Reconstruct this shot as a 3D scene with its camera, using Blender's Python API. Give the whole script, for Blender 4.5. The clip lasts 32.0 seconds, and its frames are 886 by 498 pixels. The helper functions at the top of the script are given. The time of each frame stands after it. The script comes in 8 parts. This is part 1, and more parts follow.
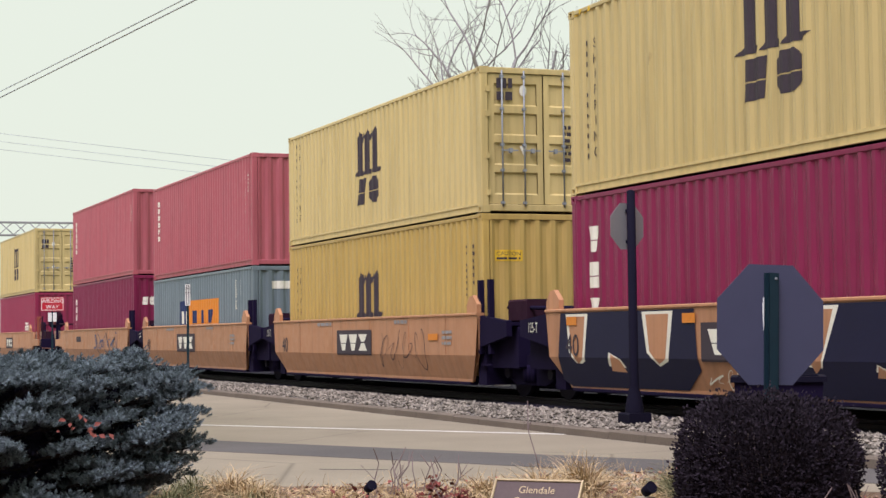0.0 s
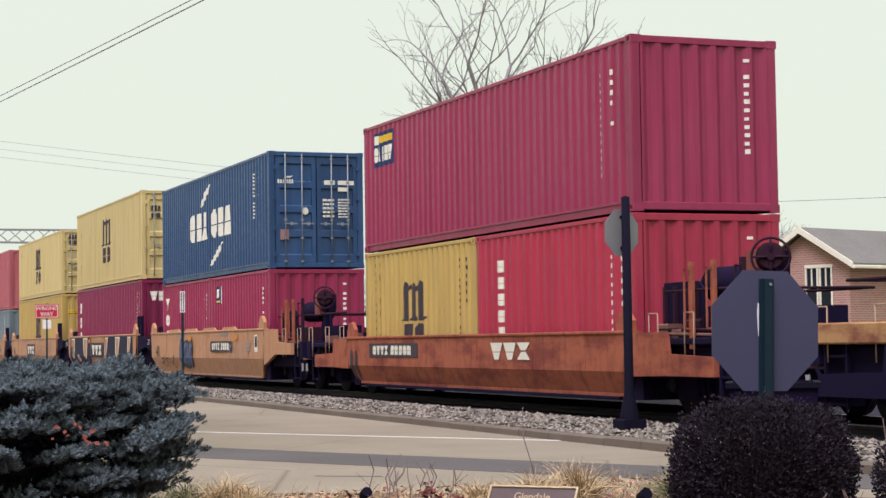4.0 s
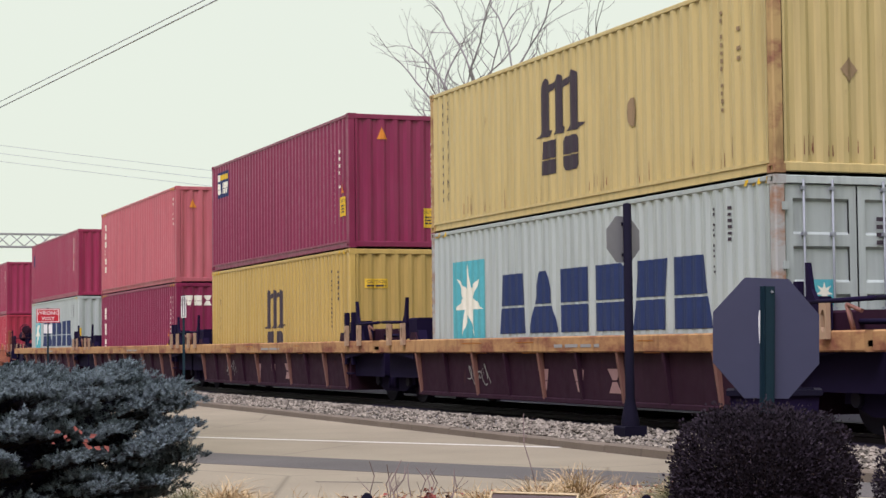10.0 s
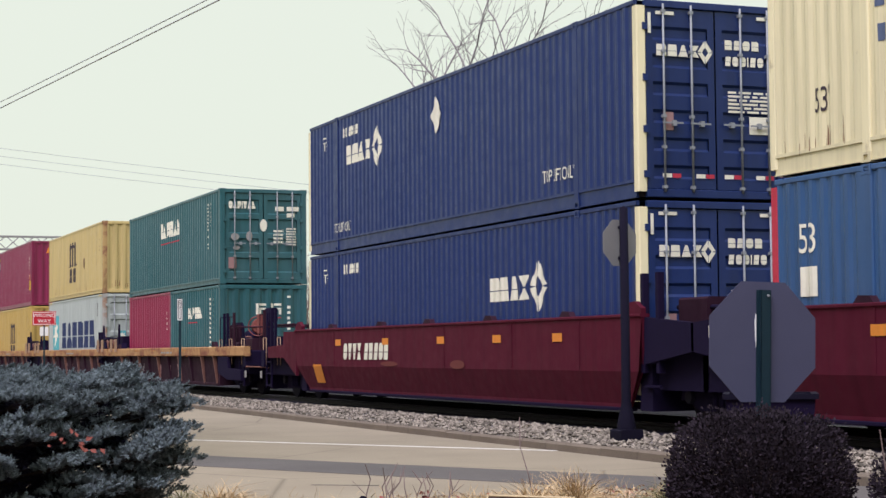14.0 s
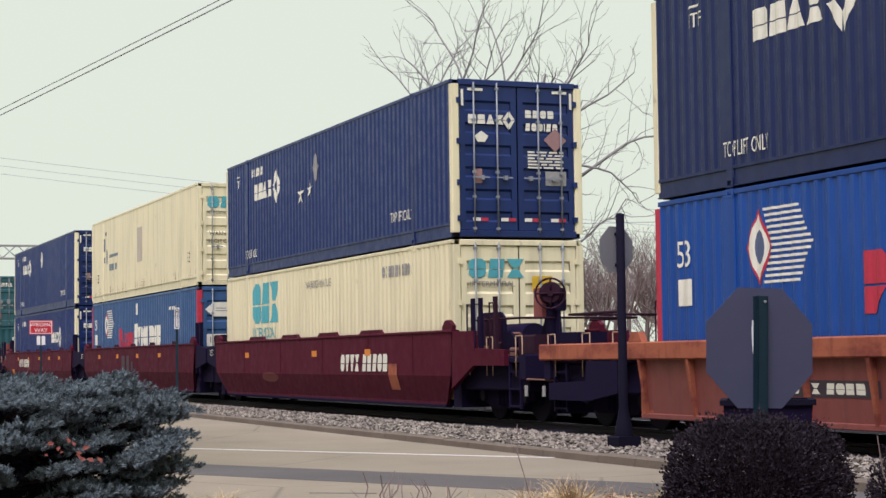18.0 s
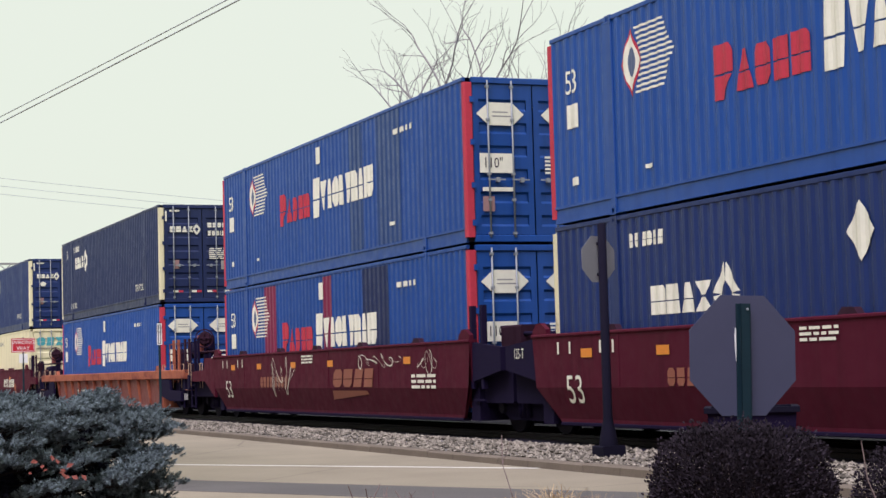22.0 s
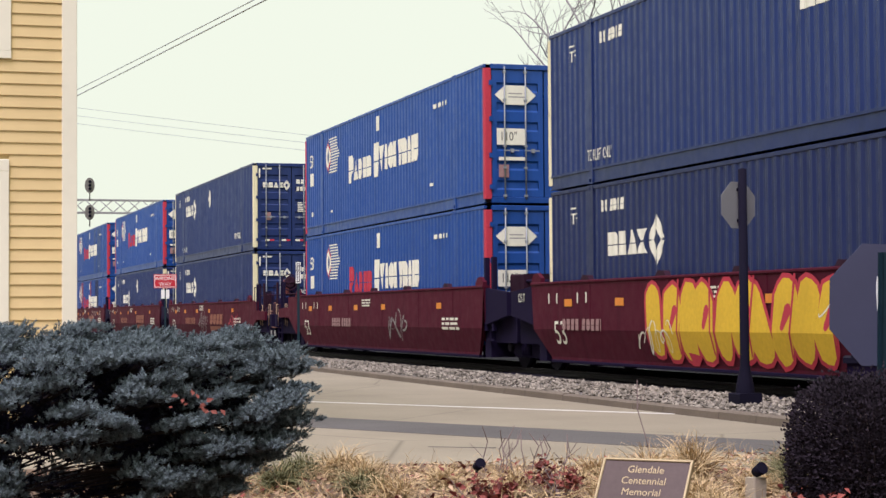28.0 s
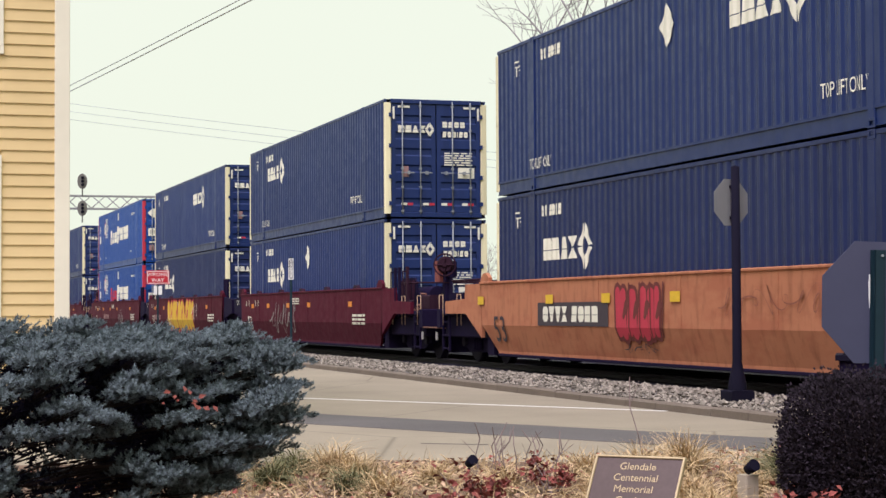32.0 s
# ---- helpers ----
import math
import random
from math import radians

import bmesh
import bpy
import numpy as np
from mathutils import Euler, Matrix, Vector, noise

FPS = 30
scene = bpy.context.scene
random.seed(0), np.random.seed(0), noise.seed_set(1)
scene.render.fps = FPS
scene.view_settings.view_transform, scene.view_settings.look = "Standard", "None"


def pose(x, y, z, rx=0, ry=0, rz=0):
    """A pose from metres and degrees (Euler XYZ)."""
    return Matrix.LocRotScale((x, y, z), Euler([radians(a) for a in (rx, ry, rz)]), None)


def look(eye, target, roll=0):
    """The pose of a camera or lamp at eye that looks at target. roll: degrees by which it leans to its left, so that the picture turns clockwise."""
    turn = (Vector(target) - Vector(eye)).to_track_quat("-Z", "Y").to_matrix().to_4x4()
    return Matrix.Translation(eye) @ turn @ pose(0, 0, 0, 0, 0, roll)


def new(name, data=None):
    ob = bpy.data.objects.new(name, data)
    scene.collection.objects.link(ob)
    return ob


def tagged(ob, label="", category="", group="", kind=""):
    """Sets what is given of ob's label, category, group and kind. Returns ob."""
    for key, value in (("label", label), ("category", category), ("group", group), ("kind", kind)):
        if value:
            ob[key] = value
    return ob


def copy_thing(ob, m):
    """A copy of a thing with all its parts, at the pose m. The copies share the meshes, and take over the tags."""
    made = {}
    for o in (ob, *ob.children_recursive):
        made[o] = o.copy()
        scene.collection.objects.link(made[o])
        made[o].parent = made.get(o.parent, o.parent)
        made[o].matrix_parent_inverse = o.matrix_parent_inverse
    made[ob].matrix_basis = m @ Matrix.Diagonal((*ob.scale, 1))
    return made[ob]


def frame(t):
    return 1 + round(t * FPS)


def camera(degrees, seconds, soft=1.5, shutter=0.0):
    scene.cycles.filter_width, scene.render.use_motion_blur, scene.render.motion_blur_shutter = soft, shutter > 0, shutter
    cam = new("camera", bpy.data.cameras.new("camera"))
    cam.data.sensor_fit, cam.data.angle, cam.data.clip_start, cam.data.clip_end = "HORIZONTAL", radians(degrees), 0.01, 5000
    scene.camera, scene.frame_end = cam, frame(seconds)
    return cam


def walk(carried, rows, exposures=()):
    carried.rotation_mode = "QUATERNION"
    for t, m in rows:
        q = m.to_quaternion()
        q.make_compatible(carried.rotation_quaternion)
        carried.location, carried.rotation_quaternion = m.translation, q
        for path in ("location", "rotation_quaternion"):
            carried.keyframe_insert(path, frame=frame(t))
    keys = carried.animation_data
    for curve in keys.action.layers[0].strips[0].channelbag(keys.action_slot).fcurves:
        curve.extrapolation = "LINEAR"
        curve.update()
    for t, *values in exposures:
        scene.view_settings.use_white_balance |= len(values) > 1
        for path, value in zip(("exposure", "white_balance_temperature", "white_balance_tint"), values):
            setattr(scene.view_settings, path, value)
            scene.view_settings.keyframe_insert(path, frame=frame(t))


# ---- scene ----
EYE = 1.30          # lens above the street
TRACK = 13.259      # centre line of the track from the camera
RAIL = 0.22         # top of rail
LOW = 0.54          # underside of the lower boxes


def aim(heading, pitch, roll):
    return pose(0, 0, EYE, 0, 0, 90 - heading) @ pose(0, 0, 0, 90 + pitch) @ pose(0, 0, 0, 0, 0, roll)


# seconds, heading from the track's line, pitch, roll
ROWS = (
    (0, 20.982, 2.714, -0.71), (0.5, 20.912, 2.785, -0.70), (1, 20.871, 2.935, -0.66), (1.5, 20.899, 2.881, -0.65),
    (2, 21.055, 2.856, -0.79), (2.5, 21.163, 2.935, -0.94), (3, 21.133, 2.949, -0.96), (3.5, 21.131, 2.954, -0.90),
    (4, 21.151, 2.916, -0.81), (4.5, 21.056, 2.950, -0.75), (6.5, 21.075, 3.004, -0.64), (7, 21.065, 3.095, -0.61),
    (7.5, 21.051, 3.099, -0.58), (8, 20.999, 3.102, -0.55), (8.5, 21.033, 3.060, -0.56), (9, 21.160, 3.068, -0.59),
    (9.5, 21.066, 3.128, -0.60), (10, 21.108, 3.112, -0.58), (10.5, 21.084, 3.186, -0.57), (11, 21.146, 3.209, -0.57),
    (11.5, 21.165, 3.155, -0.59), (12, 21.247, 3.180, -0.63), (12.5, 21.282, 3.173, -0.65), (13, 21.327, 3.197, -0.64),
    (13.5, 21.290, 3.243, -0.55), (14, 21.222, 3.211, -0.49), (14.5, 21.396, 3.344, -0.50), (16.5, 21.295, 3.411, -0.58),
    (17, 21.361, 3.464, -0.60), (17.5, 21.345, 3.455, -0.64), (18, 21.328, 3.444, -0.73), (18.5, 21.406, 3.409, -0.89),
    (19, 21.495, 3.413, -1.08), (19.5, 21.813, 3.451, -1.30), (20, 21.992, 3.577, -1.52), (20.5, 22.010, 3.604, -1.67),
    (21, 21.903, 3.692, -1.70), (21.5, 21.873, 3.797, -1.65), (22, 21.906, 3.811, -1.57), (22.5, 21.929, 3.850, -1.47),
    (23, 21.693, 3.698, -1.37), (23.5, 21.406, 3.456, -1.22), (24, 20.074, 2.501, -1.02), (24.5, 17.632, 1.932, -0.86),
    (26.5, 17.084, 1.883, -0.35), (27, 17.155, 1.872, -0.31), (27.5, 17.472, 1.990, -0.34), (28, 17.513, 2.065, -0.43),
    (28.5, 17.740, 1.938, -0.47), (29, 17.814, 1.924, -0.42), (29.5, 17.863, 2.001, -0.35), (30, 17.840, 2.099, -0.31),
    (30.5, 17.897, 2.029, -0.27), (31, 17.921, 1.986, -0.26), (31.5, 17.889, 2.055, -0.30), (32, 17.740, 1.959, -0.32),
)
# metres that the train has gone, second by second
RUN = (0.00, 11.29, 22.34, 33.53, 44.70, 55.95, 67.22, 78.50, 89.87, 101.23, 112.33, 123.57, 135.28, 146.65, 157.30, 169.16, 180.67, 192.15, 203.49, 215.03, 226.31, 237.73, 249.12, 260.63, 271.98, 283.62, 295.21, 306.61, 318.12, 329.78, 341.88, 353.61, 365.09)
cam = camera(27.53, 32.0, soft=1.5)
walk(cam, [(t, aim(a, b, r)) for t, a, b, r in ROWS], exposures=((0, 0.0, 6300, 22), (15.3, 0.0, 6300, 22), (16.5, -0.1, 6300, 22), (18.2, -0.1, 6300, 22), (18.9, 0.0, 6300, 22), (23.5, 0.0, 6300, 22), (26, 0.12, 6450, 21.5), (32, 0.12, 6450, 21.5)))

# ---- sky and sun: thin high overcast, light from behind the train's far side ----
world = bpy.data.worlds.new("overcast_sky")
scene.world = world
world.use_nodes = True
wn, wl = world.node_tree.nodes, world.node_tree.links
wn.clear()
w_out = wn.new("ShaderNodeOutputWorld")
w_bg = wn.new("ShaderNodeBackground")
w_sky = wn.new("ShaderNodeTexSky")
w_sky.sky_type, w_sky.sun_disc = "NISHITA", False
w_sky.sun_elevation, w_sky.sun_rotation = radians(59), radians(135)
w_sky.air_density, w_sky.dust_density = 1.0, 6.0
w_mul = wn.new("ShaderNodeMix")
w_mul.data_type, w_mul.blend_type = "RGBA", "MULTIPLY"
w_mul.inputs[0].default_value = 1.0
w_mul.inputs[7].default_value = (0.07, 0.07, 0.07, 1)
w_mix = wn.new("ShaderNodeMix")
w_mix.data_type = "RGBA"
w_mix.inputs[0].default_value = 0.88
w_mix.inputs[7].default_value = (0.87, 0.985, 0.79, 1)
wl.new(w_sky.outputs[0], w_mul.inputs[6])
wl.new(w_mul.outputs[2], w_mix.inputs[6])
wl.new(w_mix.outputs[2], w_bg.inputs[0])
wl.new(w_bg.outputs[0], w_out.inputs[0])
w_bg.inputs[1].default_value = 1.0

sun = new("sun", bpy.data.lights.new("sun", "SUN"))
sun.data.energy, sun.data.angle, sun.data.color = 3.8, radians(40), (0.975, 0.945, 1.10)
sun.matrix_world = look((25, -25, 60), (0, 0, 0))


# ---- materials ----
def nodes(name):
    m = bpy.data.materials.new(name)
    m.use_nodes = True
    t = m.node_tree
    return m, t, t.nodes["Principled BSDF"]


def ramp(t, src, stops):
    r = t.nodes.new("ShaderNodeValToRGB")
    e = r.color_ramp.elements
    while len(e) < len(stops):
        e.new(0.5)
    for k, (p, c) in zip(e, stops):
        k.position, k.color = p, (*c, 1) if len(c) == 3 else c
    t.links.new(src, r.inputs[0])
    return r.outputs[0]


def noisy(t, scale, detail=4, stretch=(1, 1, 1), rough=0.55, coord="Object"):
    c = t.nodes.new("ShaderNodeTexCoord")
    mp = t.nodes.new("ShaderNodeMapping")
    mp.inputs["Scale"].default_value = stretch
    n = t.nodes.new("ShaderNodeTexNoise")
    n.inputs["Scale"].default_value, n.inputs["Detail"].default_value, n.inputs["Roughness"].default_value = scale, detail, rough
    t.links.new(c.outputs[coord], mp.inputs[0])
    t.links.new(mp.outputs[0], n.inputs[0])
    return n.outputs[0]


def blend(t, fac, a, b, mode="MIX"):
    m = t.nodes.new("ShaderNodeMix")
    m.data_type, m.blend_type = "RGBA", mode
    for sock, v in ((m.inputs[0], fac), (m.inputs[6], a), (m.inputs[7], b)):
        if hasattr(v, "is_linked"):
            t.links.new(v, sock)
        elif isinstance(v, (int, float)):
            sock.default_value = v
        else:
            sock.default_value = (*v, 1)
    return m.outputs[2]


def bumped(t, bsdf, height, strength=0.3, dist=0.01):
    b = t.nodes.new("ShaderNodeBump")
    b.inputs["Strength"].default_value, b.inputs["Distance"].default_value = strength, dist
    t.links.new(height, b.inputs["Height"])
    t.links.new(b.outputs[0], bsdf.inputs["Normal"])


def paint(name, rgb, rough=0.5, rust=0.25, fade=0.22, spread=0.12, gloss=0.42):
    """Weathered paint on steel: bleached patches, grime runs, rust specks, and a shade that differs from thing to thing."""
    m, t, b = nodes(name)
    pale = tuple(0.75 * c + 0.25 * 0.38 for c in rgb)
    dark = tuple(c * 0.55 for c in rgb)
    f1 = ramp(t, noisy(t, 0.55, 5), ((0.35, (0, 0, 0)), (0.75, (1, 1, 1))))
    k = t.nodes.new("ShaderNodeMath")
    k.operation, k.inputs[1].default_value = "MULTIPLY", fade
    t.links.new(f1, k.inputs[0])
    c = blend(t, k.outputs[0], rgb, pale)
    runs = ramp(t, noisy(t, 2.2, 6, (2.6, 2.6, 0.16)), ((0.46, (0, 0, 0)), (0.72, (1, 1, 1))))
    k2 = t.nodes.new("ShaderNodeMath")
    k2.operation, k2.inputs[1].default_value = "MULTIPLY", 0.48
    t.links.new(runs, k2.inputs[0])
    c = blend(t, k2.outputs[0], c, dark)
    sp = ramp(t, noisy(t, 3.4, 8, (1, 1, 0.45), 0.68), ((0.66 - 0.05 * rust, (0, 0, 0)), (0.75, (1, 1, 1))))
    k3 = t.nodes.new("ShaderNodeMath")
    k3.operation, k3.inputs[1].default_value = "MULTIPLY", min(1, rust * 1.6)
    t.links.new(sp, k3.inputs[0])
    c = blend(t, k3.outputs[0], c, (0.10, 0.035, 0.016))
    oi = t.nodes.new("ShaderNodeObjectInfo")
    hv = t.nodes.new("ShaderNodeHueSaturation")
    mr = t.nodes.new("ShaderNodeMapRange")
    mr.inputs[3].default_value, mr.inputs[4].default_value = 1 - spread, 1 + spread
    t.links.new(oi.outputs["Random"], mr.inputs[0])
    t.links.new(mr.outputs[0], hv.inputs["Value"])
    t.links.new(c, hv.inputs["Color"])
    t.links.new(hv.outputs[0], b.inputs["Base Color"])
    rr = ramp(t, noisy(t, 5.0, 5), ((0.3, (rough - 0.22,) * 3), (0.8, (rough + 0.02,) * 3)))
    t.links.new(rr, b.inputs["Roughness"])
    b.inputs["Specular IOR Level"].default_value = gloss
    bumped(t, b, noisy(t, 1.7, 9, rough=0.62), 0.22, 0.03)
    return m


def plain(name, rgb, rough=0.6, metal=0.0, grain=14.0, amount=0.18, bump=0.15, dist=0.004):
    m, t, b = nodes(name)
    lo, hi = tuple(c * (1 - amount) for c in rgb), tuple(min(1, c * (1 + amount)) for c in rgb)
    c = blend(t, noisy(t, grain, 6), lo, hi)
    c = blend(t, ramp(t, noisy(t, grain * 0.13, 4), ((0.4, (0, 0, 0)), (0.8, (0.3, 0.3, 0.3)))), c, tuple(v * 0.6 for v in rgb))
    t.links.new(c, b.inputs["Base Color"])
    b.inputs["Roughness"].default_value, b.inputs["Metallic"].default_value = rough, metal
    if bump:
        bumped(t, b, noisy(t, grain * 2, 5), bump, dist)
    b.inputs["Specular IOR Level"].default_value = 0.1 if rough > 0.8 else (0.5 if rough < 0.3 else 0.25)
    return m


MAT = {
    "mustard": paint("mustard_paint", (0.57, 0.44, 0.175), 0.55, 0.3),
    "gold": paint("gold_paint", (0.50, 0.34, 0.092), 0.5, 0.1),
    "maroon": paint("maroon_paint", (0.200, 0.013, 0.056), 0.5, 0.1, 0.1),
    "crimson": paint("crimson_paint", (0.275, 0.019, 0.065), 0.5, 0.12, 0.12),
    "brick_red": paint("faded_red_paint", (0.42, 0.095, 0.112), 0.6, 0.3),
    "scarlet": paint("scarlet_paint", (0.38, 0.027, 0.056), 0.5, 0.12, 0.12),
    "navy": paint("navy_paint", (0.006, 0.022, 0.104), 0.55, 0.03, 0.08, gloss=0.36),
    "ink": paint("ink_blue_paint", (0.007, 0.017, 0.074), 0.58, 0.03, 0.08, gloss=0.36),
    "teal_blue": paint("sea_blue_paint", (0.015, 0.060, 0.150), 0.5, 0.08, 0.2),
    "faded_cobalt": paint("bleached_blue_paint", (0.030, 0.095, 0.225), 0.55, 0.1, 0.3),
    "deep_cobalt": paint("darker_blue_patch_paint", (0.008, 0.042, 0.155), 0.5, 0.05, 0.12),
    "cobalt": paint("cobalt_paint", (0.006, 0.056, 0.245), 0.55, 0.05, 0.08, gloss=0.34),
    "slate_blue": paint("slate_blue_paint", (0.16, 0.21, 0.22), 0.55, 0.12),
    "pale_blue": paint("pale_blue_paint", (0.385, 0.43, 0.395), 0.55, 0.10),
    "green": paint("bottle_green_paint", (0.018, 0.100, 0.112), 0.5, 0.10, 0.3),
    "cream": paint("cream_paint", (0.76, 0.69, 0.43), 0.55, 0.35),
    "car_yellow": paint("car_yellow_paint", (0.47, 0.225, 0.105), 0.6, 0.35),
    "chord_yellow": paint("chord_yellow_paint", (0.46, 0.25, 0.09), 0.6, 0.8),
    "car_orange": paint("car_orange_paint", (0.36, 0.105, 0.05), 0.65, 0.45),
    "car_rust": paint("car_brown_paint", (0.074, 0.0050, 0.0175), 0.85, 0.06, 0.03, gloss=0.12),
    # brown deepened: the dimness low on the train is put into this paint
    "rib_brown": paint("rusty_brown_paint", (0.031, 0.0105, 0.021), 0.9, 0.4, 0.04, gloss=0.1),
    "rib_edge": paint("rubbed_rusty_edge", (0.185, 0.078, 0.055), 0.8, 0.6),
    "white_mark": plain("white_marking_paint", (0.74, 0.72, 0.58), 0.6, amount=0.1),
    "dark_mark": plain("dark_marking_paint", (0.050, 0.038, 0.046), 0.6),
    "rust_mark": plain("faded_orange_marking_paint", (0.25, 0.085, 0.052), 0.6),
    "faded_mark": plain("faded_brown_marking", (0.27, 0.185, 0.10), 0.7),
    "rust_stain": plain("rust_stain", (0.20, 0.085, 0.05), 0.9),
    "pale_scuff": plain("pale_scuff", (0.46, 0.41, 0.32), 0.8),
    "night_mark": plain("near_black_blue_spray", (0.010, 0.010, 0.034), 0.6),
    "rib_web": paint("dull_red_web_paint", (0.21, 0.052, 0.042), 0.75, 0.5, 0.1),
    "scuff_red": plain("rubbed_red_scuff", (0.14, 0.035, 0.03), 0.8),
    "navy_mark": plain("navy_marking_paint", (0.02, 0.035, 0.10), 0.6),
    "red_mark": plain("red_marking_paint", (0.46, 0.036, 0.06), 0.6),
    "yellow_mark": plain("yellow_marking_paint", (0.66, 0.42, 0.03), 0.6),
    "orange_mark": plain("orange_marking_paint", (0.66, 0.23, 0.03), 0.6),
    "sky_mark": plain("sky_blue_marking_paint", (0.08, 0.37, 0.40), 0.6),
    "pink_mark": plain("dull_pink_marking_paint", (0.31, 0.18, 0.17), 0.6),
    "grey_mark": plain("grey_marking_paint", (0.30, 0.29, 0.27), 0.7),
    "steel_blue_mark": plain("steel_blue_marking_paint", (0.09, 0.12, 0.20), 0.6),
    # the next two blacks hold the violet tint of deep shade
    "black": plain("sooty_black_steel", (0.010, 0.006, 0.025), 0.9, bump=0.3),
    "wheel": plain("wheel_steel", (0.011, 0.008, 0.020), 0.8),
    "rail": plain("rail_steel", (0.022, 0.016, 0.020), 0.5, 0.5),
    "polished": plain("polished_rail_steel", (0.42, 0.40, 0.44), 0.42, 0.9, 30, 0.1, 0),
    "rod": plain("galvanised_rod", (0.27, 0.29, 0.30), 0.55, 0.2),
    "tan_plate": plain("worn_tan_steel", (0.36, 0.24, 0.15), 0.7),
    "wood": plain("tie_timber", (0.016, 0.012, 0.014), 0.85),
}


def rusted(name, rgb, rust):
    """Paint worn through to rust in large patches and along streaks."""
    m, t, b = nodes(name)
    c = blend(t, ramp(t, noisy(t, 1.6, 8, (0.6, 1, 1.6), 0.65), ((0.46, (0, 0, 0)), (0.62, (1, 1, 1)))), rgb, rust)
    c = blend(t, ramp(t, noisy(t, 6.0, 6, (1, 1, 0.3)), ((0.5, (0, 0, 0)), (0.8, (0.7, 0.7, 0.7)))), c, tuple(v * 0.4 for v in rust))
    t.links.new(c, b.inputs["Base Color"])
    b.inputs["Roughness"].default_value, b.inputs["Specular IOR Level"].default_value = 0.75, 0.2
    bumped(t, b, noisy(t, 30, 5), 0.3, 0.005)
    return m


MAT["chord_yellow"] = rusted("worn_yellow_chord_paint", (0.42, 0.235, 0.10), (0.21, 0.075, 0.045))
MAT["car_orange"] = rusted("worn_orange_car_paint", (0.35, 0.105, 0.055), (0.20, 0.05, 0.035))
MAT["car_amber"] = rusted("amber_car_paint", (0.42, 0.165, 0.085), (0.37, 0.13, 0.068))
MAT["post_rust"] = rusted("rusty_yellow_post", (0.43, 0.29, 0.12), (0.22, 0.09, 0.055))
MAT["grey_post_rust"] = rusted("rusty_pale_post", (0.36, 0.36, 0.33), (0.30, 0.16, 0.09))


# ---- mesh helpers ----
def box(bm, x0, x1, y0, y1, z0, z1):
    v = [bm.verts.new((x, y, z)) for z in (z0, z1) for x, y in ((x0, y0), (x1, y0), (x1, y1), (x0, y1))]
    for f in ((3, 2, 1, 0), (4, 5, 6, 7), (0, 1, 5, 4), (1, 2, 6, 5), (2, 3, 7, 6), (3, 0, 4, 7)):
        bm.faces.new([v[i] for i in f])


def soft_box(bm, x0, x1, y0, y1, z0, z1, r=0.01):
    """A box whose long edges are chamfered, drawn as an eight-sided prism along its longest side with inset caps."""
    lo, hi = [x0, y0, z0], [x1, y1, z1]
    ax = max(range(3), key=lambda i: hi[i] - lo[i])
    a, b = [i for i in range(3) if i != ax]
    r = min(r, (hi[a] - lo[a]) * 0.3, (hi[b] - lo[b]) * 0.3)
    ring = ((lo[a] + r, lo[b]), (hi[a] - r, lo[b]), (hi[a], lo[b] + r), (hi[a], hi[b] - r), (hi[a] - r, hi[b]), (lo[a] + r, hi[b]), (lo[a], hi[b] - r), (lo[a], lo[b] + r))
    rows = []
    for k in (lo[ax], hi[ax]):
        row = []
        for p, q in ring:
            c = [0, 0, 0]
            c[ax], c[a], c[b] = k, p, q
            row.append(bm.verts.new(c))
        rows.append(row)
    for i in range(8):
        j = (i + 1) % 8
        bm.faces.new((rows[0][i], rows[0][j], rows[1][j], rows[1][i]))
    bm.faces.new(rows[0][::-1])
    bm.faces.new(rows[1])


def prism(bm, outline, y0, y1, axis="y"):
    """Extrudes an outline of (x, z) pairs along y (or of (y, z) pairs along x, or (x, y) along z)."""
    def at(p, k):
        return {"y": (p[0], k, p[1]), "x": (k, p[0], p[1]), "z": (p[0], p[1], k)}[axis]
    a = [bm.verts.new(at(p, y0)) for p in outline]
    b = [bm.verts.new(at(p, y1)) for p in outline]
    n = len(outline)
    for i in range(n):
        j = (i + 1) % n
        bm.faces.new((a[i], a[j], b[j], b[i]))
    bm.faces.new(a[::-1])
    bm.faces.new(b)


def tube(bm, p, q, r0, r1=None, sides=8, caps=True):
    p, q = Vector(p), Vector(q)
    r1 = r0 if r1 is None else r1
    d = (q - p).normalized()
    s = d.orthogonal().normalized()
    u = d.cross(s)
    rows = []
    for c, r in ((p, r0), (q, r1)):
        rows.append([bm.verts.new(c + (s * math.cos(6.28318 * i / sides) + u * math.sin(6.28318 * i / sides)) * r) for i in range(sides)])
    for i in range(sides):
        j = (i + 1) % sides
        f = bm.faces.new((rows[0][i], rows[0][j], rows[1][j], rows[1][i]))
        f.smooth = True
    if caps:
        bm.faces.new(rows[0][::-1])
        bm.faces.new(rows[1])


def ring_bar(bm, c, axis, radius, r, turns=20, sides=6):
    """A hoop of round bar."""
    c, axis = Vector(c), Vector(axis).normalized()
    s = axis.orthogonal().normalized()
    u = axis.cross(s)
    pts = [c + (s * math.cos(6.28318 * i / turns) + u * math.sin(6.28318 * i / turns)) * radius for i in range(turns)]
    for i in range(turns):
        tube(bm, pts[i], pts[(i + 1) % turns], r, sides=sides, caps=False)


def made(name, bm, mat):
    bmesh.ops.recalc_face_normals(bm, faces=bm.faces)
    me = bpy.data.meshes.new(name)
    bm.to_mesh(me)
    bm.free()
    me.materials.append(MAT[mat] if isinstance(mat, str) else mat)
    return me


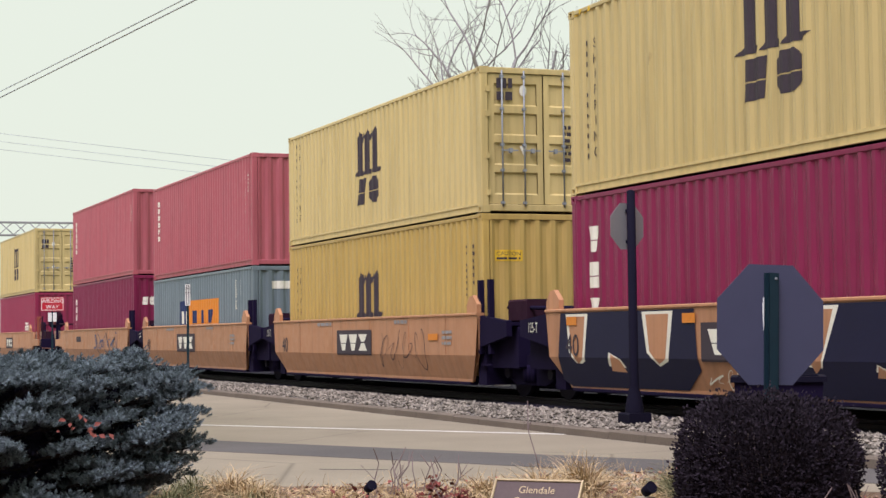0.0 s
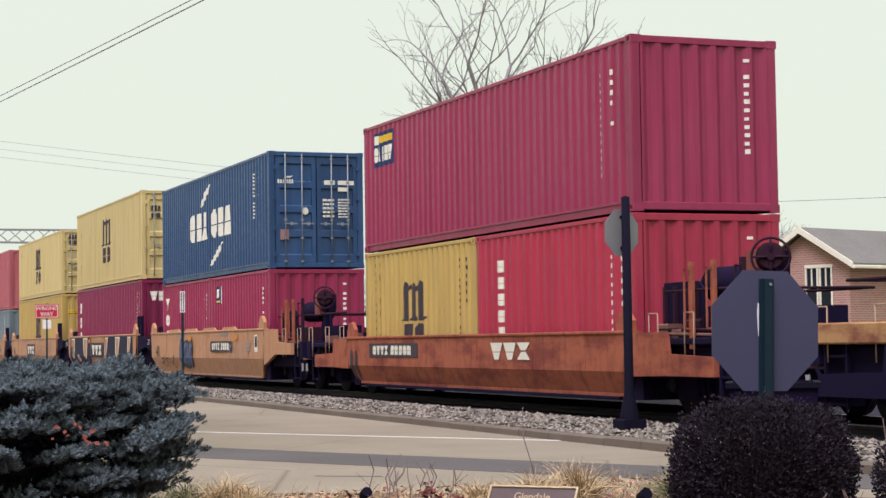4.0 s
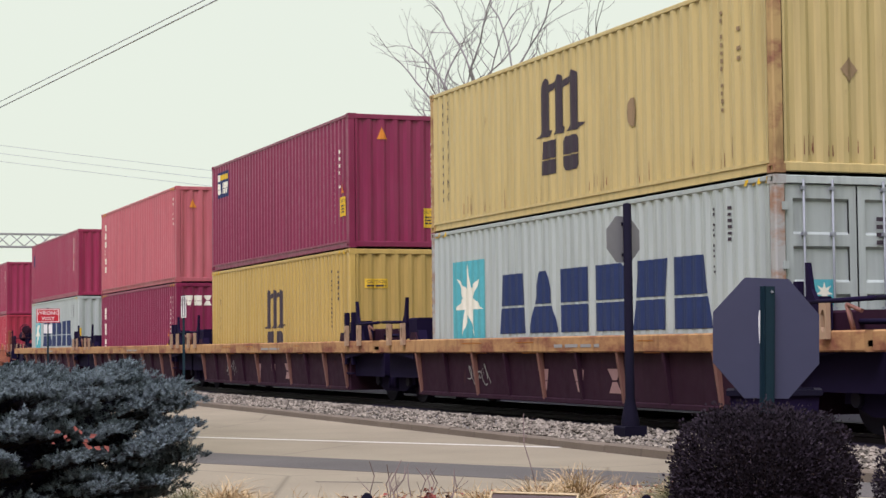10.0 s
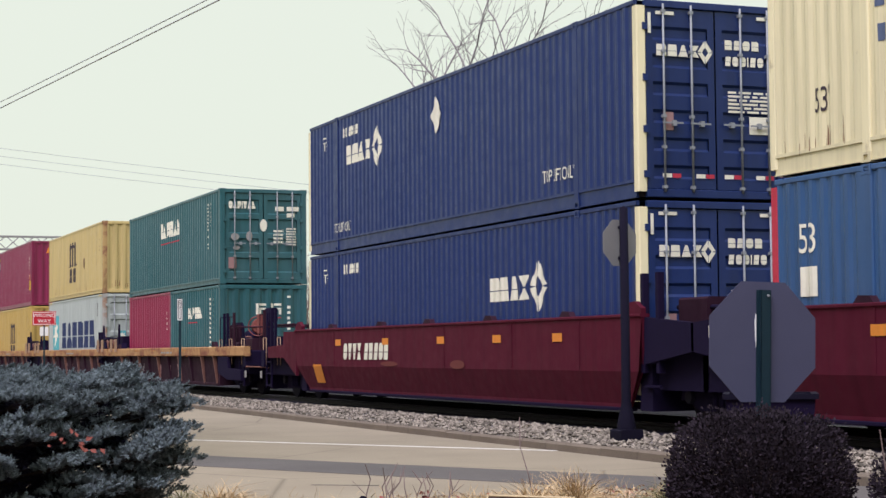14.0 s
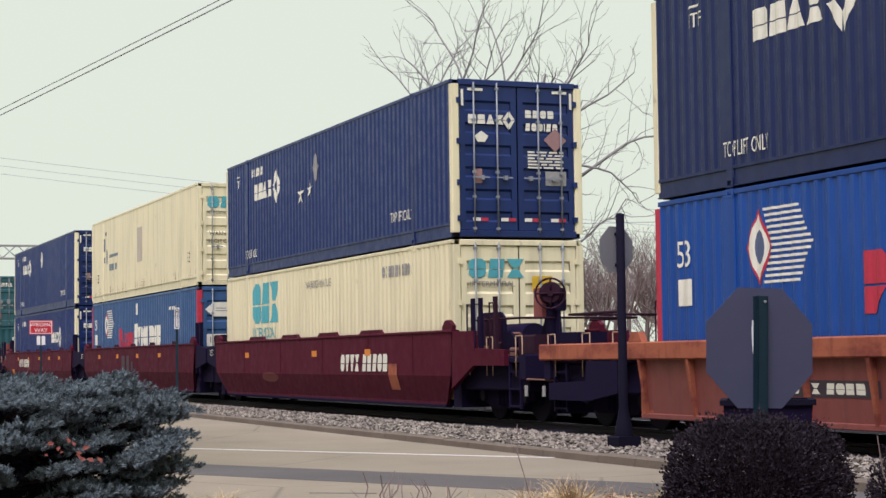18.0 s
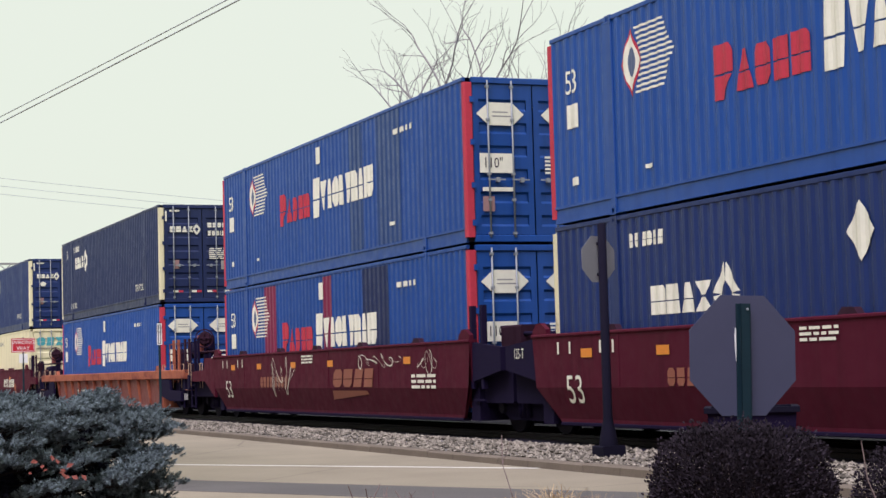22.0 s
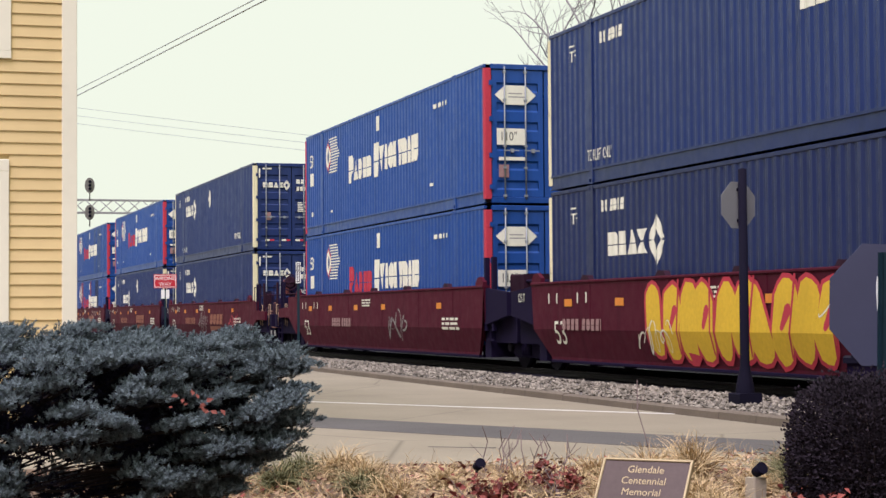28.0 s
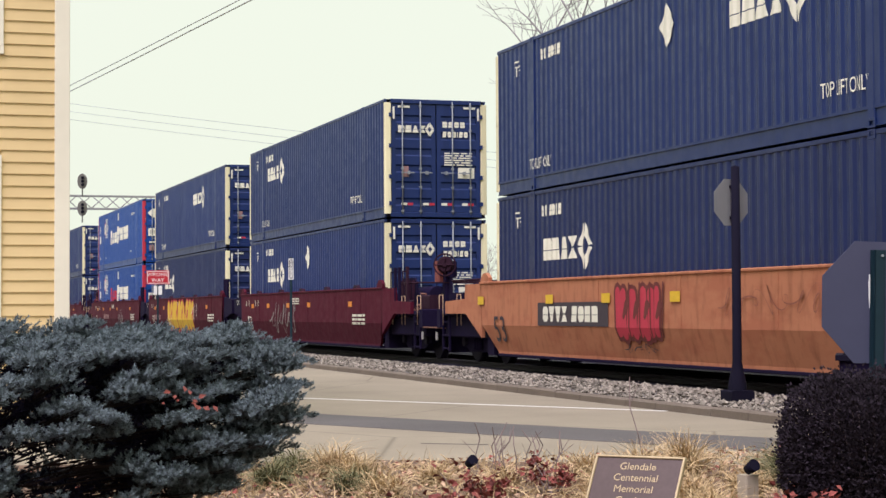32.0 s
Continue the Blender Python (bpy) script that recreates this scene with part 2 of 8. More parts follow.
def hang(name, me, parent, loc=(0, 0, 0), label="", turn=None):
    ob = new(name, me)
    ob.parent = parent
    ob.matrix_basis = Matrix.Translation(loc) @ (turn or Matrix())
    if label:
        tagged(ob, label)
    return ob


def part(name, bm, mat, parent, label="", loc=(0, 0, 0)):
    return hang(name, made(name, bm, mat), parent, loc, label)


STORE = {}


def kept(key, build, name, mat):
    """The mesh under this key, built once."""
    if key not in STORE:
        bm = bmesh.new()
        build(bm)
        STORE[key] = made(name, bm, mat)
    return STORE[key]


def thing(name, label, category, m, group="", kind=""):
    ob = tagged(new(name), label, category, group, kind)
    ob.matrix_basis = m
    return ob


# ---- flat marks, cut to the folds of the sheet that carries them ----
def rect(x, y, w, h):
    return [(x, y), (x + w, y), (x + w, y + h), (x, y + h)]


def disc(x, y, rx, ry, n=18):
    return [(x + rx * math.cos(6.28318 * i / n), y + ry * math.sin(6.28318 * i / n)) for i in range(n)]


def clipped(poly, k, low):
    """The part of a convex outline with u >= k (low) or u <= k."""
    out = []
    for (a, b), (c, d) in zip(poly, poly[1:] + poly[:1]):
        ina, inc = ((a >= k), (c >= k)) if low else ((a <= k), (c <= k))
        if ina:
            out.append((a, b))
        if ina != inc:
            f = (k - a) / (c - a)
            out.append((k, b + f * (d - b)))
    return out


SHAPES = {
    "u": ((0.2, 0), (0.8, 0), (1, 0.2), (1, 1), (0, 1), (0, 0.2)),
    "w": ((0, 0), (1, 0), (0.92, 1), (0.08, 1)),
    "v": ((0, 0), (1, 0), (0.62, 1), (0.38, 1)),
    "j": ((0, 0), (0.9, 0), (0.9, 1), (0, 1)),
    "q": ((0.22, 0), (0.78, 0), (1, 0.2), (1, 0.8), (0.78, 1), (0.22, 1), (0, 0.8), (0, 0.2)),
    "y": ((0, 0), (1, 0), (1, 0.85), (0.82, 1), (0, 1)),
    "d": ((0, 0), (0.45, 0), (1, 0.5), (1, 0.85), (0.82, 1), (0, 1)),
    "g": ((0, 0), (0.95, 0), (0.8, 1), (0, 1)),
    "t": ((0.32, 0), (0.68, 0), (1, 1), (0, 1)),
    "l": ((0, 0), (0.95, 0), (0.4, 1), (0, 1)),
    "z": ((0, 0), (0.86, 0), (1, 1), (0.14, 1)),
    "n": ((0, 0), (1, 0), (1, 0.85), (0.85, 1), (0, 1)),
}


def figure(ch, w, h, s):
    """One plain solid shape, parted by a level slit."""
    if ch == "i":
        return [rect(0, 0, s, h)]
    if ch == "h":
        return [[(0, 0), (w, 0), (w * 0.68, h * 0.46), (w * 0.32, h * 0.46)], [(0, h), (w * 0.32, h * 0.54), (w * 0.68, h * 0.54), (w, h)]]
    flip = [(b * h, a * w) for a, b in SHAPES["q" if ch == "o" else ch]]
    return [[(b, a) for a, b in clipped(flip, k, low)] for k, low in ((h * 0.43, False), (h * 0.47, True))]


def word(pattern, h, w, gap=0.25, stroke=0.26):
    """A row of plain figures that stand for a mark which is not spelled out."""
    out, x = [], 0
    for ch in pattern:
        s = w * stroke
        if ch == " ":
            x += w * 0.6
            continue
        out += placed(figure(ch, w, h, s), x, 0)
        x += (s if ch == "i" else w) + w * gap
    return out


def slanted(polys, k):
    """The same shapes leaning to the right."""
    return [[(a + b * k, b) for a, b in p] for p in polys]


def clusters(polys, near=0.004):
    """Shapes that touch, gathered into one mark each."""
    boxes = [(min(p[0] for p in q) - near, max(p[0] for p in q) + near, min(p[1] for p in q) - near, max(p[1] for p in q) + near) for q in polys]
    groups = []
    for q, b in zip(polys, boxes):
        hit = [g for g in groups if any(b[0] < c[1] and c[0] < b[1] and b[2] < c[3] and c[2] < b[3] for c in g[1])]
        merged = ([q], [b])
        for g in hit:
            merged[0].extend(g[0])
            merged[1].extend(g[1])
            groups.remove(g)
        groups.append(merged)
    return [g[0] for g in groups]


APART = ("logo", "lettering", "speed_line", "plate_mark", "graffiti", "graffiti_fill", "graffiti_edge", "graffiti_gap", "graffiti_stroke", "underline", "scuff", "reflector", "repair_patch", "placard", "sticker", "chord_patch", "number")
FINE = ("serial_mark", "small_print", "rust_streak", "caution_print", "warning_bar")


def placed(polys, x, y, sx=1, sy=1):
    return [[(x + a * sx, y + b * sy) for a, b in p] for p in polys]


def rows_of_bars(w, h, n, seed=1):
    """Small lines of writing too fine to read, as bars."""
    rnd = random.Random(seed)
    out, step = [], h / n
    for i in range(n):
        x, y = 0.0, h - (i + 0.8) * step
        while x < w * 0.95:
            d = min(w - x, w * rnd.uniform(0.12, 0.42))
            out.append(rect(x, y, d, step * 0.55))
            x += d + w * 0.06
    return out


def upright_bars(h, w, n, seed=1):
    """A number written downwards, as short bars."""
    rnd = random.Random(seed)
    step = h / n
    return [rect(0, h - (i + 0.8) * step, w * rnd.uniform(0.6, 0.9), step * rnd.uniform(0.38, 0.56)) for i in range(n) if rnd.random() > 0.12]


LETTERS = {}


def lettering(text, height, wide=1.0, align="LEFT"):
    """Flat triangles of readable writing, its capitals this high."""
    if text not in LETTERS:
        cu = bpy.data.curves.new("lettering", "FONT")
        cu.body, cu.size, cu.resolution_u = text, 1.0, 3
        ob = new("lettering", cu)
        me = bpy.data.meshes.new_from_object(ob.evaluated_get(bpy.context.evaluated_depsgraph_get()))
        me.calc_loop_triangles()
        LETTERS[text] = [[(me.vertices[i].co.x, me.vertices[i].co.y) for i in tri.vertices] for tri in me.loop_triangles]
        bpy.data.objects.remove(ob)
        bpy.data.curves.remove(cu)
        bpy.data.meshes.remove(me)
    tris = LETTERS[text]
    k = height / 0.70
    w = max(p[0] for t in tris for p in t) * k * wide
    off = {"LEFT": 0, "CENTER": -w / 2, "RIGHT": -w}[align]
    return [[(a * k * wide + off, b * k) for a, b in t] for t in tris]


def decal(parent, name, mat, polys, put, breaks=(), label="", shift=(0, 0, 0)):
    """put(u, v) gives the place of a point of the mark on its surface; breaks are the u at which that surface folds."""
    bm = bmesh.new()
    for poly in polys:
        lo, hi = min(p[0] for p in poly), max(p[0] for p in poly)
        cuts = [k for k in breaks if lo + 1e-4 < k < hi - 1e-4]
        rest = poly
        for k in cuts:
            piece = clipped(rest, k, False)
            rest = clipped(rest, k, True)
            if len(piece) > 2:
                bm.faces.new([bm.verts.new(put(*p)) for p in piece])
        if len(rest) > 2:
            bm.faces.new([bm.verts.new(put(*p)) for p in rest])
    me = bpy.data.meshes.new(name)
    bm.to_mesh(me)
    bm.free()
    me.materials.append(MAT[mat])
    return hang(name, me, parent, shift, label=label)


# ---- shipping containers ----
SIZES = {"40h": (12.192, 2.438, 2.896), "40s": (12.192, 2.438, 2.591), "20s": (6.058, 2.438, 2.591), "53h": (16.154, 2.591, 2.896)}
POST, RAIL_TOP = 0.15, 0.075


def folds(a, b, pitch, depth):
    """Points (u, depth) of a trapezoidal corrugation from a to b, flat at both ends."""
    n = max(1, round((b - a) / pitch))
    p = (b - a) / n
    out = [(a, 0.0)]
    for i in range(n):
        s = a + i * p
        out += [(s + 0.13 * p, 0.0), (s + 0.37 * p, depth), (s + 0.63 * p, depth), (s + 0.87 * p, 0.0)]
    return out + [(b, 0.0)]


def side_profile(kind):
    ln = SIZES[kind][0]
    if kind == "53h":
        c = (ln - 12.192) / 2
        return folds(POST, c - 0.09, 0.25, 0.021) + folds(c + 0.09, ln - c - 0.09, 0.25, 0.021) + folds(ln - c + 0.09, ln - POST, 0.25, 0.021)
    return folds(POST, ln - POST, 0.278, 0.031)


def end_profile(kind):
    w = SIZES[kind][1]
    return folds(POST, w - POST, 0.30, 0.045)


def bottom_rail(kind):
    return 0.27 if kind == "53h" else 0.16


def container_shell(kind, end, col, post_col, root):
    ln, w, h = SIZES[kind]
    hx, hy, br = ln / 2, w / 2, bottom_rail(kind)
    prof, eprof = side_profile(kind), end_profile(kind)

    def sheet(bm, pts, put, z0, z1, rows=1):
        last = None
        for u, d in pts:
            col_ = [bm.verts.new(put(u, d, z)) for z in (z0, z1)]
            if last:
                bm.faces.new((last[0], col_[0], col_[1], last[1]))
            last = col_

    for name, sgn in (("side_panel", -1), ("side_panel", 1)):
        me = kept((kind, col, "side", sgn), lambda bm: sheet(bm, prof, lambda u, d, z: (u - hx, sgn * (hy - 0.006 - d), z), br, h - RAIL_TOP), name, col)
        hang(name, me, root)
    me = kept((kind, col, "front"), lambda bm: sheet(bm, eprof, lambda u, d, z: (-hx + 0.006 + d, u - hy, z), 0.13, h - 0.1), "end_panel", col)
    hang("end_panel", me, root)
    if end == "wall":
        me = kept((kind, col, "back"), lambda bm: sheet(bm, eprof, lambda u, d, z: (hx - 0.006 - d, u - hy, z), 0.13, h - 0.1), "end_panel", col)
        hang("end_panel", me, root)
    else:
        doors(kind, col, root)

    def roof(bm):
        n = 28
        last = None
        for i in range(n * 2 + 1):
            x = -hx + 0.1 + (ln - 0.2) * i / (2 * n)
            z = h - 0.012 - (0.02 if i % 2 else 0)
            row = [bm.verts.new((x, y, z)) for y in (-hy + 0.05, hy - 0.05)]
            if last:
                bm.faces.new((last[0], row[0], row[1], last[1]))
            last = row
    hang("roof", kept((kind, col, "roof"), roof, "roof", col), root)
    hang("floor", kept((kind, "floor"), lambda bm: box(bm, -hx + 0.05, hx - 0.05, -hy + 0.05, hy - 0.05, 0.03, 0.12), "floor", "wood"), root)
    for sy in (-1, 1):
        y0, y1 = (-hy + 0.002, -hy + 0.062) if sy < 0 else (hy - 0.062, hy - 0.002)
        hang("top_rail", kept((kind, col, "tr", sy), lambda bm: soft_box(bm, -hx + 0.1, hx - 0.1, y0, y1, h - RAIL_TOP, h - 0.006), "top_rail", col), root)

        def brail(bm):
            i0, i1 = (y0 + 0.02, y1 + 0.02) if sy < 0 else (y0 - 0.02, y1 - 0.02)
            o, i, w = (y0, i0, y1) if sy < 0 else (y1, i1, y0)
            prism(bm, [(o, 0.016), (o, 0.03), (i, 0.034), (i, br - 0.034), (o, br - 0.03), (o, br + 0.012), (w, br + 0.012), (w, 0.016)], -hx + 0.1, hx - 0.1, "x")
        hang("bottom_rail", kept((kind, col, "br", sy), brail, "bottom_rail", col), root)
    for sx in (-1, 1):
        x0, x1 = (-hx, -hx + 0.07) if sx < 0 else (hx - 0.07, hx)
        hang("header", kept((kind, col, "hd", sx), lambda bm: soft_box(bm, x0, x1, -hy + 0.14, hy - 0.14, h - 0.115, h - 0.008), "header", col), root)
        hang("sill", kept((kind, col, "sl", sx), lambda bm: soft_box(bm, x0, x1, -hy + 0.14, hy - 0.14, 0.02, 0.14), "sill", col), root)
        for sy in (-1, 1):
            a0, a1 = (x0 - 0.001, x0 + POST) if sx < 0 else (x1 - POST, x1 + 0.001)
            b0, b1 = (-hy - 0.001, -hy + POST) if sy < 0 else (hy - POST, hy + 0.001)
            hang("corner_post", kept((kind, post_col, "cp", sx, sy), lambda bm: soft_box(bm, a0, a1, b0, b1, 0.1, h - 0.1, 0.02), "corner_post", post_col), root)
    # castings: at the corners, and at the lifting posts of the long kind
    cx = 6.096 if kind == "53h" else hx
    for sx in (-1, 1):
        for sy in (-1, 1):
            for lz in (0, 1):
                def cast(bm):
                    k = 0.006
                    a0, a1 = (-cx - k, -cx + 0.178) if sx < 0 else (cx - 0.178, cx + k)
                    b0, b1 = (-hy - k, -hy + 0.162) if sy < 0 else (hy - 0.162, hy + k)
                    z0, z1 = (0, 0.118) if lz == 0 else (h - 0.118, h)
                    m = (a0 + a1) / 2
                    # the slot in the outer face is a true recess
                    zc = (z0 + z1) / 2
                    yo, yi = (b0, b0 + 0.03) if sy < 0 else (b1, b1 - 0.03)
                    ya, yb = min(yo, yi), max(yo, yi)
                    box(bm, a0, m - 0.045, ya, yb, z0, z1)
                    box(bm, m + 0.045, a1, ya, yb, z0, z1)
                    box(bm, m - 0.045, m + 0.045, ya, yb, z0, zc - 0.03)
                    box(bm, m - 0.045, m + 0.045, ya, yb, zc + 0.03, z1)
                    if sy < 0:
                        box(bm, a0, a1, yb, b1, z0, z1)
                    else:
                        box(bm, a0, a1, b0, ya, z0, z1)
                hang("corner_casting", kept((kind, post_col if kind != "53h" else col, "cc", sx, sy, lz), cast, "corner_casting", post_col if kind != "53h" else col), root)
            if kind == "53h":
                def lift(bm):
                    b0, b1 = (-hy - 0.003, -hy + 0.1) if sy < 0 else (hy - 0.1, hy + 0.003)
                    soft_box(bm, sx * 6.0 - 0.085, sx * 6.0 + 0.085, b0, b1, 0.12, h - 0.12, 0.015)
                hang("lifting_post", kept((kind, col, "lp", sx, sy), lift, "lifting_post", col), root)


def doors(kind, col, root):
    ln, w, h = SIZES[kind]
    hx, hy = ln / 2, w / 2
    ribs = 6 if kind == "53h" else 4
    for s in (-1, 1):
        def leaf(bm):
            z0, z1 = 0.15, h - 0.125
            ya, yb = (0.012, hy - POST - 0.01) if s > 0 else (-hy + POST + 0.01, -0.012)
            pts = [(z0, 0.0), (z0 + 0.1, 0.0)]
            span = (z1 - z0 - 0.2) / ribs
            for i in range(ribs):
                q = z0 + 0.1 + i * span
                if kind == "53h":
                    pts += [(q + 0.10 * span, 0.0), (q + 0.2 * span, 0.03), (q + 0.5 * span, 0.03), (q + 0.6 * span, 0.0)]
                else:
                    pts += [(q + 0.12 * span, 0.0), (q + 0.18 * span, 0.035), (q + 0.82 * span, 0.035), (q + 0.88 * span, 0.0)]
            pts += [(z1, 0.0)]
            inset = 0.11
            for y0, y1, flat in ((ya, ya + inset, 1), (ya + inset, yb - inset, 0), (yb - inset, yb, 1)):
                last = None
                for z, d in pts:
                    x = hx - 0.03 - (0 if flat else d)
                    row = [bm.verts.new((x, y, z)) for y in (y0, y1)]
                    if last:
                        bm.faces.new((last[0], row[0], row[1], last[1]))
                    last = row
            bmesh.ops.remove_doubles(bm, verts=bm.verts, dist=0.0005)
        leaf_ob = hang("door", kept((kind, col, "leaf", s), leaf, "door", col), root)
        for k in (0.34, 0.74):
            y = s * (k * (hy - POST) + 0.02)

            def rod(bm):
                tube(bm, (hx + 0.012, y, 0.1), (hx + 0.012, y, h - 0.06), 0.017, sides=6)
                for z in (0.17, 0.75, 1.2, h - 0.75, h - 0.17):
                    box(bm, hx - 0.03, hx + 0.031, y - 0.03, y + 0.03, z - 0.022, z + 0.022)
            hang("lock_rod", kept((kind, "rod", s, k), rod, "lock_rod", "rod"), leaf_ob, label="galvanised lock rod")

            def handle(bm):
                box(bm, hx + 0.014, hx + 0.03, y - (0.30 if s > 0 else 0.03), y + (0.03 if s > 0 else 0.30), 1.09, 1.115)
                box(bm, hx - 0.03, hx + 0.04, y - s * 0.16 - 0.03, y - s * 0.16 + 0.03, 1.06, 1.14)
            hang("door_handle", kept((kind, "handle", s, k), handle, "door_handle", "rod"), leaf_ob)
        for z in (0.35, 1.0, 1.75, h - 0.4):
            def hinge(bm):
                y = s * (hy - POST + 0.01)
                box(bm, hx - 0.05, hx + 0.02, y - 0.05, y + 0.03, z - 0.05, z + 0.05)
            hang("hinge", kept((kind, col, "hinge", s, round(z, 2)), hinge, "hinge", col), leaf_ob)


def container(kind, col, end="wall", post=None, label="", marks=(), x=0.0, z=LOW):
    """One box; marks are (face, name, material, shapes in metres from the face's lower left corner, label)."""
    ln, w, h = SIZES[kind]
    cat = "shipping container"
    root = thing("shipping_container", label, cat, pose(x, TRACK, z), "stacked containers")
    container_shell(kind, end, col, post or col, root)
    sp, ep = side_profile(kind), end_profile(kind)
    su, sd = [p[0] for p in sp], [p[1] for p in sp]
    eu, ed = [p[0] for p in ep], [p[1] for p in ep]

    def on_side(u, v):
        return (u - ln / 2, -w / 2 + 0.001 + float(np.interp(u, su, sd)) - (0 if POST < u < ln - POST else 0.008), v)

    def on_end(u, v):
        if end == "wall":
            return (ln / 2 - 0.001 - float(np.interp(u, eu, ed)), u - w / 2, v)
        return (ln / 2 - 0.024, u - w / 2, v)

    for i, (face, name, mat, polys, lab) in enumerate(marks):
        for piece in clusters(polys) if name in APART else [polys]:
            if face == "side":
                ob = decal(root, name, mat, piece, on_side, su, lab, (0, -0.0012 * i, 0))
            else:
                ob = decal(root, name, mat, piece, on_end, eu if end == "wall" else (), lab, (0.0012 * i, 0, 0))
            if name in FINE:
                tagged(ob, kind="stuff")
    return root


# ---- marks on the boxes ----
def bars_logo(u, v, s=1.0, mat="dark_mark"):
    """Three tall stems on spread feet, linked at their heads, over two thick figures."""
    p = []
    for k, x in enumerate((0.0, 0.46, 0.92)):
        p.append([(x, 0.98), (x + 0.27, 0.98), (x + 0.27, 1.98), (x + 0.1, 2.08), (x, 1.9)])
        p.append([(x - (0.2 if k == 0 else 0.1), 0.86), (x + 0.3, 0.84), (x + (0.5 if k == 2 else 0.34), 0.95), (x + 0.27, 0.98), (x, 0.98)])
        if k < 2:
            p.append([(x + 0.27, 1.74), (x + 0.46, 1.84), (x + 0.46, 1.98), (x + 0.27, 1.9)])
    p += placed(figure("z", 0.52, 0.7, 0.2), -0.02, 0.06) + placed(figure("q", 0.52, 0.7, 0.2), 0.7, 0.06)
    return ("side", "logo", mat, placed(p, u - 0.2, v + 0.14 * s, s * 1.12, s * 0.78), "dark block logo")


def bars_end():
    p = [rect(0, 0.24, 0.1, 0.2), rect(0.14, 0.24, 0.1, 0.2), rect(0.28, 0.24, 0.1, 0.2), rect(0, 0, 0.17, 0.17), rect(0.21, 0, 0.17, 0.17)]
    return [("end", "logo", "dark_mark", placed(p, 0.32, 2.0, 0.8, 0.9), ""), ("end", "sticker", "white_mark", [disc(0.83, 2.18, 0.07, 0.1)], ""),
            ("end", "sticker", "white_mark", [[(0.75, 1.18), (0.9, 1.18), (0.825, 1.02)]], ""), ("end", "serial_mark", "dark_mark", placed(rows_of_bars(0.4, 0.7, 6, 4), 1.6, 0.9), "")]


def serial(ln, v0, v1, mat="white_mark", seed=1, off=0.85):
    return [("side", "serial_mark", mat, placed(upright_bars(v1 - v0, 0.09, 13, seed), ln - off, v0), ""),
            ("side", "serial_mark", mat, placed(upright_bars((v1 - v0) * 0.55, 0.09, 6, seed + 7), ln - off + 0.4, v1 - (v1 - v0) * 0.55), "")]


def end_serial(w, v0, v1, mat="white_mark", seed=2):
    return [("end", "serial_mark", mat, placed(upright_bars(v1 - v0, 0.1, 12, seed), w - 0.55, v0), "")]


def stripes(face, ln, h):
    """Black and yellow warning bars along the top edge at the corners."""
    out = []
    for c in (0.2, ln - 0.75):
        out += [[(c + 0.16 * i, h - 0.1), (c + 0.16 * i + 0.07, h - 0.1), (c + 0.16 * i + 0.12, h - 0.02), (c + 0.16 * i + 0.05, h - 0.02)] for i in range(4)]
    return (face, "warning_bar", "yellow_mark", out, "")


def rust_streaks(ln, seed, n=70, face="side", mat="rust_stain"):
    """Short rust runs and chips along the lower edge of a wall."""
    rnd = random.Random(seed)
    out = []
    for _ in range(n):
        u, v = rnd.uniform(0.3, ln - 0.4), 0.17 + 0.12 * rnd.random()
        if noise.noise(Vector((u * 0.8, seed, 0))) < -0.05:
            continue
        w, h = rnd.uniform(0.006, 0.02), rnd.uniform(0.06, 0.34)
        out.append([(u, v), (u + w, v), (u + w * 0.8, v + h), (u + w * 0.3, v + h)])
    return (face, "rust_streak", mat, out, "rust runs")


def vertical_blocks(pattern, u, v0, v1, w, mat="white_mark"):
    n = len(pattern)
    step = (v1 - v0) / n
    out = []
    for i, ch in enumerate(pattern):
        out += placed(word(ch, step * 0.72, w), u, v1 - (i + 1) * step)
    return ("side", "logo", mat, out, "")


def diamond(x, y, rx, ry, t=0.4):
    a, b = [(rx, 0), (0, ry), (-rx, 0), (0, -ry)], [(rx * t, 0), (0, ry * t), (-rx * t, 0), (0, -ry * t)]
    out = []
    for i in range(4):
        j = (i + 1) % 4
        (p, q), (r, s) = a[i], a[j]
        (e, f), (g, k) = b[i], b[j]
        m = 0.06
        out.append([(x + p * (1 - m) + r * m, y + q * (1 - m) + s * m), (x + p * m + r * (1 - m), y + q * m + s * (1 - m)), (x + g, y + k), (x + e, y + f)])
    return out


